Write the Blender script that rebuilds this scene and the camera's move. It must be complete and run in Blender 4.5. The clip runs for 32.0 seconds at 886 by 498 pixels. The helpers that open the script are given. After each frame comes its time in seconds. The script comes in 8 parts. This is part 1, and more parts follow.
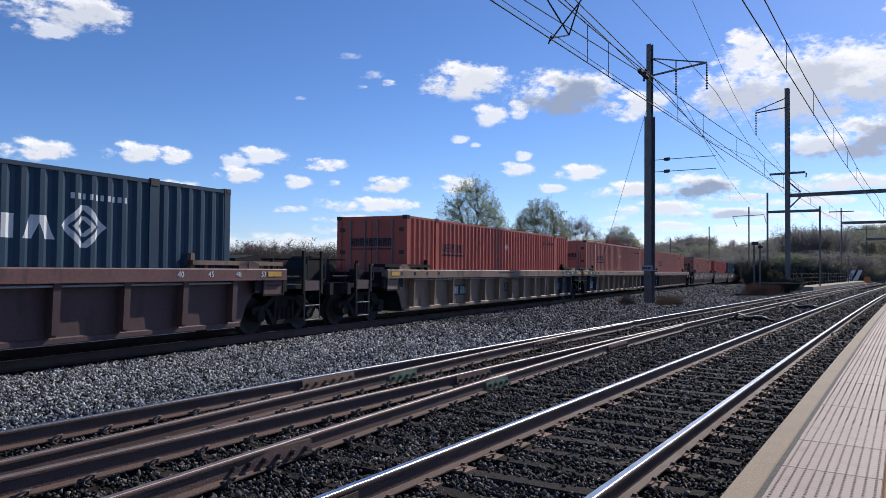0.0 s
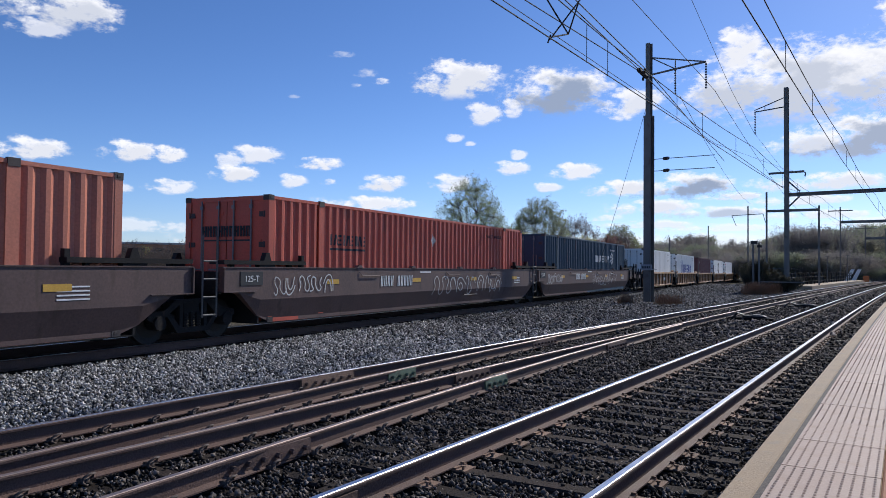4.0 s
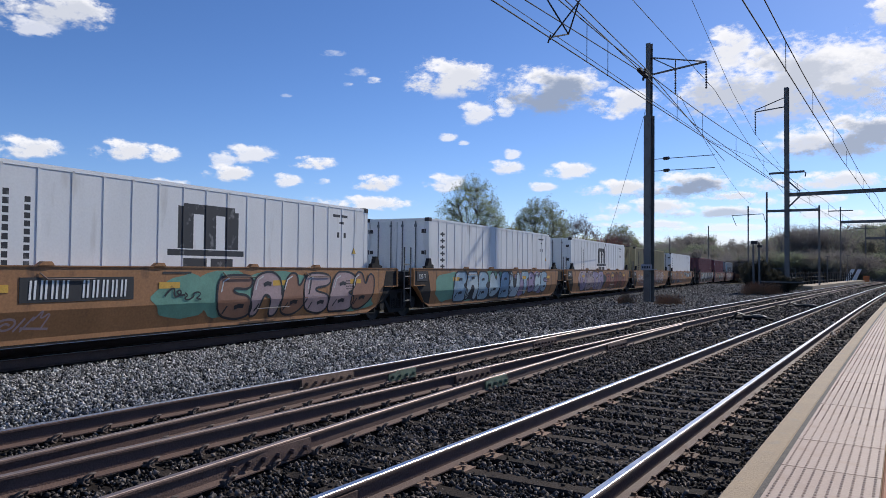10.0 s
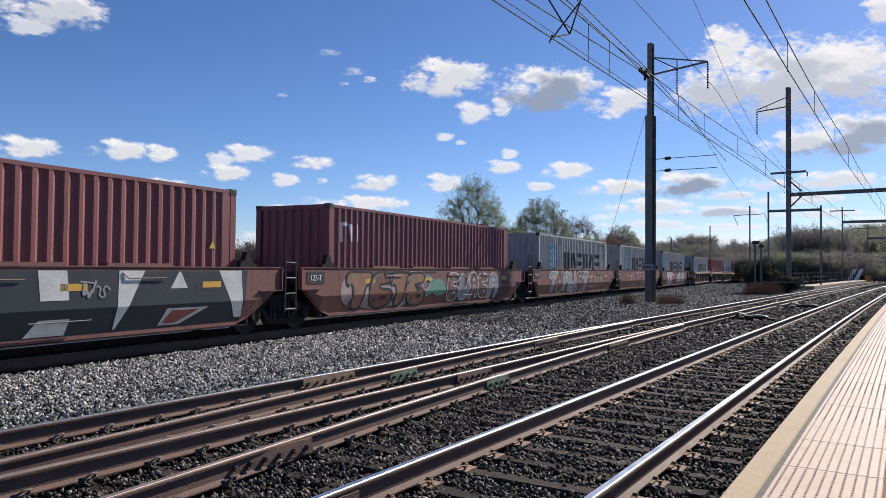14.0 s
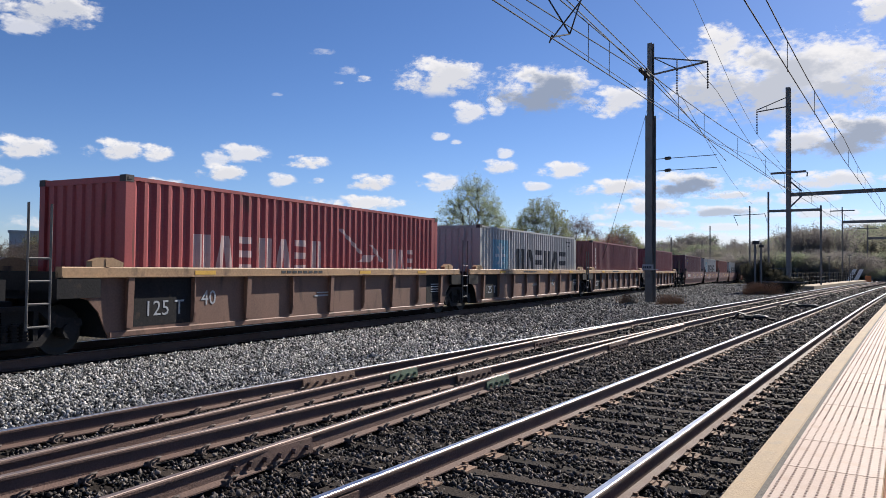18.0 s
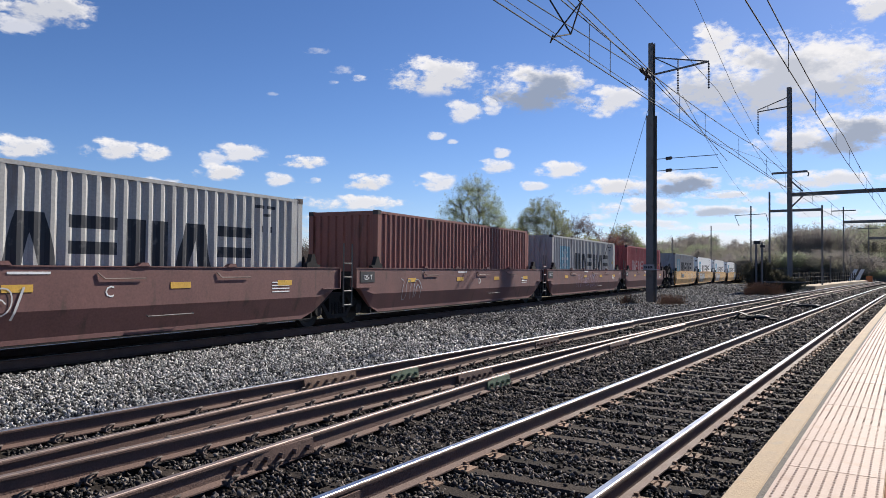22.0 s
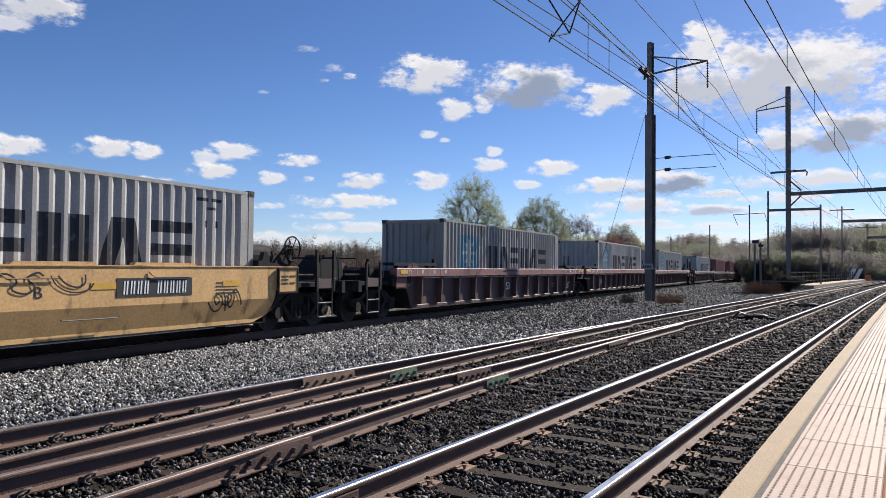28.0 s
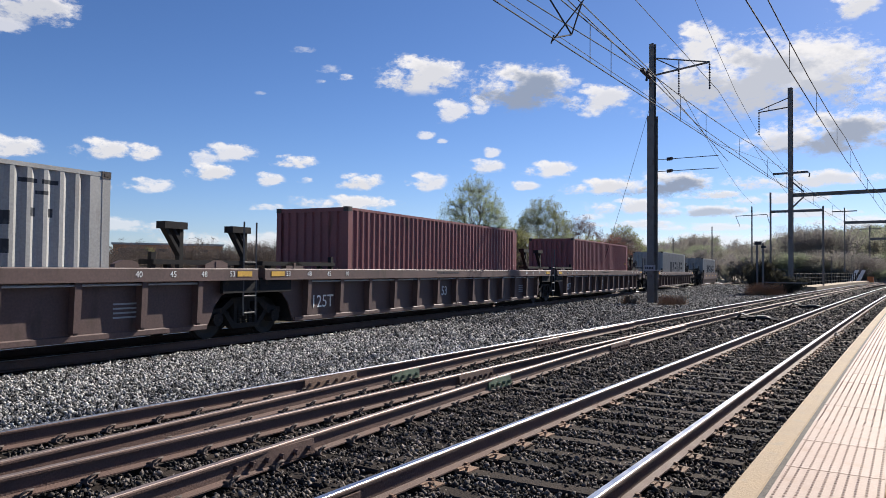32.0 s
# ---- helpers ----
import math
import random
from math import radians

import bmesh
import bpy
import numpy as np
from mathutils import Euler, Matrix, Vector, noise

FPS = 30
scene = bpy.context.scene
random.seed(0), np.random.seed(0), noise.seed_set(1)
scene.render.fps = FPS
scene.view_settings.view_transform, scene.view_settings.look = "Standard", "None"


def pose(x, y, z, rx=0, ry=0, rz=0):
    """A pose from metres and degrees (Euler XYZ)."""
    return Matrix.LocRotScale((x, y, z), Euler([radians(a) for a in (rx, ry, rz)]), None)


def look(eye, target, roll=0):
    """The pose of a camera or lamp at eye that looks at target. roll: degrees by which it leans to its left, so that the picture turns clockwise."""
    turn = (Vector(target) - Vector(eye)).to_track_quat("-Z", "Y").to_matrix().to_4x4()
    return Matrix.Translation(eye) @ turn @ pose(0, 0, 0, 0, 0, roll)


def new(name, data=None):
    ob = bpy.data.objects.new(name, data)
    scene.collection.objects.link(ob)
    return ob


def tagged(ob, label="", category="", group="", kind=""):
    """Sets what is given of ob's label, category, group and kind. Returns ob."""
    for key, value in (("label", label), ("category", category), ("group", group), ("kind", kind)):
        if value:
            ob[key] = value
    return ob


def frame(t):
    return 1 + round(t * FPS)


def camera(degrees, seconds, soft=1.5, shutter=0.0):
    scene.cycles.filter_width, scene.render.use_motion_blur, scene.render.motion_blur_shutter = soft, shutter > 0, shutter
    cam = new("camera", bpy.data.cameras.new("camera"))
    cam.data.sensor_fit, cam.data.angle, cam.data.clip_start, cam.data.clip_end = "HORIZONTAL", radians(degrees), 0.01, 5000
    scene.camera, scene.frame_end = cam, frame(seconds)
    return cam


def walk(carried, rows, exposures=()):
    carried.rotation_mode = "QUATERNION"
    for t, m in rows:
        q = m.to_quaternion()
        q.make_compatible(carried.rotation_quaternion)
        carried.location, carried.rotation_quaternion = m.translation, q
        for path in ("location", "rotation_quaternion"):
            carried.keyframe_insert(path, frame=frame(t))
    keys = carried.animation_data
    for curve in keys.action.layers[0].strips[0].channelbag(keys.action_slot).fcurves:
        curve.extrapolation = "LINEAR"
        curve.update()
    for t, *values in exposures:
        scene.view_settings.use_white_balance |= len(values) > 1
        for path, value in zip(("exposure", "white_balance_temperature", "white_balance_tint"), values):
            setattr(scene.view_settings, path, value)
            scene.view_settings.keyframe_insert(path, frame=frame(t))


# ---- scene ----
# Lens, standpoint and the slight drift of the aim
FOCAL = 1268.8 / 1568
YAW, PITCH, ROLL, EYE = 32.815, 1.505, 0.53, 1.539
cam = camera(2 * math.degrees(math.atan(0.5 / FOCAL)), 32.0, soft=0.52)
# seconds, turn to the left and lift of the aim, in hundredths of a degree
DRIFT = [(0, -6.2, 6.8), (0.5, -12.3, 0), (1, -16.4, 0), (2, -16.4, 0), (2.5, -12.3, 0), (9, -12.3, 0), (10, -11, 0),
         (11, -8.2, 0), (13, -7, 0), (14, 0, 0), (20, 0, 0), (21.5, 6.2, 0), (23.5, 8.2, 0), (25, 6.2, -4.5),
         (25.5, 5, -5.5), (27.5, 0, -5), (28.5, -4.1, -7.5), (30, -5.3, -6.5), (31, -3.3, -2), (31.5, 1.2, 0), (32, 14, 5)]


def aim(yaw, pitch):
    """The unit way of a view turned yaw degrees left of north and lifted by pitch."""
    a, b = radians(yaw), radians(pitch)
    return Vector((-math.sin(a) * math.cos(b), math.cos(a) * math.cos(b), math.sin(b)))


def stand(dy, dp):
    eye = Vector((0, 0, EYE))
    return look(eye, eye + aim(YAW + dy / 100, PITCH + dp / 100), ROLL)


walk(cam, [(t, stand(a, b)) for t, a, b in DRIFT], [(0, 0.78, 6200, 10), (8.5, 0.78, 6200, 10), (10.5, 0.72, 6350, 10), (13, 0.66, 6450, 10), (32, 0.66, 6500, 10)])

# Daylight: afternoon sun ahead and to the right of the tracks
SUN_TURN, SUN_UP = 10.0, 35.0
world = bpy.data.worlds.new("sky")
scene.world = world
world.use_nodes = True
wn = world.node_tree.nodes
sky = wn.new("ShaderNodeTexSky")
sky.sky_type = "NISHITA"
sky.sun_disc = False
sky.sun_elevation, sky.sun_rotation = radians(SUN_UP), radians(SUN_TURN)
sky.altitude, sky.air_density, sky.dust_density, sky.ozone_density = 800, 0.95, 0.4, 4.5
deep = wn.new("ShaderNodeHueSaturation")
deep.inputs["Saturation"].default_value, deep.inputs["Value"].default_value = 1.1, 1.12
world.node_tree.links.new(sky.outputs[0], deep.inputs["Color"])
tint = wn.new("ShaderNodeMix")
tint.data_type, tint.blend_type = "RGBA", "MULTIPLY"
tint.inputs[0].default_value = 1.0
tint.inputs[7].default_value = (0.96, 0.96, 1.13, 1)
world.node_tree.links.new(deep.outputs[0], tint.inputs[6])
# a little more light low over the horizon, as in clear air after rain
where = wn.new("ShaderNodeTexCoord")
level = wn.new("ShaderNodeSeparateXYZ")
world.node_tree.links.new(where.outputs["Generated"], level.inputs[0])
low_air = wn.new("ShaderNodeMapRange")
low_air.interpolation_type = "SMOOTHSTEP"
low_air.inputs["From Min"].default_value, low_air.inputs["From Max"].default_value = 0.0, 0.36
low_air.inputs["To Min"].default_value, low_air.inputs["To Max"].default_value = 1.1, 1.0
world.node_tree.links.new(level.outputs[2], low_air.inputs["Value"])
lift = wn.new("ShaderNodeVectorMath")
lift.operation = "SCALE"
world.node_tree.links.new(tint.outputs[2], lift.inputs[0])
world.node_tree.links.new(low_air.outputs[0], lift.inputs["Scale"])
world.node_tree.links.new(lift.outputs[0], wn["Background"].inputs[0])
wn["Background"].inputs[1].default_value = 0.053
sun = new("sun", bpy.data.lights.new("sun", "SUN"))
sun.data.energy, sun.data.angle, sun.data.color = 5.0, radians(0.6), (1.0, 0.94, 0.85)
sun.matrix_world = look(aim(-SUN_TURN, SUN_UP) * 60, (0, 0, 0))


# ---- materials ----
def mat(name, col, rough=0.6, metal=0.0, var=0.3, scale=2.0, fine=30.0, bump=0.15, dirt=None, dirt_amount=0.5, streak=0.0, rnd=0.0, spec=0.5):
    """A worn surface: colour that varies at two scales, patches or streaks of dirt, fine relief."""
    m = bpy.data.materials.new(name)
    m.use_nodes = True
    n, l = m.node_tree.nodes, m.node_tree.links
    bsdf = n["Principled BSDF"]
    bsdf.inputs["Metallic"].default_value = metal
    bsdf.inputs["Specular IOR Level"].default_value = spec
    tc = n.new("ShaderNodeTexCoord")
    big, small = n.new("ShaderNodeTexNoise"), n.new("ShaderNodeTexNoise")
    big.inputs["Scale"].default_value, big.inputs["Detail"].default_value = scale, 5
    small.inputs["Scale"].default_value, small.inputs["Detail"].default_value = fine, 4
    src = tc.outputs["Object"]
    l.new(src, small.inputs["Vector"])
    if streak:
        mp = n.new("ShaderNodeMapping")
        mp.inputs["Scale"].default_value = (1.6, 1.6, streak)
        l.new(src, mp.inputs["Vector"])
        l.new(mp.outputs[0], big.inputs["Vector"])
    else:
        l.new(src, big.inputs["Vector"])
    add = n.new("ShaderNodeMath")
    add.operation = "ADD"
    l.new(big.outputs["Fac"], add.inputs[0])
    l.new(small.outputs["Fac"], add.inputs[1])
    ramp = n.new("ShaderNodeMapRange")
    ramp.inputs["From Min"].default_value, ramp.inputs["From Max"].default_value = 0.6, 1.4
    ramp.inputs["To Min"].default_value, ramp.inputs["To Max"].default_value = 1 - var, 1 + var
    l.new(add.outputs[0], ramp.inputs["Value"])
    value = ramp.outputs[0]
    if rnd:
        info = n.new("ShaderNodeObjectInfo")
        rr = n.new("ShaderNodeMapRange")
        rr.inputs["To Min"].default_value, rr.inputs["To Max"].default_value = 1 - rnd, 1 + rnd
        l.new(info.outputs["Random"], rr.inputs["Value"])
        mul = n.new("ShaderNodeMath")
        mul.operation = "MULTIPLY"
        l.new(value, mul.inputs[0])
        l.new(rr.outputs[0], mul.inputs[1])
        value = mul.outputs[0]
    mix = n.new("ShaderNodeVectorMath")
    mix.operation = "SCALE"
    mix.inputs[0].default_value = col[:3]
    l.new(value, mix.inputs["Scale"])
    out = mix.outputs[0]
    if dirt:
        dn = n.new("ShaderNodeTexNoise")
        dn.inputs["Scale"].default_value, dn.inputs["Detail"].default_value = scale * 1.7, 7
        l.new(mp.outputs[0] if streak else src, dn.inputs["Vector"])
        dr = n.new("ShaderNodeMapRange")
        dr.inputs["From Min"].default_value, dr.inputs["From Max"].default_value = 0.68 - 0.3 * dirt_amount, 0.8 - 0.15 * dirt_amount
        l.new(dn.outputs["Fac"], dr.inputs["Value"])
        mx = n.new("ShaderNodeMix")
        mx.data_type = "RGBA"
        l.new(dr.outputs[0], mx.inputs[0])
        l.new(out, mx.inputs[6])
        mx.inputs[7].default_value = (*dirt[:3], 1)
        out = mx.outputs[2]
    l.new(out, bsdf.inputs["Base Color"])
    rm = n.new("ShaderNodeMapRange")
    rm.inputs["To Min"].default_value, rm.inputs["To Max"].default_value = max(0.05, rough - 0.15), min(1, rough + 0.15)
    l.new(big.outputs["Fac"], rm.inputs["Value"])
    l.new(rm.outputs[0], bsdf.inputs["Roughness"])
    if bump:
        b = n.new("ShaderNodeBump")
        b.inputs["Strength"].default_value, b.inputs["Distance"].default_value = bump, 0.02
        l.new(small.outputs["Fac"], b.inputs["Height"])
        l.new(b.outputs[0], bsdf.inputs["Normal"])
    return m


RUST = (0.09, 0.045, 0.028)
GRIME = (0.035, 0.03, 0.027)
rail_side = mat("rail rust", (0.115, 0.068, 0.054), 0.8, 0.1, 0.35, 3, 60, 0.3)
rail_top = mat("worn steel", (0.5, 0.51, 0.54), 0.36, 1.0, 0.1, 4, 40, 0.02)
rail_dull = mat("dull rail head", (0.3, 0.23, 0.2), 0.5, 0.7, 0.25, 4, 60, 0.05)
tie_wood = mat("creosoted wood", (0.034, 0.025, 0.02), 0.9, 0, 0.5, 5, 50, 0.6, rnd=0.4, spec=0.15)
plate_rust = mat("plate rust", (0.2, 0.125, 0.085), 0.8, 0.1, 0.4, 9, 60, 0.4, rnd=0.25)
clip_steel = mat("clip steel", (0.085, 0.062, 0.052), 0.75, 0.1, 0.3, 9, 60, 0.2)
green_joint = mat("green insulated joint", (0.12, 0.16, 0.1), 0.6, 0, 0.4, 8, 60, 0.2, dirt=RUST)
concrete = mat("platform concrete", (0.36, 0.265, 0.165), 0.85, 0, 0.22, 3, 50, 0.3, dirt=(0.3, 0.26, 0.2), dirt_amount=0.25)
tactile = mat("tactile panel", (0.39, 0.27, 0.205), 0.7, 0, 0.15, 1.5, 40, 0.15, dirt=(0.31, 0.19, 0.12), dirt_amount=0.5, rnd=0.1)
dome_dark = mat("dark dome", (0.32, 0.215, 0.16), 0.85, 0, 0.4, 9, 60, 0.2)
joint_dark = mat("joint filler", (0.1, 0.085, 0.07), 0.9, 0, 0.5, 8, 60, 0.5)
brick_red = mat("platform paving", (0.36, 0.17, 0.09), 0.85, 0, 0.25, 2, 60, 0.3)
pole_steel = mat("weathered column steel", (0.17, 0.165, 0.155), 0.75, 0.2, 0.3, 2, 30, 0.2, dirt=(0.1, 0.07, 0.05), dirt_amount=0.3)
wire_metal = mat("wire", (0.03, 0.03, 0.032), 0.9, 0.0, 0.1, 1, 5, 0)
insulator_mat = mat("brown glazed insulator", (0.05, 0.04, 0.038), 0.3, 0, 0.1, 5, 20, 0)
sign_grey = mat("grey sign", (0.35, 0.36, 0.38), 0.6, 0, 0.15, 5, 30, 0.05)
white_paint = mat("white paint", (0.78, 0.78, 0.76), 0.55, 0, 0.12, 4, 40, 0.05, dirt=(0.4, 0.37, 0.33), dirt_amount=0.1)
yellow_paint = mat("yellow paint", (0.62, 0.36, 0.05), 0.6, 0, 0.2, 4, 40, 0.05, dirt=GRIME, dirt_amount=0.1)
black_paint = mat("black paint", (0.02, 0.021, 0.024), 0.6, 0, 0.3, 4, 40, 0.05)
orange_paint = mat("orange plastic", (0.75, 0.2, 0.05), 0.6, 0, 0.15, 4, 40, 0.05)
truck_steel = mat("truck steel", (0.02, 0.018, 0.018), 0.85, 0.0, 0.4, 5, 40, 0.3, dirt=(0.05, 0.036, 0.028), dirt_amount=0.3, spec=0.25)
wheel_steel = mat("wheel steel", (0.025, 0.022, 0.02), 0.7, 0.2, 0.3, 5, 40, 0.1)
bark = mat("bark", (0.11, 0.09, 0.08), 0.9, 0, 0.35, 4, 20, 0.4)
bark_red = mat("red bark", (0.14, 0.085, 0.08), 0.9, 0, 0.35, 4, 20, 0.4)


def leaf_mat(name, col, glow=0.35):
    m = mat(name, col, 0.8, 0, 0.3, 0.6, 3, 0, spec=0.08)
    n, l = m.node_tree.nodes, m.node_tree.links
    tr = n.new("ShaderNodeBsdfTranslucent")
    tr.inputs[0].default_value = (*[min(1, c * 1.4) for c in col], 1)
    mx = n.new("ShaderNodeMixShader")
    mx.inputs[0].default_value = glow
    l.new(n["Principled BSDF"].outputs[0], mx.inputs[1])
    l.new(tr.outputs[0], mx.inputs[2])
    l.new(mx.outputs[0], n["Material Output"].inputs[0])
    return m


leaf_green = leaf_mat("spring leaves", (0.27, 0.3, 0.15), 0.5)
leaf_moss = leaf_mat("grey green buds", (0.22, 0.235, 0.125), 0.48)
leaf_olive = leaf_mat("olive buds", (0.27, 0.26, 0.1), 0.5)
leaf_red = leaf_mat("red buds", (0.3, 0.13, 0.1), 0.4)
leaf_dark = leaf_mat("dark scrub", (0.075, 0.07, 0.05), 0.25)
leaf_straw = leaf_mat("dry grass", (0.27, 0.18, 0.12))
brush_brown = leaf_mat("brown twigs", (0.115, 0.09, 0.075), 0.3)
leaf_grey = leaf_mat("bare twigs", (0.18, 0.13, 0.125), 0.4)
# far foliage and bark: distance haze is put into these paler colours
haze_green = leaf_mat("haze-tinted spring leaves", (0.22, 0.24, 0.16), 0.5)
haze_olive = leaf_mat("haze-tinted olive buds", (0.21, 0.2, 0.155), 0.5)
haze_grey = leaf_mat("haze-tinted bare twigs", (0.21, 0.19, 0.175), 0.5)
haze_bark = mat("haze-tinted bark", (0.2, 0.18, 0.165), 0.9, 0, 0.3, 4, 20, 0.2)
litter = mat("leaf litter", (0.2, 0.18, 0.14), 0.95, 0, 0.4, 0.2, 3, 0.5, dirt=(0.07, 0.09, 0.04), dirt_amount=0.5)


def stone_mat(name, dark, light):
    m = mat(name, (1, 1, 1), 0.9, 0, 0.15, 4, 60, 0.3, spec=0.2)
    n, l = m.node_tree.nodes, m.node_tree.links
    geo = n.new("ShaderNodeNewGeometry")
    mx = n.new("ShaderNodeMix")
    mx.data_type = "RGBA"
    mx.inputs[6].default_value, mx.inputs[7].default_value = (*dark, 1), (*light, 1)
    few = n.new("ShaderNodeMath")
    few.operation = "POWER"
    few.inputs[1].default_value = 1.7
    l.new(geo.outputs["Random Per Island"], few.inputs[0])
    l.new(few.outputs[0], mx.inputs[0])
    l.new(mx.outputs[2], n["Principled BSDF"].inputs["Base Color"])
    return m


stone_light = stone_mat("grey crushed stone", (0.03, 0.03, 0.029), (0.7, 0.675, 0.635))
stone_mid = stone_mat("darker crushed stone", (0.018, 0.018, 0.018), (0.29, 0.28, 0.275))
stone_dark = stone_mat("dirty crushed stone", (0.011, 0.009, 0.008), (0.25, 0.215, 0.19))


def ground_mat():
    """Dirty ballast round the near tracks, cleaner grey stone along the far track, scrub beyond."""
    m = mat("ballast ground", (1, 1, 1), 0.95, 0, 0.4, 0.6, 14, 0.8, spec=0.05)
    n, l = m.node_tree.nodes, m.node_tree.links
    tc = n.new("ShaderNodeTexCoord")
    sep = n.new("ShaderNodeSeparateXYZ")
    l.new(tc.outputs["Object"], sep.inputs[0])
    wob = n.new("ShaderNodeTexNoise")
    wob.inputs["Scale"].default_value, wob.inputs["Detail"].default_value = 0.5, 4
    l.new(tc.outputs["Object"], wob.inputs["Vector"])

    def math_node(op, a, b):
        q = n.new("ShaderNodeMath")
        q.operation = op
        for i, s in enumerate((a, b)):
            if isinstance(s, (int, float)):
                q.inputs[i].default_value = s
            else:
                l.new(s, q.inputs[i])
        return q.outputs[0]

    across = math_node("ADD", math_node("ADD", sep.outputs[0], math_node("MULTIPLY", sep.outputs[1], 0.05)), math_node("MULTIPLY", wob.outputs["Fac"], 0.8))
    cr = n.new("ShaderNodeValToRGB")
    unit = math_node("DIVIDE", math_node("ADD", across, 60), 70)
    l.new(unit, cr.inputs[0])
    # stone tones also darkened to paint in the shade of gaps between stones
    stops = [(0.0, (0.13, 0.12, 0.07)), (0.62, (0.14, 0.12, 0.08)), (0.64, (0.05, 0.045, 0.04)), (0.69, (0.06, 0.055, 0.05)),
             (0.70, (0.08, 0.078, 0.076)), (0.745, (0.075, 0.073, 0.07)), (0.762, (0.033, 0.03, 0.028)), (1.0, (0.03, 0.027, 0.025))]
    while len(cr.color_ramp.elements) < len(stops):
        cr.color_ramp.elements.new(0.5)
    for e, (pos, c) in zip(cr.color_ramp.elements, stops):
        e.position, e.color = pos, (*c, 1)
    vor = n.new("ShaderNodeTexVoronoi")
    vor.inputs["Scale"].default_value = 18
    l.new(tc.outputs["Object"], vor.inputs["Vector"])
    vr = n.new("ShaderNodeMapRange")
    vr.inputs["To Min"].default_value, vr.inputs["To Max"].default_value = 0.45, 1.6
    sepc = n.new("ShaderNodeSeparateColor")
    l.new(vor.outputs["Color"], sepc.inputs[0])
    l.new(sepc.outputs[0], vr.inputs["Value"])
    sc = n.new("ShaderNodeVectorMath")
    sc.operation = "SCALE"
    l.new(cr.outputs[0], sc.inputs[0])
    l.new(vr.outputs[0], sc.inputs["Scale"])
    l.new(sc.outputs[0], n["Principled BSDF"].inputs["Base Color"])
    bmp = n.new("ShaderNodeBump")
    bmp.inputs["Strength"].default_value, bmp.inputs["Distance"].default_value = 1.0, 0.05
    l.new(vor.outputs["Distance"], bmp.inputs["Height"])
    l.new(bmp.outputs[0], n["Principled BSDF"].inputs["Normal"])
    return m


def cloud_mat():
    """A far cloud: ragged, thinner at the rim, its base's shade painted grey into the glow."""
    m = bpy.data.materials.new("cloud")
    m.use_nodes = True
    n, l = m.node_tree.nodes, m.node_tree.links
    n.remove(n["Principled BSDF"])
    tc = n.new("ShaderNodeTexCoord")
    info = n.new("ShaderNodeObjectInfo")
    seed = n.new("ShaderNodeMath")
    seed.operation = "MULTIPLY"
    seed.inputs[1].default_value = 40
    l.new(info.outputs["Random"], seed.inputs[0])

    flat = n.new("ShaderNodeMapping")
    flat.inputs["Scale"].default_value = (0.75, 1.35, 1)
    l.new(tc.outputs["Object"], flat.inputs["Vector"])

    def noise_node(scale, detail, rough, off):
        a = n.new("ShaderNodeMath")
        a.inputs[1].default_value = off
        l.new(seed.outputs[0], a.inputs[0])
        q = n.new("ShaderNodeTexNoise")
        q.noise_dimensions = "4D"
        q.inputs["Scale"].default_value, q.inputs["Detail"].default_value, q.inputs["Roughness"].default_value = scale, detail, rough
        l.new(flat.outputs[0], q.inputs["Vector"])
        l.new(a.outputs[0], q.inputs["W"])
        return q.outputs["Fac"]

    def mth(op, a, b):
        q = n.new("ShaderNodeMath")
        q.operation = op
        for i, s in enumerate((a, b)):
            if isinstance(s, (int, float)):
                q.inputs[i].default_value = s
            else:
                l.new(s, q.inputs[i])
        return q.outputs[0]

    big = noise_node(0.009, 6, 0.6, 0)
    fine = noise_node(0.03, 8, 0.65, 9)
    gen = n.new("ShaderNodeSeparateXYZ")
    l.new(tc.outputs["Generated"], gen.inputs[0])
    gx = mth("MULTIPLY", mth("SUBTRACT", gen.outputs[0], 0.5), 2)
    gy = mth("MULTIPLY", mth("SUBTRACT", gen.outputs[1], 0.42), 2.1)
    r2 = mth("ADD", mth("MULTIPLY", gx, gx), mth("MULTIPLY", gy, gy))
    body = mth("SUBTRACT", mth("SUBTRACT", 1.0, r2), mth("MULTIPLY", mth("SUBTRACT", 0.53, mth("ADD", mth("MULTIPLY", big, 0.5), mth("MULTIPLY", fine, 0.5))), 4.2))
    al = n.new("ShaderNodeMapRange")
    al.interpolation_type = "SMOOTHSTEP"
    al.inputs["From Min"].default_value, al.inputs["From Max"].default_value = 0.16, 0.86
    l.new(body, al.inputs["Value"])
    thick = n.new("ShaderNodeMapRange")
    thick.interpolation_type = "SMOOTHSTEP"
    thick.inputs["From Min"].default_value, thick.inputs["From Max"].default_value = 0.38, 1.0
    calm = mth("SUBTRACT", mth("SUBTRACT", 1.0, r2), mth("MULTIPLY", mth("SUBTRACT", 0.5, big), 2.6))
    lower = mth("ADD", calm, mth("MULTIPLY", gy, -0.75))
    l.new(lower, thick.inputs["Value"])
    size = n.new("ShaderNodeMath")
    size.operation = "MULTIPLY"
    l.new(thick.outputs[0], size.inputs[0])
    sepc = n.new("ShaderNodeSeparateColor")
    l.new(info.outputs["Color"], sepc.inputs[0])
    l.new(sepc.outputs[0], size.inputs[1])
    col = n.new("ShaderNodeMix")
    col.data_type = "RGBA"
    col.inputs[6].default_value, col.inputs[7].default_value = (0.97, 0.95, 0.96, 1), (0.32, 0.38, 0.51, 1)
    l.new(size.outputs[0], col.inputs[0])
    em = n.new("ShaderNodeEmission")
    l.new(col.outputs[2], em.inputs[0])
    em.inputs[1].default_value = 0.61
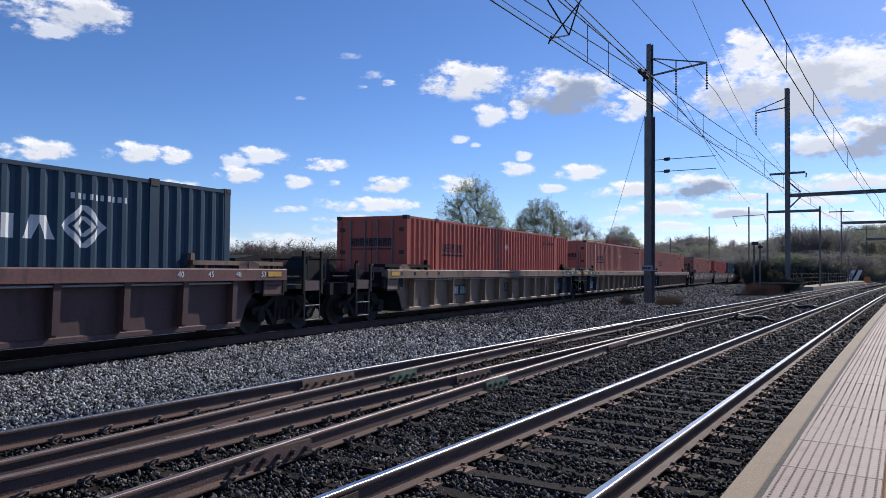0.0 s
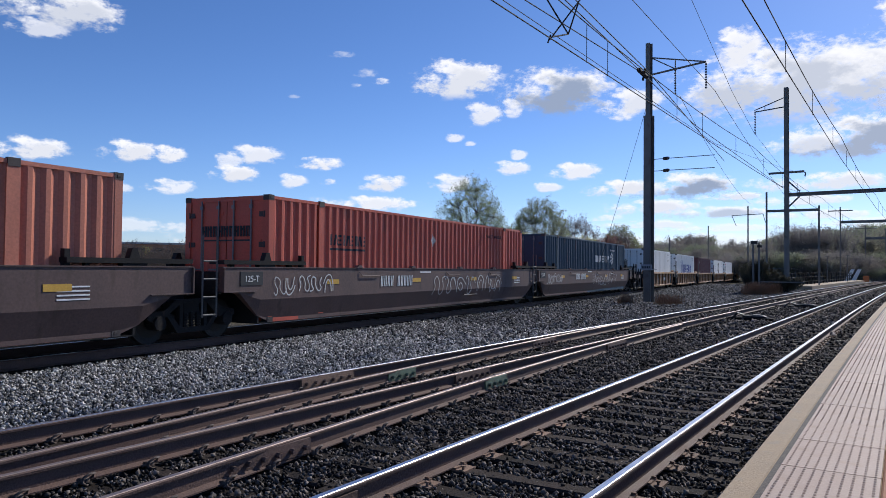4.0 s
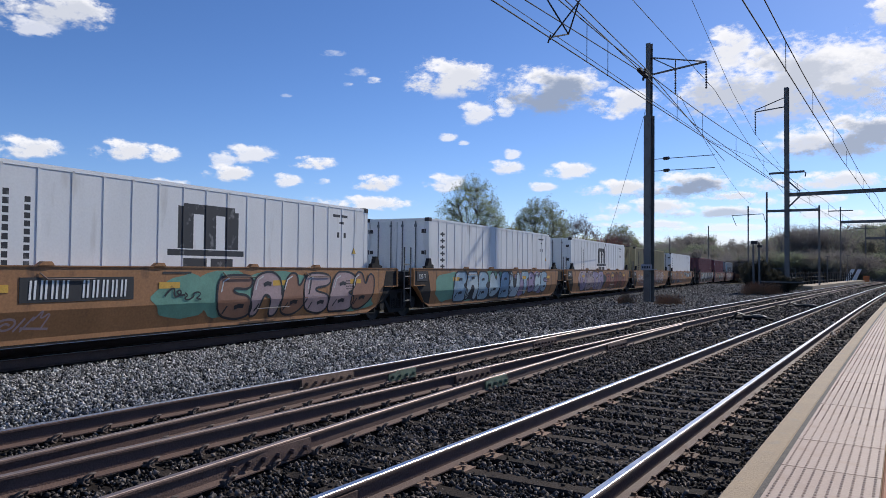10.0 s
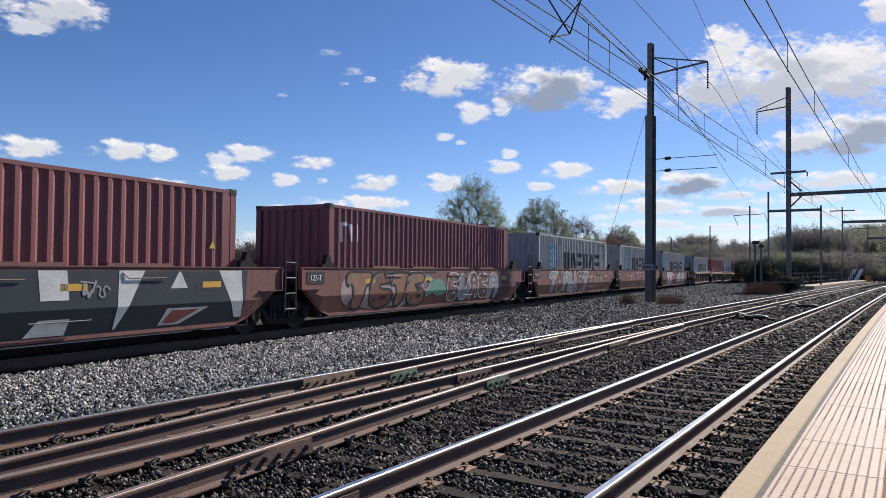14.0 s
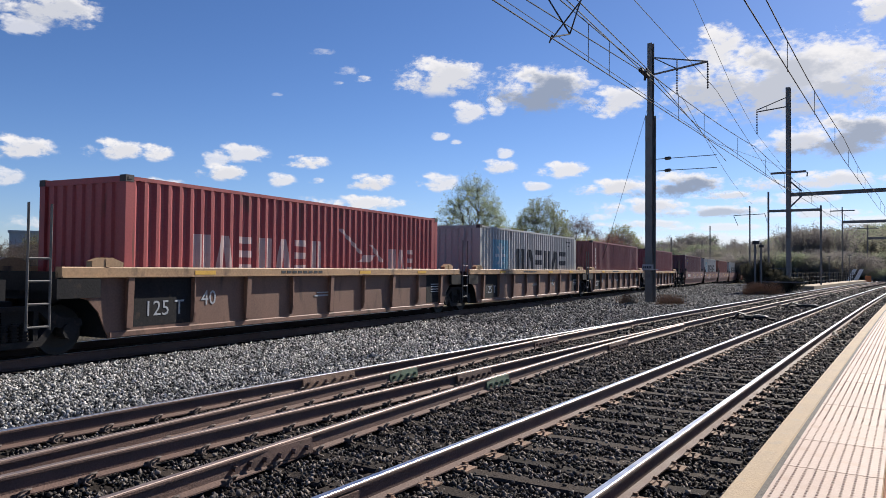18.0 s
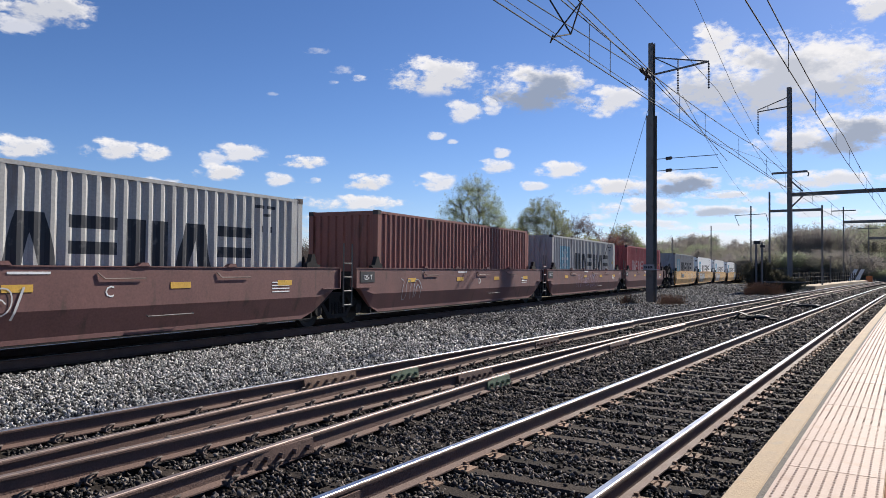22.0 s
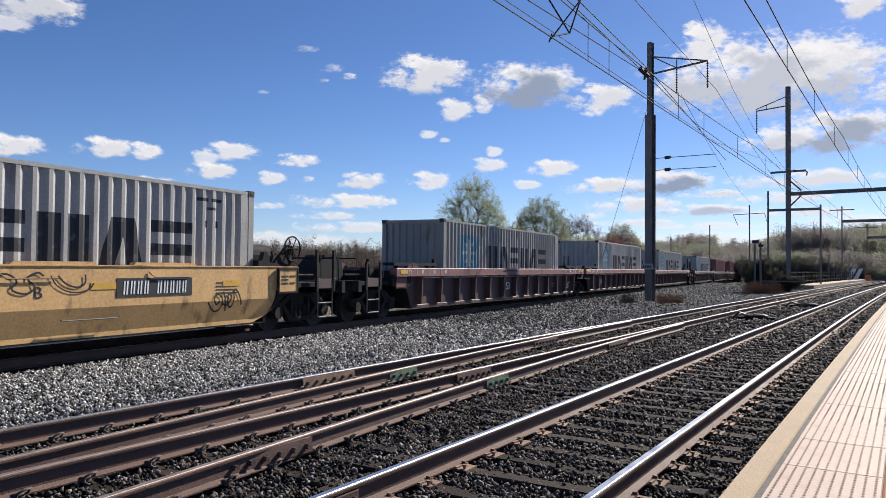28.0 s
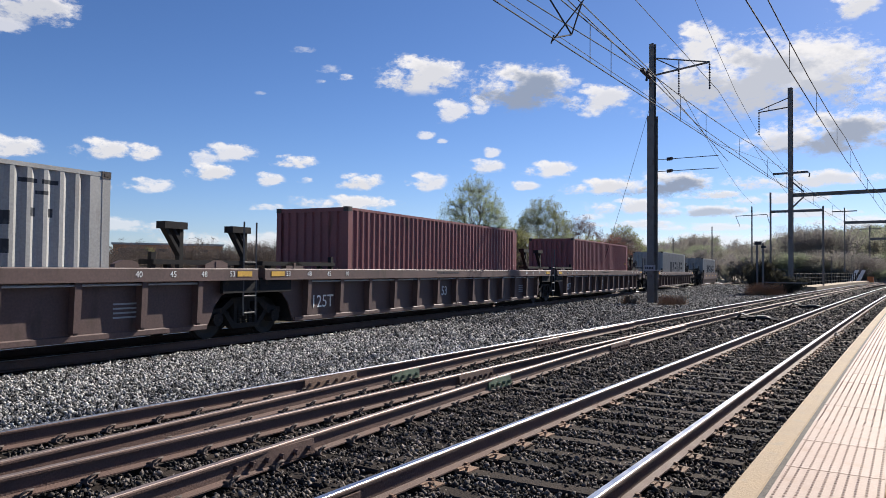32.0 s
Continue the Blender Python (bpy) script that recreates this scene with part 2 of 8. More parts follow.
    tr = n.new("ShaderNodeBsdfTransparent")
    mx = n.new("ShaderNodeMixShader")
    fade = None  # nothing is left at the cloud's own border
    for g in (gen.outputs[0], gen.outputs[1]):
        e = n.new("ShaderNodeMapRange")
        e.interpolation_type = "SMOOTHSTEP"
        e.inputs["From Min"].default_value, e.inputs["From Max"].default_value = 0.0, 0.2
        l.new(mth("MINIMUM", g, mth("SUBTRACT", 1.0, g)), e.inputs["Value"])
        fade = e.outputs[0] if fade is None else mth("MULTIPLY", fade, e.outputs[0])
    l.new(mth("MULTIPLY", mth("MULTIPLY", al.outputs[0], fade), sepc.outputs[1]), mx.inputs[0])
    l.new(tr.outputs[0], mx.inputs[1])
    l.new(em.outputs[0], mx.inputs[2])
    l.new(mx.outputs[0], n["Material Output"].inputs[0])
    return m


def thick_cloud_mat():
    """A thick cloud seen from below: dense, with a torn rim some sixty metres deep."""
    m = bpy.data.materials.new("thick cloud")
    m.use_nodes = True
    n, l = m.node_tree.nodes, m.node_tree.links
    n.remove(n["Principled BSDF"])
    tc = n.new("ShaderNodeTexCoord")
    torn = n.new("ShaderNodeTexNoise")
    torn.inputs["Scale"].default_value, torn.inputs["Detail"].default_value = 0.02, 6
    l.new(tc.outputs["Object"], torn.inputs["Vector"])
    sep = n.new("ShaderNodeSeparateXYZ")
    l.new(tc.outputs["Object"], sep.inputs[0])
    cover = None
    for axis, half in ((0, 600), (1, 420)):
        a = n.new("ShaderNodeMath")
        a.operation = "ABSOLUTE"
        l.new(sep.outputs[axis], a.inputs[0])
        b = n.new("ShaderNodeMath")
        b.operation = "MULTIPLY_ADD"
        b.inputs[1].default_value = -45
        l.new(torn.outputs["Fac"], b.inputs[0])
        l.new(a.outputs[0], b.inputs[2])
        r = n.new("ShaderNodeMapRange")
        r.interpolation_type = "SMOOTHSTEP"
        r.inputs["From Min"].default_value, r.inputs["From Max"].default_value = half - 22, half - 86
        r.inputs["To Max"].default_value = 0.53
        l.new(b.outputs[0], r.inputs["Value"])
        if cover is None:
            cover = r.outputs[0]
        else:
            low = n.new("ShaderNodeMath")
            low.operation = "MINIMUM"
            l.new(cover, low.inputs[0])
            l.new(r.outputs[0], low.inputs[1])
            cover = low.outputs[0]
    em = n.new("ShaderNodeEmission")
    em.inputs[0].default_value, em.inputs[1].default_value = (0.85, 0.88, 0.94, 1), 0.8
    tr, mx = n.new("ShaderNodeBsdfTransparent"), n.new("ShaderNodeMixShader")
    l.new(cover, mx.inputs[0])
    l.new(tr.outputs[0], mx.inputs[1])
    l.new(em.outputs[0], mx.inputs[2])
    l.new(mx.outputs[0], n["Material Output"].inputs[0])
    return m


cloud_white = cloud_mat()
cloud_thick = thick_cloud_mat()
ground_stone = ground_mat()


# ---- building helpers ----
class Shape:
    """Gathers vertices and faces of one part."""

    def __init__(self):
        self.v, self.f = [], []

    def add(self, verts, faces):
        k = len(self.v)
        self.v += [tuple(q) for q in verts]
        self.f += [tuple(i + k for i in q) for q in faces]
        return self

    def box(self, x0, x1, y0, y1, z0, z1, m=None):
        vs = [(x, y, z) for z in (z0, z1) for y in (y0, y1) for x in (x0, x1)]
        if m is not None:
            vs = [m @ Vector(q) for q in vs]
        return self.add(vs, [(0, 2, 3, 1), (4, 5, 7, 6), (0, 1, 5, 4), (2, 6, 7, 3), (0, 4, 6, 2), (1, 3, 7, 5)])

    def prism(self, outline, a, b, axis="y"):
        """An outline of (u, w) drawn out from a to b along an axis; along y, u is x and w is z; along x, u is y; along z, w is y."""
        n = len(outline)
        put = {"y": lambda u, w, d: (u, d, w), "x": lambda u, w, d: (d, u, w), "z": lambda u, w, d: (u, w, d)}[axis]
        vs = [put(u, w, a) for u, w in outline] + [put(u, w, b) for u, w in outline]
        fs = [(i, (i + 1) % n, n + (i + 1) % n, n + i) for i in range(n)]
        return self.add(vs, fs + [tuple(range(n))[::-1], tuple(range(n, 2 * n))])

    def tube(self, pts, r, n=6, r_end=None):
        pts = [Vector(q) for q in pts]
        r_end = r if r_end is None else r_end
        vs, fs = [], []
        for i, q in enumerate(pts):
            d = (pts[min(i + 1, len(pts) - 1)] - pts[max(i - 1, 0)]).normalized()
            a = d.orthogonal().normalized()
            b = d.cross(a)
            rr = r + (r_end - r) * i / max(1, len(pts) - 1)
            for k in range(n):
                t = 2 * math.pi * k / n
                vs.append(q + a * (rr * math.cos(t)) + b * (rr * math.sin(t)))
        for i in range(len(pts) - 1):
            for k in range(n):
                fs.append((i * n + k, i * n + (k + 1) % n, (i + 1) * n + (k + 1) % n, (i + 1) * n + k))
        fs += [tuple(range(n))[::-1], tuple(range((len(pts) - 1) * n, len(pts) * n))]
        return self.add(vs, fs)

    def sweep(self, outline, stations):
        """An outline of (across, up) swept through stations of (x, y, across direction); closed."""
        n = len(outline)
        vs = [(x + c[0] * u, y + c[1] * u, w) for x, y, c in stations for u, w in outline]
        fs = [(j * n + i, j * n + (i + 1) % n, (j + 1) * n + (i + 1) % n, (j + 1) * n + i) for j in range(len(stations) - 1) for i in range(n)]
        return self.add(vs, fs + [tuple(range(n))[::-1], tuple(range((len(stations) - 1) * n, len(stations) * n))])

    def mesh(self, name, *mats, smooth=False):
        d = bpy.data.meshes.new(name)
        d.from_pydata(self.v, [], self.f)
        for m in mats:
            d.materials.append(m)
        bm = bmesh.new()
        bm.from_mesh(d)
        bmesh.ops.recalc_face_normals(bm, faces=bm.faces)
        bm.to_mesh(d)
        bm.free()
        if smooth:
            d.polygons.foreach_set("use_smooth", [True] * len(d.polygons))
        return d


def part(name, shape, material, parent, label="", smooth=False, at=None):
    """One mesh object under a thing or a part. shape: a Shape or a mesh already made."""
    d = shape if isinstance(shape, bpy.types.Mesh) else shape.mesh(name, material, smooth=smooth)
    ob = new(name, d)
    ob.parent = parent
    if at is not None:
        ob.matrix_basis = at
    return tagged(ob, label=label)


def thing(name, label, category, group="", kind="", at=None):
    ob = new(name)
    ob.empty_display_size = 0.3
    if at is not None:
        ob.matrix_basis = at
    return tagged(ob, label, category, group, kind)


def solid(name, shape, material, label, category, group="", kind="", at=None, smooth=False):
    ob = new(name, shape if isinstance(shape, bpy.types.Mesh) else shape.mesh(name, material, smooth=smooth))
    if at is not None:
        ob.matrix_basis = at
    return tagged(ob, label, category, group, kind)


# ---- the plan of the tracks ----
GAUGE = 1.505          # between the middles of the two rail heads
T1, T2 = -2.563, -6.28  # middles of the platform track and of the second track
HEAD, TIE_TOP, GROUND, PLATFORM = 0.0, -0.19, -0.235, 0.2


def bend(y):
    """How far the two near tracks and the platform have swung to the right at y."""
    return 0.0 if y < 0 else (1.78e-4 * y * y if y < 150 else 4.005 + 0.0534 * (y - 150))


def slew(y):
    """The turnout's second route, off the second track towards the platform track."""
    d = max(0.0, 22.5 - y)
    return 0.0022 * d * d + 0.006 * d if d < 24 else 1.411 + 0.11 * (d - 24)


A0 = radians(6.04)


def heading(s):
    if s < -12:
        return max(0.0, A0 + (s + 12) / 300)
    if s < 135:
        return A0 - (0.00045 * s if 0 < s < 22 else 0.0099 * (46 - s) / 24 if 0 < s < 46 else 0.0)
    return min(0.5, A0 + (s - 135) / 400)


WAY = {0: (-12.203, -0.128)}
for k in range(0, 900):
    h, (x, y) = heading(k + 0.5), WAY[k]
    WAY[k + 1] = (x - math.sin(h), y + math.cos(h))
for k in range(0, -800, -1):
    h, (x, y) = heading(k - 0.5), WAY[k]
    WAY[k - 1] = (x + math.sin(h), y - math.cos(h))


def sink(y):
    return 0.0045 * min(max(0.0, y - 48), 130)


def way(s):
    """The far track: place of its middle at s metres along it, and its heading."""
    k = math.floor(s)
    (x0, y0), (x1, y1) = WAY[k], WAY[k + 1]
    f = s - k
    return x0 + (x1 - x0) * f, y0 + (y1 - y0) * f, heading(s)


def ease(v):
    v = min(1, max(0, v))
    return v * v * (3 - 2 * v)


def ground_z(x, y):
    return GROUND - sink(y) * ease((-8.5 - bend(max(0, y)) * 0 - x) / 5)


# ---- ground ----
def build_ground():
    xs = [-3000, -1500, -700, -350, -200, -130, -90, -60, -45] + [-36 + 1.5 * i for i in range(29)] + [14, 25, 50, 100, 250, 600, 1400, 3000]
    ys = [-3000, -1400, -700, -350, -150, -70, -30, -12] + [-4 + 2 * i for i in range(60)] + [120 + 12 * i for i in range(12)] + [300, 400, 600, 1000, 1700, 3000]
    s = Shape()
    nx = len(xs)
    s.v = [(x, y, ground_z(x, y) + (0.0 if -30 < x < 8 else 0.0)) for y in ys for x in xs]
    s.f = [(j * nx + i, j * nx + i + 1, (j + 1) * nx + i + 1, (j + 1) * nx + i) for j in range(len(ys) - 1) for i in range(nx - 1)]
    solid("ground", s, ground_stone, "crushed stone ballast ground with dirt and scrub beyond", "ground", kind="structure")


build_ground()

RAIL = [(-0.07, -0.171), (0.07, -0.171), (0.07, -0.16), (0.014, -0.14), (0.01, -0.04), (0.036, -0.03), (0.037, -0.012), (0.026, -0.002),
        (-0.026, -0.002), (-0.037, -0.012), (-0.036, -0.03), (-0.01, -0.04), (-0.014, -0.14), (-0.07, -0.16)]
SHINE = [(-0.03, -0.003), (0.03, -0.003), (0.024, 0.0012), (-0.024, 0.0012)]


def stations_near(x_of, ys):
    out = []
    for y in ys:
        t = x_of(y + 0.5) - x_of(y - 0.5)
        k = math.hypot(1, t)
        out.append((x_of(y), y, (1 / k, -t / k)))
    return out


def rail(name, parent, stations, shiny, label=""):
    r = part(name, Shape().sweep(RAIL, stations), rail_side, parent, label)
    part("running_surface", Shape().sweep(SHINE, stations), rail_top if shiny else rail_dull, r, "bright worn steel" if shiny else "dull steel")
    return r


NEAR_YS = [-400, -200, -100, -50] + [-30 + 3 * i for i in range(70)] + [190, 230, 280, 350, 450, 700]


def tie_mesh(length, seed):
    rng = random.Random(seed)
    s = Shape()
    n = 7
    for j in range(n + 1):
        x = -length / 2 + length * j / n
        w, dz = 0.102 + rng.uniform(-0.01, 0.008), rng.uniform(-0.012, 0.004)
        s.v += [(x, -w, -0.18), (x, -w, -0.02 + dz), (x, -w + 0.02, dz), (x, w - 0.02, dz + rng.uniform(-0.006, 0.004)), (x, w, -0.02 + dz), (x, w, -0.18)]
    for j in range(n):
        s.f += [(j * 6 + i, j * 6 + (i + 1) % 6, j * 6 + 6 + (i + 1) % 6, j * 6 + 6 + i) for i in range(6)]
    s.f += [tuple(range(6))[::-1], tuple(range(n * 6, n * 6 + 6))]
    return s


def plate_shape():
    s = Shape().box(-0.19, 0.19, -0.095, 0.095, 0, 0.014).box(-0.1, -0.075, -0.095, 0.095, 0.014, 0.03).box(0.075, 0.1, -0.095, 0.095, 0.014, 0.03)
    for x, y in ((-0.085, -0.05), (0.085, 0.05), (-0.15, 0.05), (0.15, -0.05)):
        s.box(x - 0.009, x + 0.009, y - 0.009, y + 0.009, 0.01, 0.04).box(x - 0.018, x + 0.018, y - 0.014, y + 0.014, 0.036, 0.05)
    return s


def clip_shape():
    """A sprung rail clip: a loop of bent bar over the rail's foot."""
    pts = [(0.0, -0.07, 0.02), (0.0, 0.03, 0.025), (0.02, 0.065, 0.05), (0.05, 0.06, 0.08), (0.065, 0.01, 0.085), (0.06, -0.04, 0.06), (0.09, -0.06, 0.03), (0.115, -0.03, 0.012)]
    return Shape().tube(pts, 0.011, 6).box(-0.03, 0.03, -0.035, 0.035, 0, 0.045)


TIES = [tie_mesh(2.6, k).mesh("tie", tie_wood) for k in range(5)]
LONG_TIES = [tie_mesh(3.9, k + 9).mesh("long_tie", tie_wood) for k in range(5)]
PLATE = plate_shape().mesh("tie_plate", plate_rust)
CLIP = clip_shape().mesh("rail_clip", clip_steel, smooth=True)


def joined(name, data, poses, parent, label=""):
    """Far repeats of a piece, in one mesh of kind stuff."""
    vs = np.empty(len(data.vertices) * 3)
    data.vertices.foreach_get("co", vs)
    vs = vs.reshape(-1, 3)
    fs = [tuple(q.vertices) for q in data.polygons]
    s = Shape()
    for m in poses:
        a = np.array(m)
        k = len(s.v)
        s.v += [tuple(q) for q in vs @ a[:3, :3].T + a[:3, 3]]
        s.f += [tuple(i + k for i in q) for q in fs]
    d = bpy.data.meshes.new(name)
    d.from_pydata(s.v, [], s.f)
    d.materials.append(data.materials[0])
    ob = new(name, d)
    ob.parent = parent
    return tagged(ob, label=label, kind="stuff")


def track_one():
    t = thing("railway_track", "railway track with bright rails on weathered wooden ties beside the platform", "railway track", "railway tracks", kind="structure")
    for side in (-1, 1):
        rail("rail", t, stations_near(lambda y: T1 + side * GAUGE / 2 + bend(y), NEAR_YS), True)
    rng = random.Random(4)
    far, plates = [], []
    for k in range(-30, 330):
        y = 0.53 * k + rng.uniform(-0.03, 0.03)
        m = pose(T1 + bend(y) + rng.uniform(-0.05, 0.05), y, TIE_TOP + rng.uniform(-0.012, 0.008), 0, 0, rng.uniform(-1.5, 1.5))
        if 1 < y < 60:
            part("tie", TIES[k % 5], None, t, at=m)
        else:
            far.append(m)
        for side in (-1, 1):
            pm = pose(T1 + bend(y) + side * GAUGE / 2, y, TIE_TOP, 0, 0, 0)
            if 2 < y < 24:
                part("tie_plate", PLATE, None, t, at=pm)
            elif y < 90:
                plates.append(pm)
    joined("far_ties", TIES[0], far, t)
    joined("far_tie_plates", PLATE, plates, t)
    # the joint in the far rail
    j = Shape()
    x = T1 - GAUGE / 2
    for sgn in (-1, 1):
        j.box(x + sgn * 0.012, x + sgn * 0.05, 3.05, 4.0, -0.14, -0.045)
        for i in range(6):
            j.tube([(x + sgn * 0.05, 3.13 + 0.16 * i, -0.095), (x + sgn * 0.085, 3.13 + 0.16 * i, -0.095)], 0.02, 6)
    part("joint_bar", j, rail_side, t, "rusty bolted joint bar")


def bar_with_bolts(name, x, y0, y1, material, parent, label, lift=0.0):
    s = Shape()
    n = int((y1 - y0) / 0.16)
    for sgn in (-1, 1):
        s.prism([(x + sgn * 0.01, -0.15), (x + sgn * 0.06, -0.15), (x + sgn * 0.05, -0.06), (x + sgn * 0.045, -0.02 + lift), (x + sgn * 0.02, -0.02 + lift)], y0, y1)
        for i in range(n):
            y = y0 + 0.08 + i * (y1 - y0) / n
            s.tube([(x + sgn * 0.045, y, -0.09), (x + sgn * 0.1, y, -0.09)], 0.024, 6)
    return part(name, s, material, parent, label)


def track_two():
    t = thing("railway_turnout", "second railway track with a turnout of four rusty rails on wooden ties", "railway track", "railway tracks", kind="structure")
    g = GAUGE / 2
    fine = [y for y in NEAR_YS if y > -40]
    rail("stock_rail", t, stations_near(lambda y: T2 - g + bend(y), NEAR_YS), True, "far stock rail of the turnout")
    rail("rail", t, stations_near(lambda y: T2 + g + bend(y), NEAR_YS), False)
    turn = [y for y in fine if y < 22]
    rail("switch_rail", t, stations_near(lambda y: T2 - g + 0.09 + bend(y) + slew(y), turn), False)
    rail("stock_rail", t, stations_near(lambda y: T2 + g + 0.09 + bend(y) + slew(y), turn), False, "near stock rail of the turnout")
    rng = random.Random(6)
    far, clips = [], []
    for k in range(-30, 330):
        y = 0.55 * k + rng.uniform(-0.03, 0.03)
        z = TIE_TOP + rng.uniform(-0.012, 0.006)
        wide = -8 < y < 24
        m = pose(T2 + bend(y) + (0.55 if wide else 0) + rng.uniform(-0.05, 0.05), y, z, 0, 0, rng.uniform(-1, 1))
        if 1 < y < 45:
            part("tie", (LONG_TIES if wide else TIES)[k % 5], None, t, at=m)
        else:
            far.append(m)
        xs = [T2 - g, T2 + g] + ([T2 - g + 0.09 + slew(y), T2 + g + 0.09 + slew(y)] if y < 16 else [])
        for i, x in enumerate(xs):
            for sgn in (1, -1):
                if i < 2 and sgn > 0 and y < 16 and slew(y) < 0.35:
                    continue
                cm = pose(x + bend(y) + sgn * 0.075, y, TIE_TOP, 0, 0, 0 if sgn > 0 else 180)
                if sgn > 0 and 1.5 < y < 24:
                    part("rail_clip", CLIP, None, t, at=cm)
                elif 1 < y < 30:
                    clips.append(cm)
    joined("far_ties", TIES[1], far, t)
    joined("far_rail_clips", CLIP, clips, t)
    bar_with_bolts("joint_bar", T2 - g + 0.09 + slew(8.8) + bend(8.8), 8.5, 9.2, green_joint, t, "faded green insulated joint bar", 0.01)
    bar_with_bolts("joint_bar", T2 + g + 0.09 + slew(9.0) + bend(9.0), 8.75, 9.4, green_joint, t, "faded green insulated joint bar", 0.01)
    bar_with_bolts("joint_bar", T2 + g + bend(9), 8.9, 9.9, rail_side, t, "rusty bolted joint bar")
    bar_with_bolts("joint_bar", T2 - g + bend(8), 7.3, 8.4, plate_rust, t, "orange rusty bolted joint bar")
    bar_with_bolts("joint_bar", T2 + g + 0.09 + slew(4.4), 3.9, 4.9, rail_side, t, "rusty bolted joint bar")
    bar_with_bolts("joint_bar", T2 - g + 0.09 + bend(14.5) + slew(14.5), 14.0, 15.2, rail_side, t, "rusty bolted joint bar")
    bar_with_bolts("joint_bar", T2 + g + 0.09 + bend(14.5) + slew(14.5), 14.4, 15.6, rail_side, t, "rusty bolted joint bar")


def track_far():
    t = thing("freight_track", "freight railway track on grey ballast under the train", "railway track", "railway tracks", kind="structure")
    ss = [-740, -500, -300, -200, -150, -100, -70] + [-50 + 5 * i for i in range(62)] + [280, 330, 400, 500, 650, 840]
    for side in (-1, 1):
        st = []
        for s in ss:
            x, y, h = way(s)
            c = (math.cos(h), math.sin(h))
            st.append((x + c[0] * side * GAUGE / 2, y + c[1] * side * GAUGE / 2, c))
        shape, top = Shape().sweep(RAIL, st), Shape().sweep(SHINE, st)
        for q in (shape, top):
            q.v = [(x, y, z - sink(y)) for x, y, z in q.v]
        r = part("rail", shape, rail_side, t)
        part("running_surface", top, rail_top, r, "bright worn steel")
    rng = random.Random(8)
    far = []
    for k in range(-80, 420):
        s = 0.55 * k
        x, y, h = way(s)
        m = pose(x + rng.uniform(-0.06, 0.06), y, TIE_TOP - sink(y) + rng.uniform(-0.01, 0.02), 0, 0, math.degrees(h) + rng.uniform(-1, 1))
        if 2 < s < 60:
            part("tie", TIES[k % 5], None, t, at=m)
        else:
            far.append(m)
    joined("far_ties", TIES[2], far, t)


# ---- loose ballast ----
def stones(name, spots, sizes, material, label, seed):
    """Broken stones, eight-sided and uneven, joined as stuff. spots: rows of x, y, z."""
    rng = np.random.default_rng(seed)
    n = len(spots)
    base = np.array([(1, 0, 0), (-1, 0, 0), (0, 1, 0), (0, -1, 0), (0, 0, 1), (0, 0, -1)], float)
    v = base[None] * rng.uniform(0.6, 1.2, (n, 6, 1)) + rng.uniform(-0.5, 0.5, (n, 6, 3))
    ang = rng.uniform(0, 2 * np.pi, n)
    tilt = rng.uniform(-1.6, 1.6, n)
    c, s, ct, st = np.cos(ang), np.sin(ang), np.cos(tilt), np.sin(tilt)
    y2, z2 = v[..., 1] * ct[:, None] - v[..., 2] * st[:, None], v[..., 1] * st[:, None] + v[..., 2] * ct[:, None]
    x2 = v[..., 0] * c[:, None] - y2 * s[:, None]
    y3 = v[..., 0] * s[:, None] + y2 * c[:, None]
    v = np.stack([x2, y3, z2], -1) * np.asarray(sizes)[:, None, None] + np.asarray(spots)[:, None, :]
    tri = np.array([(0, 2, 4), (2, 1, 4), (1, 3, 4), (3, 0, 4), (2, 0, 5), (1, 2, 5), (3, 1, 5), (0, 3, 5)])
    f = (tri[None] + 6 * np.arange(n)[:, None, None]).reshape(-1)
    d = bpy.data.meshes.new(name)
    d.vertices.add(n * 6)
    d.vertices.foreach_set("co", v.reshape(-1))
    d.loops.add(len(f))
    d.loops.foreach_set("vertex_index", f.astype(np.int32))
    d.polygons.add(n * 8)
    d.polygons.foreach_set("loop_start", np.arange(0, n * 24, 3, dtype=np.int32))
    d.update(calc_edges=True)
    d.materials.append(material)
    ob = new(name, d)
    return tagged(ob, label, "ballast", kind="stuff")


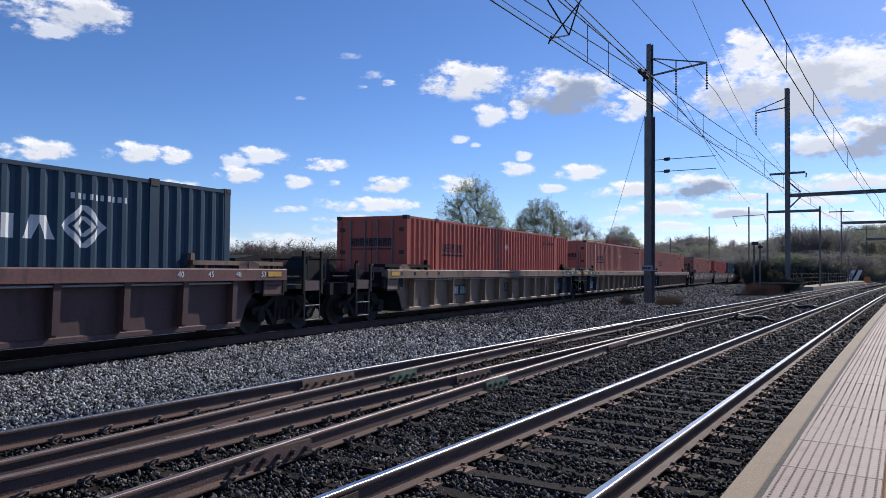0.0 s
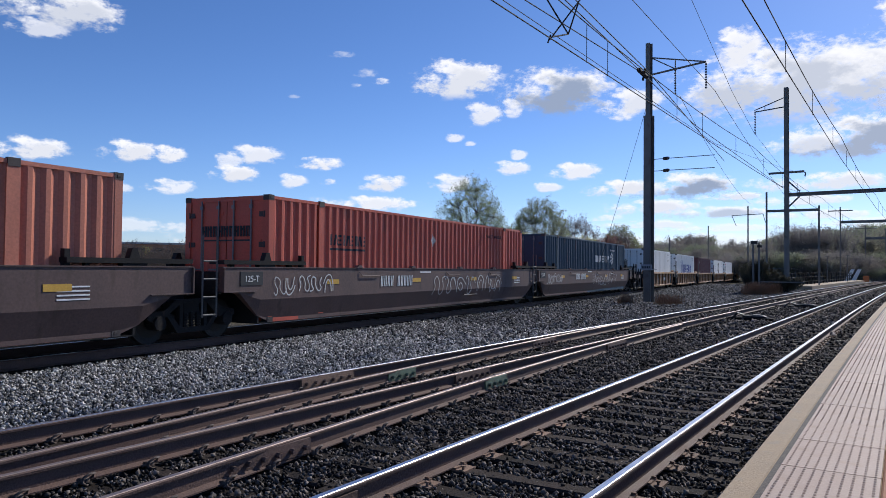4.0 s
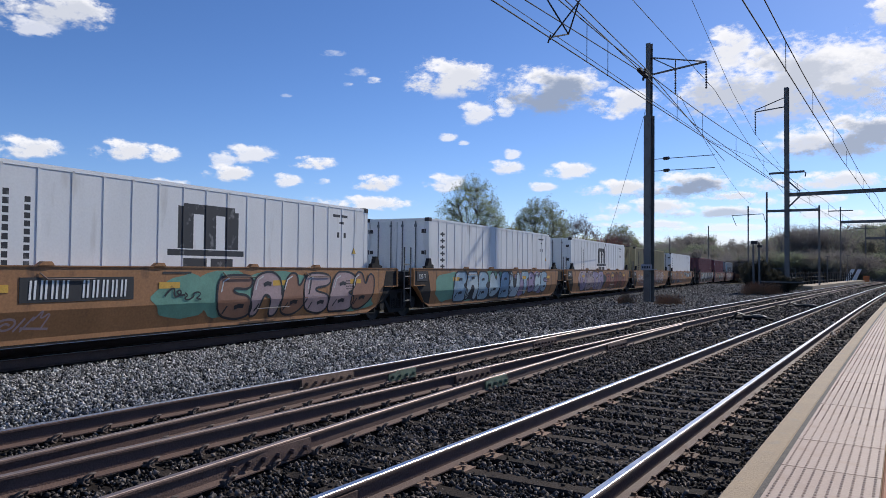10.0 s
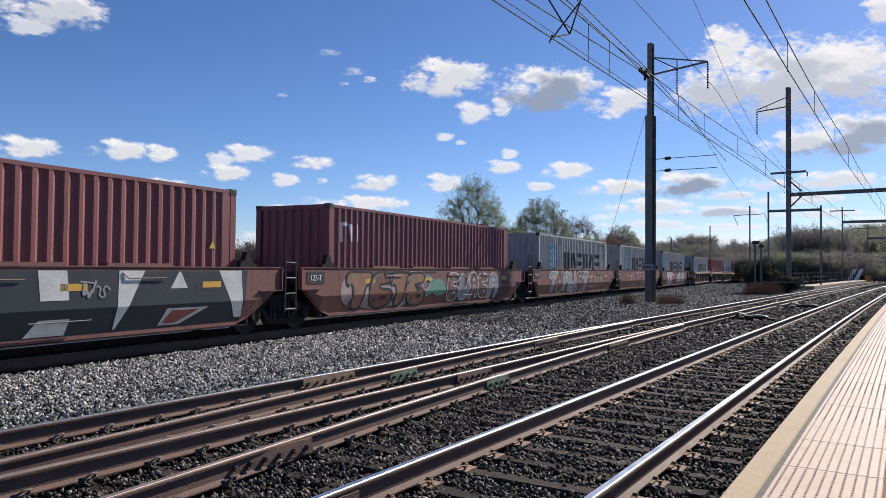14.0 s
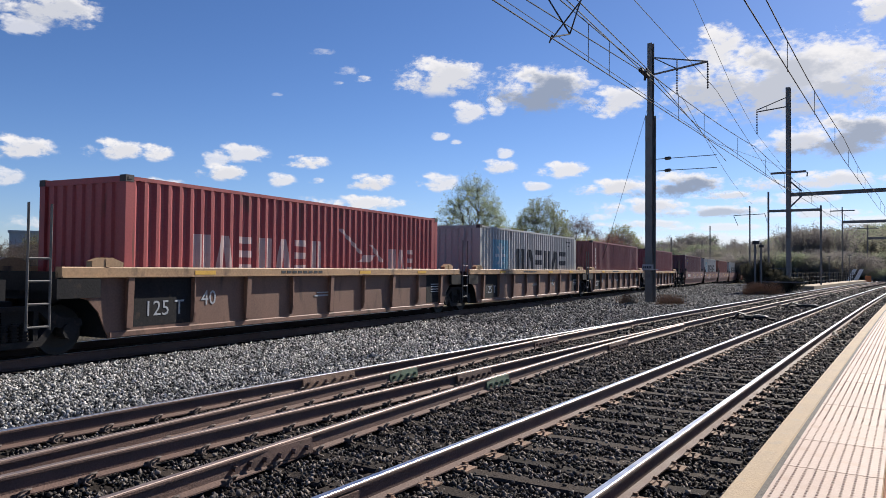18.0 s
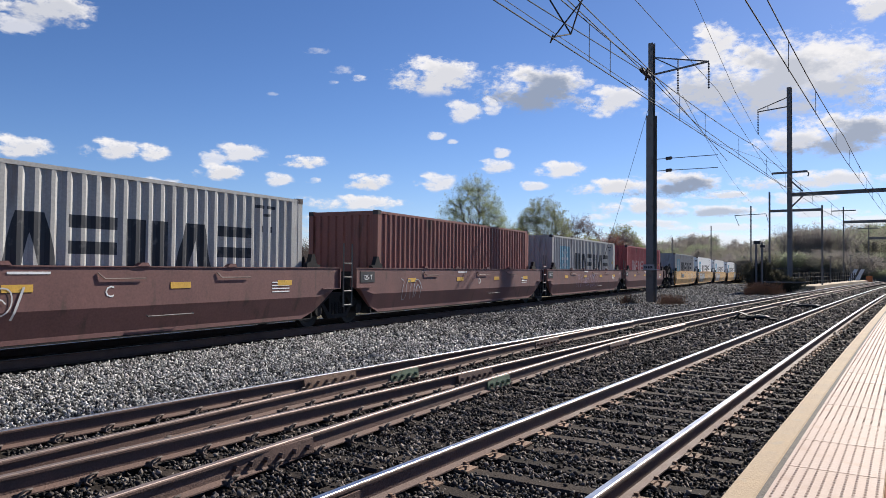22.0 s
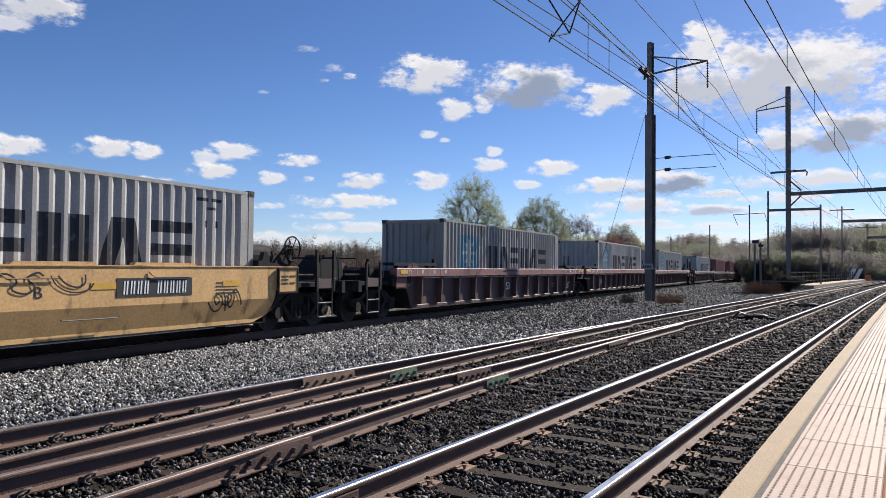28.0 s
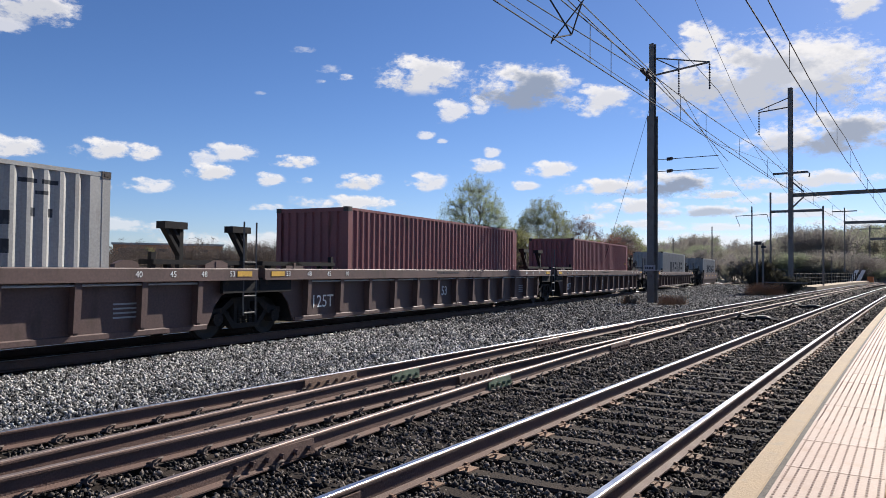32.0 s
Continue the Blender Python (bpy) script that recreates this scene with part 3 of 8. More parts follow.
def scatter():
    rng = np.random.default_rng(3)
    g = GAUGE / 2

    def fill(x_lo, x_hi, y0, y1, per, size, rails, lift):
        n = int((y1 - y0) * 1.0 * per * 10)
        y = rng.uniform(y0, y1, n)
        lo, hi = x_lo(y), x_hi(y)
        keep = rng.uniform(0, 10, n) < (hi - lo)
        y, lo, hi = y[keep], lo[keep], hi[keep]
        x = lo + (hi - lo) * rng.uniform(0, 1, len(y))
        ok = np.ones(len(y), bool)
        bow = np.where(y > 0, 1.78e-4 * y * y, 0)
        for r in rails:
            ok &= abs(x - bow - r) > 0.1
        sl = np.where(y < 22.5, 0.0022 * (22.5 - y) ** 2 + 0.006 * (22.5 - y), 0)
        if rails:
            for r in (T2 - g + 0.09, T2 + g + 0.09):
                ok &= abs(x - bow - r - sl) > 0.1
        if rails:  # most lie in the cribs between the ties
            for pitch, near in ((0.53, x - bow > -4.0), (0.55, x - bow < -4.5)):
                ok &= ~(near & (abs((y / pitch + 0.5) % 1 - 0.5) * pitch < 0.105) & (rng.uniform(0, 1, len(y)) < 0.72))
        x, y = x[ok], y[ok]
        sz = size * rng.uniform(0.55, 1.35, len(x))
        z = GROUND + lift + rng.uniform(-0.015, 0.05, len(x))
        return np.stack([x, y, z], 1), sz

    rails = [T1 - g, T1 + g, T2 - g, T2 + g]
    dark = [fill(lambda y: -7.4 + 0 * y, lambda y: -1.0 + 1.78e-4 * y * y, *a, rails, 0.012) for a in ((-9, 1.5, 60, 0.045), (1.5, 9, 900, 0.0205), (9, 18, 430, 0.028), (18, 40, 70, 0.055), (40, 85, 26, 0.08))]
    light = [fill(lambda y: -11.1 - 0.106 * y, lambda y: -7.3 + 1.78e-4 * y * y, *a, [], 0.02) for a in ((-9, 2, 60, 0.045), (2, 10, 980, 0.0225), (10, 14, 600, 0.028), (14, 19, 330, 0.035))]
    mid = [fill(lambda y: -11.1 - 0.106 * y, lambda y: -7.3 + 1.78e-4 * y * y, *a, [], 0.02) for a in ((15, 28, 170, 0.048), (28, 55, 90, 0.06), (55, 95, 22, 0.085))]
    stones("ballast_stones", np.concatenate([q[0] for q in dark]), np.concatenate([q[1] for q in dark]), stone_dark, "dark oily crushed stone between the near tracks", 5)
    stones("ballast_stones", np.concatenate([q[0] for q in light]), np.concatenate([q[1] for q in light]), stone_light, "clean grey crushed stone along the freight track", 6)
    stones("ballast_stones", np.concatenate([q[0] for q in mid]), np.concatenate([q[1] for q in mid]), stone_mid, "darker grey crushed stone farther along the freight track", 7)


# ---- platform ----
def build_platform():
    p = thing("platform", "low station platform with a worn concrete edge and a pale tactile strip", "platform", kind="structure")
    ys = [y for y in NEAR_YS if -60 < y < 190]
    st = stations_near(lambda y: bend(y), ys)
    base = lambda x0, x1, z0, z1: [(x0, z0), (x1, z0), (x1, z1 - 0.012), (x1 - 0.012, z1), (x0 + 0.012, z1), (x0, z1 - 0.012)]
    part("edge_strip", Shape().sweep(base(-0.94, -0.765, -0.3, PLATFORM), st), concrete, p, "chipped beige concrete edge strip")
    part("joint_filler", Shape().sweep([(-0.765, -0.3), (-0.728, -0.3), (-0.728, PLATFORM - 0.006), (-0.765, PLATFORM - 0.006)], st), joint_dark, p, "dark worn joint filler")
    part("bed", Shape().sweep([(-0.728, -0.3), (-0.13, -0.3), (-0.13, PLATFORM - 0.03), (-0.728, PLATFORM - 0.03)], st), concrete, p)
    part("paving", Shape().sweep(base(-0.126, 5.0, -0.3, PLATFORM - 0.003), st), brick_red, p, "reddish brown platform paving")
    panel = Shape().box(0.003, 0.594, 0.003, 0.909, -0.03, 0).mesh("tactile_panel", tactile)
    poses = []
    k = -3
    while k * 0.914 < 130:
        y = k * 0.914
        m = pose(-0.727 + bend(y), y, PLATFORM + 0.001 * (k * 37 % 5 - 2) / 2, 0, 0, -math.degrees(math.atan(3.56e-4 * max(0, y))))
        if -3 < y < 60:
            part("tactile_panel", panel, None, p, at=m)
        else:
            poses.append(m)
        k += 1
    joined("far_tactile_panels", panel, poses, p)
    dome = Shape()
    ring = [(0.0105 * math.cos(a * math.pi / 3), 0.0105 * math.sin(a * math.pi / 3)) for a in range(6)]
    for j in range(int(36 / 0.058)):
        y = -3.5 + 0.058 * j
        for i in range(10):
            x = -0.727 + 0.033 + 0.059 * i + bend(y)
            k = len(dome.v)
            dome.v += [(x + a, y + b * 1.35, PLATFORM - 0.001) for a, b in ring] + [(x + a * 0.7, y + b * 1.05, PLATFORM + 0.0035) for a, b in ring]
            dome.f += [tuple(range(k + 6, k + 12))] + [(k + a, k + (a + 1) % 6, k + 6 + (a + 1) % 6, k + 6 + a) for a in range(6)]
    ob = part("domes", dome, dome_dark, p, "rows of dark domes")
    tagged(ob, kind="stuff")


track_one()
track_two()
track_far()
build_platform()
scatter()

# ---- the freight train ----


VIEW_OFFSETS = [(0, -0.23), (1, 0.11), (2, -0.55), (3, 0.13), (5.5, 0.35), (6, -0.44), (7, -0.29), (8, 0.38), (9, -0.35), (10, 0.41),
         (11, -0.32), (12, 0.33), (13, 0.38), (14, -0.26), (14.5, 0.35), (16.5, -0.16), (17, 0.52), (18, -0.06), (19, 0.01), (20, 0.36),
         (21, -0.12), (22, 0.45), (23, -0.67), (24, 0.23), (25, -0.57), (27.5, 0.44), (28, 0.15), (29, 0.63), (30, -0.43), (31, -0.14),
         (32, -0.65)]


def travelled(t):
    """Metres run at t seconds: even speed plus offsets fitted to the camera's view."""
    k = max(i for i, (a, b) in enumerate(VIEW_OFFSETS[:-1]) if a <= max(0, t))
    (t0, a), (t1, b) = VIEW_OFFSETS[k], VIEW_OFFSETS[k + 1]
    return 22.0858 * t + a + (b - a) * (t - t0) / (t1 - t0)



def painted(name, col, marks=(), dirt=RUST, amount=0.25, rough=0.55, streak=0.35, var=0.22):
    """Painted sheet steel with streaks of dirt, and plain painted marks: (colour, rows of middle x, half width, middle z, half height, slant)."""
    m = mat(name, col, rough, 0.0, var, 1.1, 25, 0.06, dirt=dirt, dirt_amount=amount, streak=streak, rnd=0.08)
    if not marks:
        return m
    n, l = m.node_tree.nodes, m.node_tree.links
    tc = n.new("ShaderNodeTexCoord")
    sep = n.new("ShaderNodeSeparateXYZ")
    l.new(tc.outputs["Object"], sep.inputs[0])

    def mth(op, a, b, c=None):
        q = n.new("ShaderNodeMath")
        q.operation = op
        for i, s in enumerate((a, b, c)):
            if isinstance(s, (int, float)):
                q.inputs[i].default_value = s
            elif s is not None:
                l.new(s, q.inputs[i])
        return q.outputs[0]

    base = n["Principled BSDF"].inputs["Base Color"]
    out = base.links[0].from_socket
    side = mth("LESS_THAN", sep.outputs[1], -1.0)
    wear = n.new("ShaderNodeTexNoise")
    wear.inputs["Scale"].default_value, wear.inputs["Detail"].default_value = 5, 6
    l.new(tc.outputs["Object"], wear.inputs["Vector"])
    keep = n.new("ShaderNodeMapRange")
    keep.inputs["From Min"].default_value, keep.inputs["From Max"].default_value = 0.3, 0.42
    keep.inputs["To Min"].default_value = 0.8
    l.new(wear.outputs["Fac"], keep.inputs["Value"])
    for colour, rows in marks:
        total = None
        for cx, hw, cz, hh, slant in rows:
            x = sep.outputs[0] if not slant else mth("MULTIPLY_ADD", mth("SUBTRACT", sep.outputs[2], cz), slant, sep.outputs[0])
            one = mth("MULTIPLY", mth("COMPARE", x, cx, hw), mth("COMPARE", sep.outputs[2], cz, hh))
            total = one if total is None else mth("MAXIMUM", total, one)
        mx = n.new("ShaderNodeMix")
        mx.data_type = "RGBA"
        l.new(mth("MULTIPLY", mth("MULTIPLY", total, side), keep.outputs[0]), mx.inputs[0])
        l.new(out, mx.inputs[6])
        mx.inputs[7].default_value = (*colour, 1)
        out = mx.outputs[2]
    l.new(out, base)
    return m


INK, SKYBLUE, CREAM, NAVY = (0.018, 0.02, 0.026), (0.12, 0.36, 0.5), (0.72, 0.71, 0.68), (0.02, 0.05, 0.27)


def block_row(x0, x1, z0, z1, n, gap=0.12, split=0.0):
    """A row of n plain blocks in place of a line of letters, each parted by a slit."""
    w = (x1 - x0) / n
    rows = []
    for i in range(n):
        cx, hw = x0 + w * (i + 0.5), w * (1 - gap) / 2
        h, cz = (z1 - z0) / 2, (z0 + z1) / 2
        if not split:
            rows.append((cx, hw * 0.8, cz, h, 0))
        elif i % 3 == 0:
            rows += [(cx - hw * 0.55, hw * 0.45, cz, h, 0), (cx + hw * 0.55, hw * 0.43, cz, h, 0)]
        elif i % 3 == 1:
            rows += [(cx - hw * 0.45, hw * 0.34, cz, h, -0.28 * hw / h), (cx + hw * 0.45, hw * 0.34, cz, h, 0.28 * hw / h)]
        else:
            rows += [(cx, hw, cz + h * q, h * 0.2, 0) for q in (0.8, 0.0, -0.8)]
    return rows


STAR = [(2.05, 0.55, 1.78, 0.06, 0), (2.05, 0.06, 1.78, 0.48, 0), (2.05, 0.07, 1.78, 0.36, 0.8), (2.05, 0.07, 1.78, 0.36, -0.8)]
LINE = lambda x, z0, z1, n=9: [(x, 0.05, z0 + (z1 - z0) * (i + 0.5) / n, (z1 - z0) / n * 0.36, 0) for i in range(n)]
CODE = [(10.72, 0.16, 2.6, 0.035, 0), (11.08, 0.14, 2.6, 0.035, 0), (10.95, 0.1, 2.42, 0.03, 0), (10.8, 0.05, 2.1, 0.07, 0), (11.1, 0.05, 2.1, 0.07, 0)]
BIG = block_row(3.65, 10.5, 1.0, 2.1, 6, 0.14, 0.2)
SQUARE = [(2.05, 0.82, 1.78, 0.62, 0)]
RHOMB = lambda x, z, r, w: [(x + a * r / 2, w, z + b * r / 2, r / 2, a * b) for a in (-1, 1) for b in (-1, 1)]
GREY_MARKS = [((0.17, 0.33, 0.4), SQUARE), ((0.42, 0.45, 0.46), STAR), (INK, BIG)]
ROUND_M = [(5.6, 0.2, 2.02, 0.42, 0), (6.25, 0.17, 2.0, 0.4, 0), (6.88, 0.2, 2.0, 0.4, 0), (6.25, 0.72, 2.4, 0.1, 0), (6.2, 1.05, 1.52, 0.06, 0), (5.85, 0.32, 1.28, 0.13, 0), (6.6, 0.32, 1.28, 0.13, 0)]
ORANGE_MARKS = [(INK, block_row(2.34, 4.07, 1.82, 2.1, 9, 0.25, 0.2) + [(3.2, 0.86, 1.72, 0.03, 0)]), ((0.6, 0.55, 0.5), [(8.05, 0.17 * (1 - abs(q) / 5.5), 2.15 + 0.045 * q, 0.0226, 0) for q in range(-5, 6)])]
PAINT = {
    "navy": painted("dark blue green container paint", (0.008, 0.04, 0.074), [(CREAM, block_row(9.0, 12.25, 1.68, 2.06, 5, 0.2, 0.2) + RHOMB(12.73, 1.92, 0.36, 0.07) + RHOMB(12.73, 1.92, 0.17, 0.05) + block_row(12.45, 13.6, 2.38, 2.48, 10, 0.4))], amount=0.1),
    "orange": painted("faded orange container paint", (0.5, 0.165, 0.1), ORANGE_MARKS, amount=0.12),
    "orange red": painted("bright orange red container paint", (0.5, 0.09, 0.05), ORANGE_MARKS, amount=0.12),
    "white plain": painted("off white container paint", (0.78, 0.78, 0.76), [(INK, LINE(1.0, 1.2, 2.5, 6) + [(1.0, 0.16, 1.2 + 0.217 * (i + 0.5), 0.03, 0) for i in range(6)] + CODE)], var=0.09, dirt=(0.55, 0.52, 0.48), amount=0.25),
    "white blue": painted("white container paint", (0.8, 0.8, 0.78), [(NAVY, block_row(4.4, 9.85, 1.05, 1.92, 5, 0.2, 0.2) + [(2.9, 0.2, 1.7, 0.62, 0), (4.05, 0.2, 1.7, 0.62, 0), (3.45, 0.2, 1.5, 0.42, 0)]), (INK, CODE)], var=0.09, dirt=(0.55, 0.52, 0.48), amount=0.2),
    "white round": painted("white reefer paint", (0.82, 0.82, 0.8), [(INK, ROUND_M + LINE(2.0, 1.2, 2.45) + LINE(2.35, 1.2, 2.35) + CODE)], var=0.07, dirt=(0.6, 0.58, 0.54), amount=0.2),
    "white pink": painted("clean white reefer paint", (0.84, 0.84, 0.82), [((0.45, 0.03, 0.1), block_row(0.41, 1.82, 2.36, 2.64, 5, 0.2, 0.2)), (INK, CODE)], var=0.07, dirt=(0.6, 0.58, 0.54), amount=0.15),
    "white star": painted("white reefer paint with blue square", (0.84, 0.84, 0.83), [(SKYBLUE, SQUARE), (CREAM, STAR), (INK, block_row(3.6, 10.6, 1.1, 2.0, 6, 0.16, 0.2) + CODE)], var=0.07, dirt=(0.6, 0.58, 0.54), amount=0.12),
    "maroon": painted("maroon container paint", (0.115, 0.032, 0.04), [(CREAM, [(1.0, 0.09, 2.45, 0.03, 0), (0.95, 0.03, 2.3, 0.14, 0), (11.1, 0.06, 2.0, 0.12, 0)] + LINE(11.35, 1.4, 2.6, 11))], amount=0.15),
    "olive": painted("olive tan container paint", (0.4, 0.32, 0.16), [(INK, ROUND_M + LINE(1.25, 1.2, 2.6) + LINE(1.6, 1.2, 2.4))], amount=0.3),
    "brown": painted("brown container paint", (0.19, 0.062, 0.062), [(CREAM, LINE(0.75, 1.3, 2.5, 6))], amount=0.25),
    "brown plain": painted("plain brown container paint", (0.2, 0.06, 0.06), amount=0.25),
    "brown mark": painted("brown container paint with white mark", (0.19, 0.055, 0.06), [(CREAM, [(0.6, 0.05, 2.18, 0.26, 0), (0.75, 0.12, 2.4, 0.05, 0), (1.02, 0.06, 2.18, 0.24, 0.2), (1.34, 0.05, 2.18, 0.24, 0)])], amount=0.25),
    "red brown": painted("red brown container paint", (0.22, 0.075, 0.055), amount=0.35),
    "brown flag": painted("dark brown container paint with small sign", (0.14, 0.05, 0.056), [(NAVY, [(1.55, 0.16, 2.2, 0.32, 0)]), ((0.5, 0.5, 0.1), [(1.55, 0.12, 2.3, 0.1, 0.4)])], amount=0.2),
    "grey star": painted("grey container paint with blue square", (0.34, 0.335, 0.32), GREY_MARKS + [(INK, CODE)], dirt=(0.2, 0.17, 0.15), amount=0.28),
    "slate star": painted("dark slate container paint with blue square", (0.26, 0.255, 0.238), [((0.1, 0.24, 0.3), SQUARE), ((0.4, 0.42, 0.42), STAR), (INK, BIG)], dirt=(0.1, 0.085, 0.075), amount=0.28),
    "grey": painted("plain grey container paint", (0.3, 0.293, 0.275), [(INK, BIG)], dirt=(0.2, 0.17, 0.15), amount=0.3),
    "red": painted("faded red container paint", (0.3, 0.05, 0.05), [((0.46, 0.33, 0.31), block_row(1.55, 6.0, 1.15, 1.9, 7, 0.3, 0.2) + [(7.2, 0.1, 1.95, 0.32, 1.6), (8.0, 0.3, 1.5, 0.1, -1.6), (8.5, 0.1, 1.65, 0.24, 1.2)] + block_row(9.1, 10.7, 1.15, 1.8, 3, 0.3, 0.2))], amount=0.2),
}
casting_steel = mat("corner casting", (0.06, 0.05, 0.048), 0.7, 0.2, 0.3, 6, 40, 0.2)
seal_rubber = mat("door seal", (0.03, 0.03, 0.03), 0.8, 0, 0.2, 6, 40, 0.05)
lock_steel = mat("dull lock rod", (0.2, 0.2, 0.2), 0.6, 0.4, 0.3, 6, 40, 0.1)
rod_steel = mat("galvanised rod", (0.4, 0.41, 0.42), 0.5, 0.6, 0.2, 6, 40, 0.05)
roof_grey = mat("container roof", (0.3, 0.3, 0.3), 0.7, 0.0, 0.3, 2, 20, 0.1)
placard = mat("warning placard", (0.55, 0.36, 0.06), 0.6, 0, 0.15, 5, 30, 0)
MESHES = {}


def cached(key, make):
    if key not in MESHES:
        MESHES[key] = make()
    return MESHES[key]


def lettering(body, size, x, z, y, parent, material=None, slant=0.0, label=""):
    def make():
        cu = bpy.data.curves.new("letters", "FONT")
        cu.body, cu.size, cu.shear, cu.align_x, cu.resolution_u = body, size, slant, "CENTER", 2
        cu.extrude = 0.003
        ob = bpy.data.objects.new("letters", cu)
        scene.collection.objects.link(ob)
        d = bpy.data.meshes.new_from_object(ob.evaluated_get(bpy.context.evaluated_depsgraph_get()))
        bpy.data.objects.remove(ob)
        d.materials.clear()
        d.materials.append(material or white_paint)
        return d
    ob = part("lettering", cached(("text", body, size, slant, (material or white_paint).name), make), None, parent, label, at=pose(x, y, z, 90, 0, 0))
    return tagged(ob, label=label, kind="stuff")


CW, CH = 1.219, 2.896


def flutes(length, inset, pitch, depth, smooth):
    """Half outline of a container's long wall seen from above."""
    pts = []
    x = inset
    while x + pitch <= length - inset + 0.01:
        if smooth:
            pts += [(x, -CW + 0.012), (x + pitch - 0.05, -CW + 0.012), (x + pitch - 0.045, -CW + 0.002), (x + pitch - 0.008, -CW + 0.002), (x + pitch - 0.003, -CW + 0.012)]
        else:
            a = pitch * 0.26
            b = pitch * 0.24
            pts += [(x, -CW + 0.006), (x + a, -CW + 0.006), (x + a + b, -CW + depth), (x + 2 * a + b, -CW + depth), (x + 2 * (a + b), -CW + 0.006)]
        x += pitch
    pts.append((length - inset, -CW + 0.006))
    return pts


def container_body(length, smooth):
    pitch = 0.603 if smooth else (0.2775 if length < 14 else 0.31)
    near = flutes(length, 0.14, pitch, 0.05, smooth)
    return Shape().prism(near + [(x, -y) for x, y in reversed(near)], 0.12, CH - 0.07, "z")


def container_end(fluted):
    s = Shape()
    if fluted:
        pts = []
        y = -CW + 0.12
        step = (2 * CW - 0.24) / 8
        for i in range(8):
            pts += [(0.02, y), (0.02, y + step * 0.5), (0.065, y + step * 0.62), (0.065, y + step * 0.88), (0.02, y + step)]
            y += step
        s.prism(pts + [(0.16, CW - 0.12), (0.16, -CW + 0.12)], 0.14, CH - 0.1, "z")
    return s


def container(name_label, paint, length, doors, smooth, group, seed):
    """A shipping container; its near end lies at x = 0, its floor at z = 0."""
    pm = PAINT[paint]
    c = thing("shipping_container", name_label, "shipping container", group)
    part("body", cached(("body", length, smooth, paint), lambda: container_body(length, smooth).mesh("body", pm)), None, c)
    post = cached(("post", paint), lambda: Shape().box(0.0, 0.16, -0.08, 0.08, 0.11, CH - 0.11).box(0.03, 0.19, -0.04, 0.07, 0.11, CH - 0.11).mesh("corner_post", pm))
    cast = cached("cast", lambda: Shape().box(-0.008, 0.17, -0.086, 0.08, -0.004, 0.12).box(0.04, 0.12, -0.092, -0.05, 0.035, 0.085).mesh("corner_casting", casting_steel))
    for x, r in ((0.0, 0), (length, 180)):
        for sgn in (-1, 1):
            y = sgn * (CW - 0.08)
            flip = Matrix.Diagonal((1 if r == 0 else -1, -sgn, 1, 1))
            part("corner_post", post, None, c, at=Matrix.Translation((x, y, 0)) @ flip)
            for z in (0, CH - 0.116):
                part("corner_casting", cast, None, c, at=Matrix.Translation((x, y, z)) @ flip)
    rails = cached(("rail", length, paint), lambda: Shape().box(0.16, length - 0.16, -0.03, 0.05, 0, 0.07).mesh("top_rail", pm))
    sill = cached(("sill", length, paint), lambda: Shape().box(0.16, length - 0.16, -0.02, 0.05, 0, 0.15).mesh("bottom_rail", pm))
    for sgn in (-1, 1):
        flip = Matrix.Diagonal((1, -sgn, 1, 1))
        part("top_rail", rails, None, c, at=Matrix.Translation((0, sgn * (CW - 0.032), CH - 0.09)) @ flip)
        part("bottom_rail", sill, None, c, at=Matrix.Translation((0, sgn * (CW - 0.03), 0.0)) @ flip)
    def roof_mesh():
        s = Shape().box(0.1, length - 0.1, -CW + 0.06, CW - 0.06, CH - 0.07, CH - 0.045)
        k = 0
        while 0.4 + k * 0.45 < length - 0.4:
            s.box(0.4 + k * 0.45, 0.6 + k * 0.45, -1.0, 1.0, CH - 0.045, CH - 0.03)
            k += 1
        return s.mesh("roof", roof_grey if not smooth else pm)
    part("roof", cached(("roof", length, smooth, paint if smooth else ""), roof_mesh), None, c)
    header = cached(("header", paint), lambda: Shape().box(0.0, 0.1, -CW + 0.16, CW - 0.16, 0, 0.11).mesh("end_rail", pm))
    for x, f in ((0.005, 1), (length - 0.005, -1)):
        for z in (0.01, CH - 0.125):
            part("end_rail", header, None, c, at=Matrix.Translation((x, 0, z)) @ Matrix.Diagonal((f, 1, 1, 1)))
    endm = cached(("end", paint), lambda: container_end(True).mesh("end_wall", pm))
    part("end_wall", endm, None, c, at=Matrix.Translation((length, 0, 0)) @ Matrix.Diagonal((-1, 1, 1, 1)))
    if doors:
        def leaf():
            s = Shape().box(0.03, 0.09, 0.012, 1.07, 0.12, CH - 0.12)
            for z in (0.3, 1.05, 1.8, 2.45):
                s.box(0.015, 0.03, 0.1, 1.0, z, z + 0.08)
            return s.mesh("door", pm)
        dm = cached(("door", paint), leaf)
        rod = cached("rod", lambda: Shape().tube([(0, 0, 0.1), (0, 0, CH - 0.1)], 0.02, 6).box(-0.03, 0.0, -0.04, 0.04, 0.2, 0.28).box(-0.03, 0.0, -0.04, 0.04, 2.6, 2.68).box(-0.03, 0, -0.03, 0.25, 1.15, 1.19).mesh("lock_rod", lock_steel))
        hinge = cached("hinge", lambda: Shape().box(0, 0.03, -0.09, 0.09, 0, 0.12).tube([(0.0, 0.06, -0.01), (0.0, 0.06, 0.13)], 0.025, 6).mesh("hinge", casting_steel))
        part("door_seal", cached("door seal", lambda: Shape().box(0.075, 0.1, -CW + 0.1, CW - 0.1, 0.11, CH - 0.11).mesh("door_seal", seal_rubber)), None, c, "black rubber door seal")
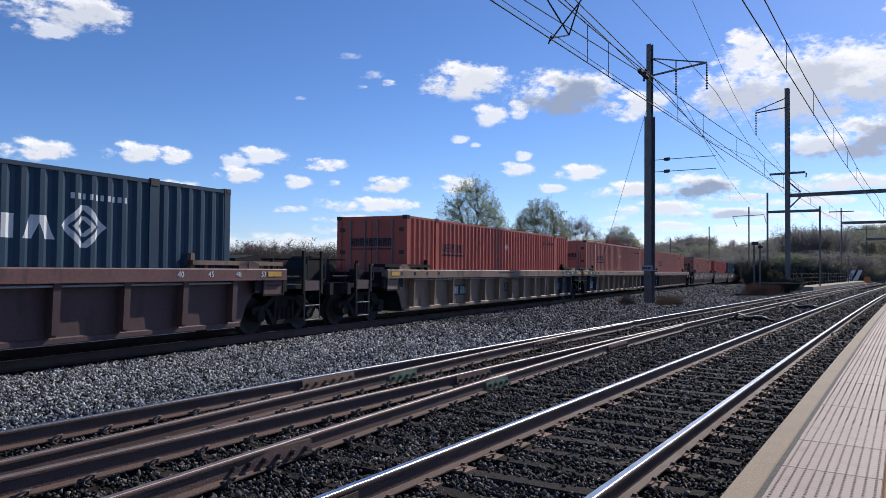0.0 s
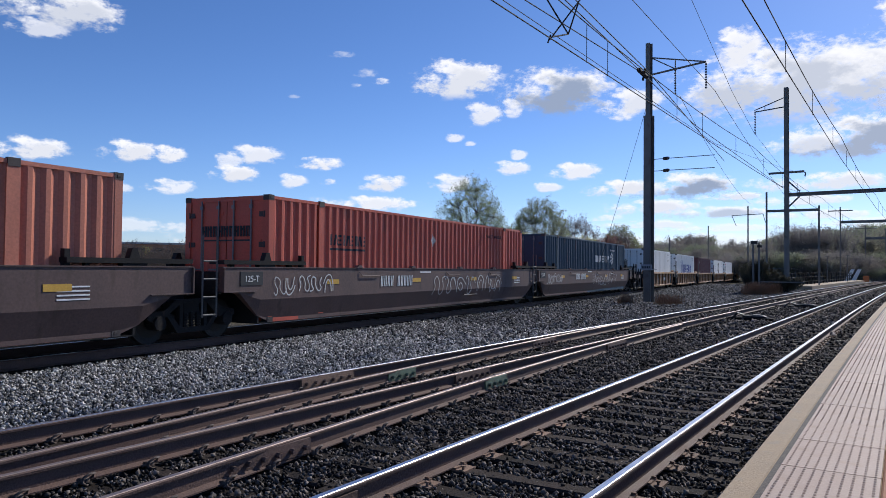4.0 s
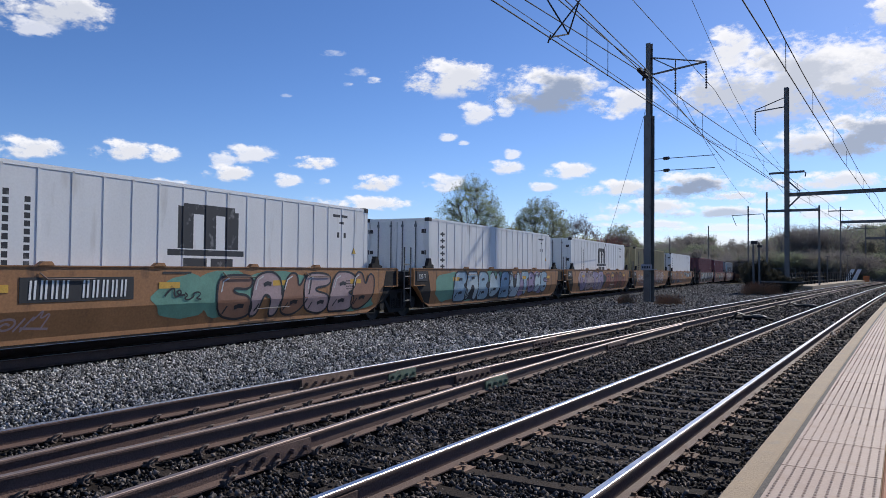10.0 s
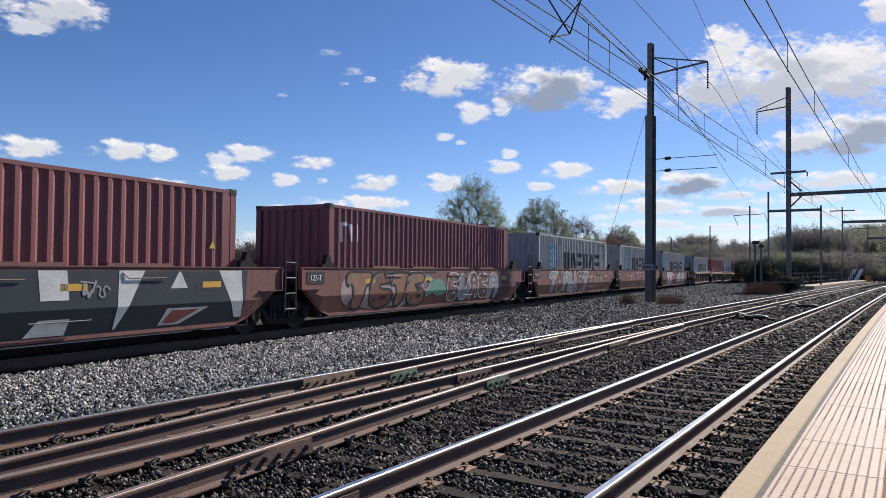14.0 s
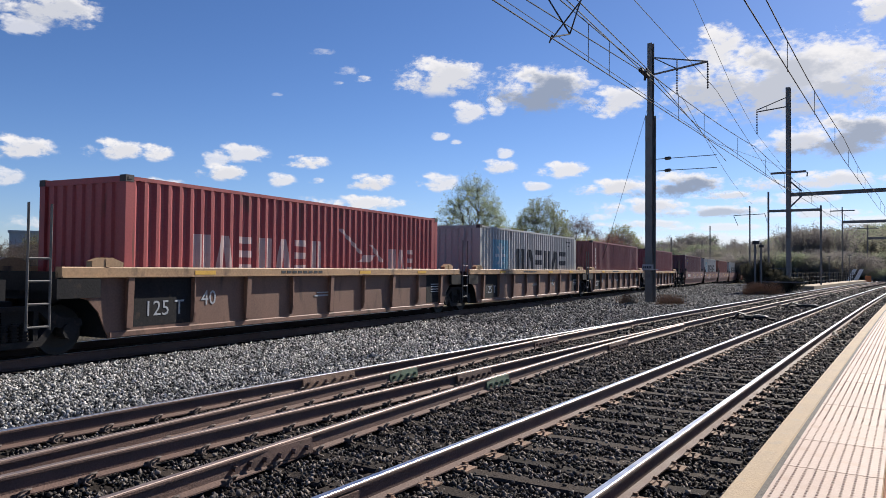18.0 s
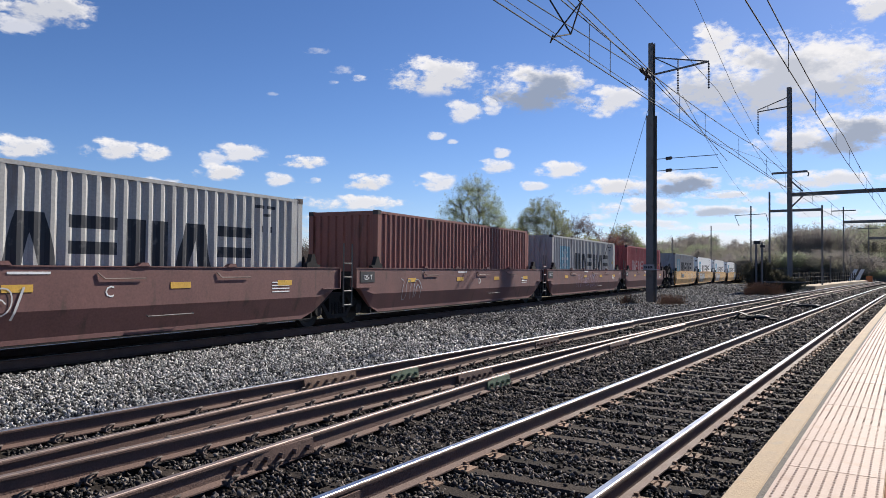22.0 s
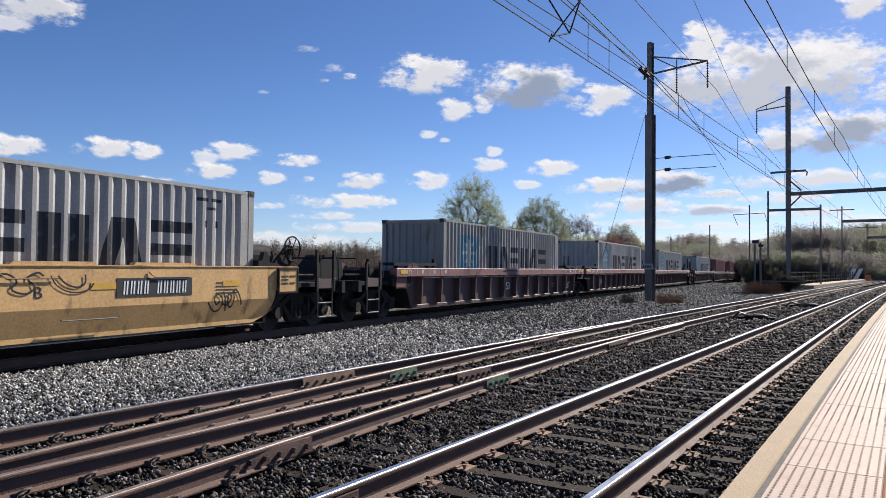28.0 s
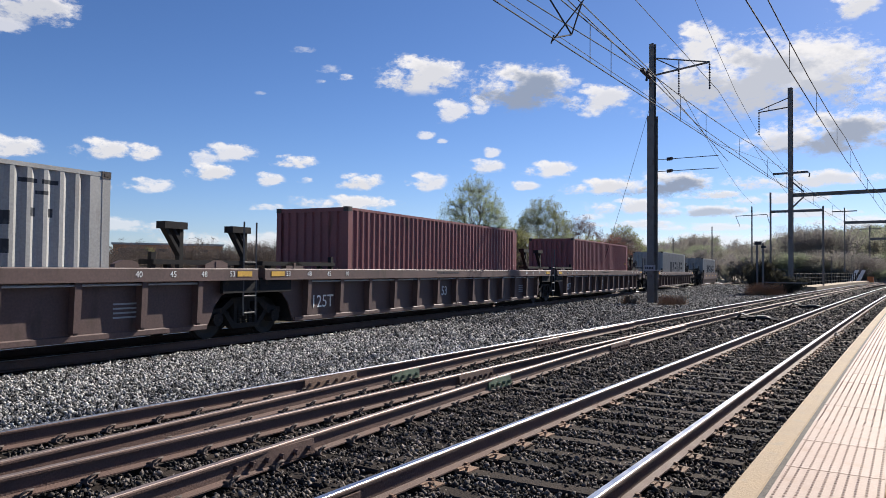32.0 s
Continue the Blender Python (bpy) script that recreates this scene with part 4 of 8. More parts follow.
        for sgn in (-1, 1):
            d = part("door", dm, None, c, at=Matrix.Diagonal((1, sgn, 1, 1)))
            for y in (0.22, 0.72):
                part("lock_rod", rod, None, d, at=Matrix.Translation((0.0, y, 0)))
            for z in (0.35, 1.0, 1.7, 2.4):
                part("hinge", hinge, None, d, at=Matrix.Translation((0.005, 1.03, z)))
    else:
        part("end_wall", endm, None, c)
    if paint.startswith("orange"):
        lettering("STACK 3 HIGH ONLY", 0.17, 13.15, 2.42, -CW - 0.006, c, black_paint, label="black stencilled words")
        def brand():
            q = Shape()
            for k in range(9):
                y = 0.72 - 0.16 * k
                q.box(0.008, 0.02, y - 0.13, y - 0.08, 1.95, 2.2).box(0.008, 0.02, y - 0.05, y, 1.95, 2.2).box(0.008, 0.02, y - 0.1, y - 0.03, 2.05 + 0.05 * (k % 3), 2.1 + 0.05 * (k % 3))
            return q.box(0.008, 0.02, -0.72, 0.72, 1.84, 1.88).mesh("brand_block", black_paint)
        tagged(part("brand_block", cached("brand blocks", brand), None, c, "dark plain blocks on the doors"), kind="stuff")
    if length > 14:
        lug = cached(("lug", paint), lambda: Shape().box(-0.11, 0.11, -CW - 0.004, -CW + 0.05, 0.1, CH - 0.1).mesh("stacking_post", pm))
        knob = cached("knob", lambda: Shape().box(-0.1, 0.1, -CW - 0.014, -CW + 0.05, CH - 0.13, CH + 0.004).mesh("stacking_casting", casting_steel))
        for x in (1.98, 14.17):
            part("stacking_post", lug, None, c, at=Matrix.Translation((x, 0, 0)))
            for sgn in (1, -1):
                part("stacking_casting", knob, None, c, at=Matrix.Translation((x, 0, 0)) @ Matrix.Diagonal((1, sgn, 1, 1)))
    rng = random.Random(seed)
    if rng.random() < 0.35 and length < 14:
        x = length - 0.75
        part("warning_label", Shape().prism([(x, 1.62), (x + 0.17, 1.62), (x + 0.085, 1.78)], -CW - 0.004, -CW + 0.03), placard, c, "yellow warning triangle")
    return c


# well cars
def steel(name, col, amount=0.35):
    return painted(name, col, dirt=(0.05, 0.032, 0.024), amount=amount, rough=0.65, streak=0.5, var=0.3)


WELL = {"tan": steel("weathered tan car paint", (0.3, 0.16, 0.075)), "gold": steel("yellow car paint", (0.61, 0.37, 0.15), 0.3),
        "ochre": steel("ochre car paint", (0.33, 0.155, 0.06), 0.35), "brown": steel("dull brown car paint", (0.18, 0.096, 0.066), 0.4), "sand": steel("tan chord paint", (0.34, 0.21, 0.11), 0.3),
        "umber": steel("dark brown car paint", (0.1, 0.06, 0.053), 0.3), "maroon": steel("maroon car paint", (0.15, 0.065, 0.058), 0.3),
        # plum sides, rose chord: overhang shade and sunlight put into the colours
        "rust": steel("red brown car paint", (0.18, 0.07, 0.055), 0.3), "plum": steel("shaded plum brown car paint", (0.088, 0.045, 0.043), 0.3), "rose": steel("sunlit rose brown chord paint", (0.21, 0.1, 0.09), 0.3), "dusk": steel("brown tan car paint", (0.235, 0.15, 0.1), 0.4)}
panel_grey = mat("dark grey panel paint", (0.032, 0.034, 0.04), 0.7, 0, 0.3, 3, 30, 0.1, dirt=(0.09, 0.06, 0.045), dirt_amount=0.3)
well_black = mat("black car end", (0.02, 0.019, 0.02), 0.85, 0.0, 0.4, 4, 30, 0.2, dirt=(0.045, 0.035, 0.028), dirt_amount=0.25, spec=0.2)
ladder_steel = mat("ladder steel", (0.12, 0.115, 0.11), 0.7, 0.2, 0.3, 6, 40, 0.1)


def number_bars(x, z, y, n, size, parent, plate=True):
    """A running number as a row of plain light bars, on a dark panel where the car has one."""
    w = n * size * 0.62
    if plate:
        part("number_panel", Shape().box(x - w / 2 - 0.12, x + w / 2 + 0.12, y, y + 0.02, z - 0.05, z + size + 0.05), black_paint, parent, "black number panel")
    s = Shape()
    for i in range(n):
        if i == 4:
            continue
        a = x - w / 2 + (i + 0.12) * size * 0.62
        for q in (0.0, 0.26):
            s.prism([(a + size * q, z), (a + size * (q + 0.12), z), (a + size * (q + 0.18), z + size), (a + size * (q + 0.06), z + size)], y - 0.006, y + 0.002)
    tagged(part("number_block", s, white_paint, parent, "white number bars"), kind="stuff")


def bars(rows, y, parent, material, label):
    s = Shape()
    for x0, x1, z0, z1 in rows:
        s.box(x0, x1, y - 0.005, y + 0.004, z0, z1)
    tagged(part("stencil_block", s, material, parent, label), kind="stuff")


def truck(parent, x):
    """A four-wheeled freight truck under the joint of two wells."""
    t = part("truck", cached("bolster", lambda: Shape().box(-0.2, 0.2, -1.0, 1.0, 0.55, 0.8).box(-0.28, 0.28, -0.5, 0.5, 0.5, 0.92).mesh("truck", truck_steel)), None, parent, "greasy black freight truck", at=Matrix.Translation((x, 0, 0)))
    def frame_mesh():
        s = Shape()
        out = [(-1.15, 0.5), (-1.12, 0.62), (-0.75, 0.66), (-0.45, 0.86), (0.45, 0.86), (0.75, 0.66), (1.12, 0.62), (1.15, 0.5), (0.95, 0.4), (0.62, 0.46), (0.4, 0.2), (-0.4, 0.2), (-0.62, 0.46), (-0.95, 0.4)]
        s.prism(out[:5] + [(0.45, 0.86), (0.45, 0.78), (-0.35, 0.78), (-0.66, 0.56)] + [(-0.95, 0.4)], -0.08, 0.08)
        s.prism([(0.45, 0.86), (0.75, 0.66), (1.12, 0.62), (1.15, 0.5), (0.95, 0.4), (0.62, 0.52), (0.35, 0.78)], -0.08, 0.08)
        s.prism([(-0.7, 0.56), (-0.42, 0.2), (0.42, 0.2), (0.7, 0.56), (0.58, 0.58), (0.34, 0.3), (-0.34, 0.3), (-0.58, 0.58)], -0.08, 0.08)
        s.box(-0.36, -0.28, -0.07, 0.07, 0.28, 0.8).box(0.28, 0.36, -0.07, 0.07, 0.28, 0.8)
        for q in (-0.89, 0.89):
            s.tube([(q, -0.14, 0.42), (q, 0.14, 0.42)], 0.14, 10)
        return s.mesh("side_frame", truck_steel)
    def spring_mesh():
        s = Shape()
        for q in (-0.17, 0.0, 0.17):
            for k in range(5):
                s.tube([(q, 0, 0.32 + k * 0.055), (q, 0, 0.35 + k * 0.055)], 0.075, 8)
            s.tube([(q, 0, 0.3), (q, 0, 0.6)], 0.05, 6)
        return s.mesh("spring_pack", truck_steel)
    def wheel_mesh():
        s = Shape()
        prof = [(0.42, -0.06), (0.42, 0.05), (0.445, 0.06), (0.445, 0.075), (0.36, 0.075), (0.34, 0.03), (0.15, 0.05), (0.12, 0.09), (0.12, -0.07), (0.3, -0.04), (0.37, -0.06)]
        n = 20
        vs, fs = [], []
        for k in range(n):
            a = 2 * math.pi * k / n
            vs += [(r * math.cos(a), w, r * math.sin(a)) for r, w in prof]
        m = len(prof)
        for k in range(n):
            for i in range(m):
                fs.append((k * m + i, k * m + (i + 1) % m, ((k + 1) % n) * m + (i + 1) % m, ((k + 1) % n) * m + i))
        s.add(vs, fs)
        s.tube([(0, -0.2, 0), (0, 0.1, 0)], 0.1, 10)
        return s.mesh("wheel", wheel_steel)
    fm, sm, wm = cached("frame", frame_mesh), cached("spring", spring_mesh), cached("wheel", wheel_mesh)
    for sgn in (-1, 1):
        part("side_frame", fm, None, t, at=Matrix.Translation((0, sgn * 1.0, 0)))
        tagged(part("spring_pack", sm, None, t, at=Matrix.Translation((0, sgn * 1.0, 0))), kind="stuff")
        for q in (-0.89, 0.89):
            part("wheel", wm, None, t, at=Matrix.Translation((q, sgn * 0.7525, 0.42)) @ Matrix.Diagonal((1, -sgn, 1, 1)))
    return t


def ladder(parent, x, y, z0, z1, width=0.42, loops=False):
    s = Shape()
    for q in (-width / 2, width / 2):
        s.tube([(x + q, y, z0), (x + q, y, z1)], 0.021, 6)
    k = z0 + 0.05
    while k < min(z1, 1.75):
        s.tube([(x - width / 2, y, k), (x + width / 2, y, k)], 0.019, 6)
        k += 0.36
    return part("ladder", s, ladder_steel if not loops else rod_steel, parent, "steel ladder")


GRAFFITI = {k: mat("graffiti " + k, c, 0.5, 0, 0.2, 3, 30, 0.02) for k, c in {"white": (0.58, 0.57, 0.55), "black": (0.02, 0.02, 0.025), "mint": (0.14, 0.3, 0.22), "sky": (0.3, 0.42, 0.5), "pink": (0.42, 0.3, 0.29),
            "rust": (0.3, 0.09, 0.06), "slate": (0.028, 0.034, 0.04), "clay": (0.3, 0.15, 0.09), "lilac": (0.3, 0.23, 0.35), "grey": (0.3, 0.3, 0.32), "brown": (0.2, 0.09, 0.06), "ice": (0.46, 0.54, 0.56), "scarlet": (0.3, 0.05, 0.07), "umber": (0.13, 0.08, 0.07), "gold": (0.6, 0.38, 0.15)}.items()}


def side_y(z):
    """The smooth car's outer face at a height: upright above, drawn in below."""
    return -1.375 if z > 0.8 else -1.375 + 0.135 * (0.8 - z) / 0.44 if z > 0.36 else -1.24


def stroke(s, pts, w, lift):
    """A flat painted band along points (x, z) on the smooth side."""
    n = len(pts)
    k = len(s.v)
    for i, (x, z) in enumerate(pts):
        x0, z0 = pts[max(0, i - 1)]
        x1, z1 = pts[min(n - 1, i + 1)]
        d = math.hypot(x1 - x0, z1 - z0) or 1
        nx, nz = -(z1 - z0) / d * w / 2, (x1 - x0) / d * w / 2
        for a in (1, -1):
            zz = min(1.44, max(0.34, z + a * nz))
            s.v.append((x + a * nx, side_y(zz) - lift, zz))
    s.f += [(k + 2 * i, k + 2 * i + 1, k + 2 * i + 3, k + 2 * i + 2) for i in range(n - 1)]


def blob(s, cx, cz, rx, rz, rng, lift):
    """A filled painted patch with an uneven rim, cut where the side bends."""
    n = 16
    ph = [rng.uniform(0.72, 1.15) for _ in range(n)]
    pts = []
    for i in range(n):
        a = 2 * math.pi * i / n
        pts.append((cx + rx * ph[i] * math.cos(a), min(1.44, max(0.34, cz + rz * ph[i] * math.sin(a)))))
    fill_in(s, rounded(pts, 1), lift)


SCRAWLS = [  # loose scrawls that tags are made of, in a unit cell
    [[(0, 0.2), (0.2, 0.9), (0.45, 0.95), (0.5, 0.3), (0.7, 0.05), (0.95, 0.4), (0.8, 0.8), (0.6, 0.6), (0.9, 0.2), (1.2, 0.3)]],
    [[(0, 0.8), (0.15, 1), (0.4, 0.7), (0.1, 0.35), (0.3, 0), (0.7, 0.25), (0.5, 0.6), (0.85, 1), (1.15, 0.6)]],
    [[(-0.1, 0.5), (0.3, 0.9), (0.75, 0.85), (0.85, 0.4), (0.5, 0.15), (0.25, 0.4), (0.45, 0.65), (0.65, 0.5)], [(0.9, 0.1), (1.1, 0.9)]],
]
GLYPHS = SCRAWLS + [
    [[(0, 0), (0.35, 0.75), (0.25, 0.35), (0.6, 1), (0.55, 0.45), (0.95, 0.85), (0.8, 0.1)], [(-0.05, 0.15), (1.1, 0.05)]],
    [[(0.05, 0.1), (0.1, 0.6), (0.4, 0.95), (0.8, 0.8), (0.95, 0.45)], [(0.2, 0.1), (0.3, 0.5), (0.55, 0.7), (0.75, 0.5), (0.8, 0.05)]],
    [[(0, 0.9), (0.25, 0.55), (0.05, 0.3), (0.35, 0.05), (0.65, 0.45), (0.5, 0.85), (0.9, 0.95), (1, 0.5), (0.75, 0.2), (1.15, 0.1)]],
]


def soften(pts, rounds=2):
    for _ in range(rounds):
        out = [pts[0]]
        for (a, b), (c, d) in zip(pts, pts[1:]):
            out += [(a * 0.75 + c * 0.25, b * 0.75 + d * 0.25), (a * 0.25 + c * 0.75, b * 0.25 + d * 0.75)]
        pts = out + [pts[-1]]
    return pts


def panel(s, t0, t1, b0, b1, z0, z1, lift):
    """A filled painted quad on the smooth side: its top runs t0 to t1, its foot b0 to b1."""
    zs = [z0] + [z for z in (0.36, 0.8) if z0 < z < z1] + [z1]
    for za, zb in zip(zs, zs[1:]):
        k = len(s.v)
        fa, fb = (za - z0) / (z1 - z0), (zb - z0) / (z1 - z0)
        for f, z, e in ((fa, za + 0.0005, 0), (fa, za + 0.0005, 1), (fb, zb, 1), (fb, zb, 0)):
            s.v.append(((b0 + (t0 - b0) * f) if not e else (b1 + (t1 - b1) * f), side_y(z) - lift, z))
        s.f.append((k, k + 1, k + 2, k + 3))


def fill_in(s, pts, lift):
    """A filled painted patch of any outline on the smooth side, in thin slabs."""
    n = len(pts)
    lo, hi = max(0.34, min(z for _, z in pts)), min(1.44, max(z for _, z in pts))
    rows = 18
    for r in range(rows):
        za, zb = lo + (hi - lo) * r / rows, lo + (hi - lo) * (r + 1) / rows

        def cross(z):
            xs = []
            for i in range(n):
                (xa, ya), (xb, yb) = pts[i], pts[(i + 1) % n]
                if (ya > z) != (yb > z):
                    xs.append(xa + (xb - xa) * (z - ya) / (yb - ya))
            return sorted(xs)
        a, b = cross(za + 1e-4), cross(zb - 1e-4)
        if len(a) != len(b):
            a = b = cross((za + zb) / 2)
        for p in range(0, len(a) - 1, 2):
            k = len(s.v)
            s.v += [(a[p], side_y(za) - lift, za), (a[p + 1], side_y(za) - lift, za), (b[p + 1], side_y(zb) - lift, zb), (b[p], side_y(zb) - lift, zb)]
            s.f.append((k, k + 1, k + 2, k + 3))


def rounded(pts, rounds=2):
    for _ in range(rounds):
        out = []
        for (a, b), (c, d) in zip(pts, pts[1:] + pts[:1]):
            out += [(a * 0.75 + c * 0.25, b * 0.75 + d * 0.25), (a * 0.25 + c * 0.75, b * 0.25 + d * 0.75)]
        pts = out
    return pts


PUFFS = [  # fat sprayed forms in a unit cell: an outline and where its dark eyes sit
    ([(0, 0), (0.05, 1), (0.6, 1.05), (1, 0.9), (0.92, 0.58), (0.7, 0.5), (1.05, 0.36), (1, 0), (0.5, -0.05)], [(0.45, 0.72), (0.5, 0.26)]),
    ([(0, 0), (0.02, 0.85), (0.3, 1.05), (0.75, 1.02), (1, 0.75), (1.02, 0), (0.68, -0.02), (0.66, 0.42), (0.5, 0.55), (0.36, 0.42), (0.33, 0)], [(0.5, 0.75)]),
    ([(0, 0.1), (-0.02, 0.9), (0.35, 1.05), (1, 0.98), (0.97, 0.68), (0.42, 0.68), (0.44, 0.55), (0.95, 0.5), (1, 0.1), (0.6, -0.05)], [(0.62, 0.27)]),
    ([(0, 1), (0.02, 0.25), (0.3, -0.05), (0.75, -0.03), (1, 0.25), (1.02, 1), (0.7, 1.03), (0.66, 0.5), (0.5, 0.42), (0.36, 0.5), (0.33, 1.02)], []),
    ([(0, 0.3), (0.2, 1), (0.5, 1.04), (0.66, 0.62), (0.8, 1.03), (1.08, 0.92), (0.98, 0.28), (0.62, -0.04), (0.2, 0)], [(0.5, 0.3)]),
    ([(0.3, -0.04), (0.32, 0.68), (0, 0.66), (-0.03, 1), (0.5, 1.06), (1.04, 0.98), (1, 0.68), (0.7, 0.66), (0.72, -0.02)], []),
]


def bubble(parent, x0, x1, count, fills, line, seed, back=None, low=0.4, high=1.4, width=0.045, gleam=None):
    """A row of fat sprayed forms with an outline, each of its own shape; no words."""
    rng = random.Random(seed)
    w = (x1 - x0) / count
    layers, outline = {}, Shape()
    if back:
        halo = layers.setdefault(back, Shape())
        for i in range(count):
            blob(halo, x0 + w * (i + 0.5), (low + high) / 2 + rng.uniform(-0.08, 0.08), w * 0.78, (high - low) * 0.58, rng, 0.004 + 0.0004 * (i % 3))
    last = -1
    for i in range(count):
        k = rng.choice([q for q in range(len(PUFFS)) if q != last])
        last = k
        form, eyes = PUFFS[k]
        lean, wide = rng.uniform(-0.1, 0.16), w * rng.uniform(0.98, 1.14)
        bottom, top = low + rng.uniform(-0.02, 0.06), high - rng.uniform(-0.02, 0.07)
        put = lambda q: (x0 + w * i + wide * q[0] + lean * q[1] * w, bottom + (top - bottom) * q[1])
        pts = [put((x + rng.uniform(-0.05, 0.05), z + rng.uniform(-0.04, 0.04))) for x, z in form]
        pts = [(x, min(1.42, max(0.36, z))) for x, z in rounded(pts)]
        fill_in(layers.setdefault(fills[i % len(fills)], Shape()), pts, 0.008 + 0.0007 * (i % 4))
        stroke(outline, pts + pts[:2], width, 0.0125)
        for q in eyes:
            a, b = put(q)
            stroke(outline, [(a - 0.12 * wide, b - 0.02), (a, b + 0.02), (a + 0.13 * wide, b)], 0.09, 0.0128)
        stroke(outline, [put((0.2, 0.12)), put((0.3, 0.3))], width * 0.8, 0.0128)
        if gleam:
            stroke(layers.setdefault(gleam, Shape()), [put((0.12, 0.62)), put((0.18, 0.86)), put((0.34, 0.94))], 0.035, 0.0126)
    for colour, sh in layers.items():
        tagged(part("graffiti", sh, GRAFFITI[colour], parent, "painted graffiti shapes"), kind="stuff")
    tagged(part("graffiti", outline, GRAFFITI[line], parent, "painted graffiti outlines"), kind="stuff")


def graffiti(parent, x0, x1, line, seed, size=0.62, low=0.5, high=1.38):
    """Thin sprayed tags along a car's side; no words."""
    rng = random.Random(seed)
    n = max(2, int((x1 - x0) / size))
    outline = Shape()
    w = (x1 - x0) / n
    for i in range(n):
        a, b = x0 + w * (i + rng.uniform(0.02, 0.12)), x0 + w * (i + rng.uniform(0.86, 1.02))
        h0, h1 = low + rng.uniform(0, 0.12), high - rng.uniform(0, 0.14)
        lean = rng.uniform(-0.08, 0.12)
        fx, fz = rng.random() < 0.5, rng.random() < 0.5
        put = lambda q: (a + (b - a) * (1 - q[0] if fx else q[0]) + lean * q[1], h0 + (h1 - h0) * (1 - q[1] if fz else q[1]))
        for pts in GLYPHS[rng.randrange(len(GLYPHS))]:
            stroke(outline, [put(q) for q in soften(pts)], rng.uniform(0.022, 0.04), 0.015)
    tagged(part("graffiti", outline, GRAFFITI[line], parent, "painted graffiti outlines"), kind="stuff")


def patch(parent, colour, spots, seed, lift=0.003):
    """Soft-edged sprayed patches: rows of middle x, middle z, half width, half height."""
    rng, sh = random.Random(seed), Shape()
    for k, (x, z, rx, rz) in enumerate(spots):
        blob(sh, x, z, rx, rz, rng, lift + 0.0003 * k)
    tagged(part("graffiti", sh, GRAFFITI[colour], parent, "faded sprayed patch"), kind="stuff")


def mural(parent):
    """Block mural: a dark field over the side with white slashes."""
    dark, pale, red = Shape(), Shape(), Shape()
    panel(dark, -5.7, 6.3, -6.0, 6.2, 0.36, 1.44, 0.005)
    for t0, t1, b0, b1, z0, z1 in ((-5.2, -4.6, -4.9, -4.5, 0.37, 1.44), (-3.9, -3.2, -4.1, -3.7, 0.75, 1.44), (-2.4, -1.7, -1.9, -1.4, 0.37, 1.44), (-0.6, 0.1, -0.3, 0.0, 0.62, 1.44), (1.55, 2.05, 1.6, 2.1, 0.95, 1.44), (1.6, 2.15, 1.4, 2.1, 0.37, 0.64), (3.05, 3.6, 3.02, 3.06, 0.4, 1.44), (4.4, 4.44, 4.2, 4.62, 1.1, 1.42), (5.45, 6.1, 6.0, 6.2, 0.45, 1.44)):
        panel(pale, t0, t1, b0, b1, z0, z1, 0.009)
    panel(pale, 4.15, 5.2, 4.0, 4.5, 0.4, 0.72, 0.009)
    panel(red, 4.25, 4.95, 4.1, 4.4, 0.44, 0.68, 0.013)
    for sh, c in ((dark, "slate"), (pale, "white"), (red, "rust")):
        tagged(part("graffiti", sh, GRAFFITI[c], parent, "painted block mural"), kind="stuff")


def ribbed_side(half, deep, key):
    """The outline of a ribbed car's side plate, arched up over the trucks."""
    rise = [(deep + 0.65, 1.0), (deep + 0.42, 0.93), (deep + 0.22, 0.72), (deep + 0.08, 0.4), (deep, 0.28)]
    return [(half, 1.34), (half, 1.0)] + rise + [(-x, z) for x, z in reversed(rise)] + [(-half, 1.0), (-half, 1.34)]


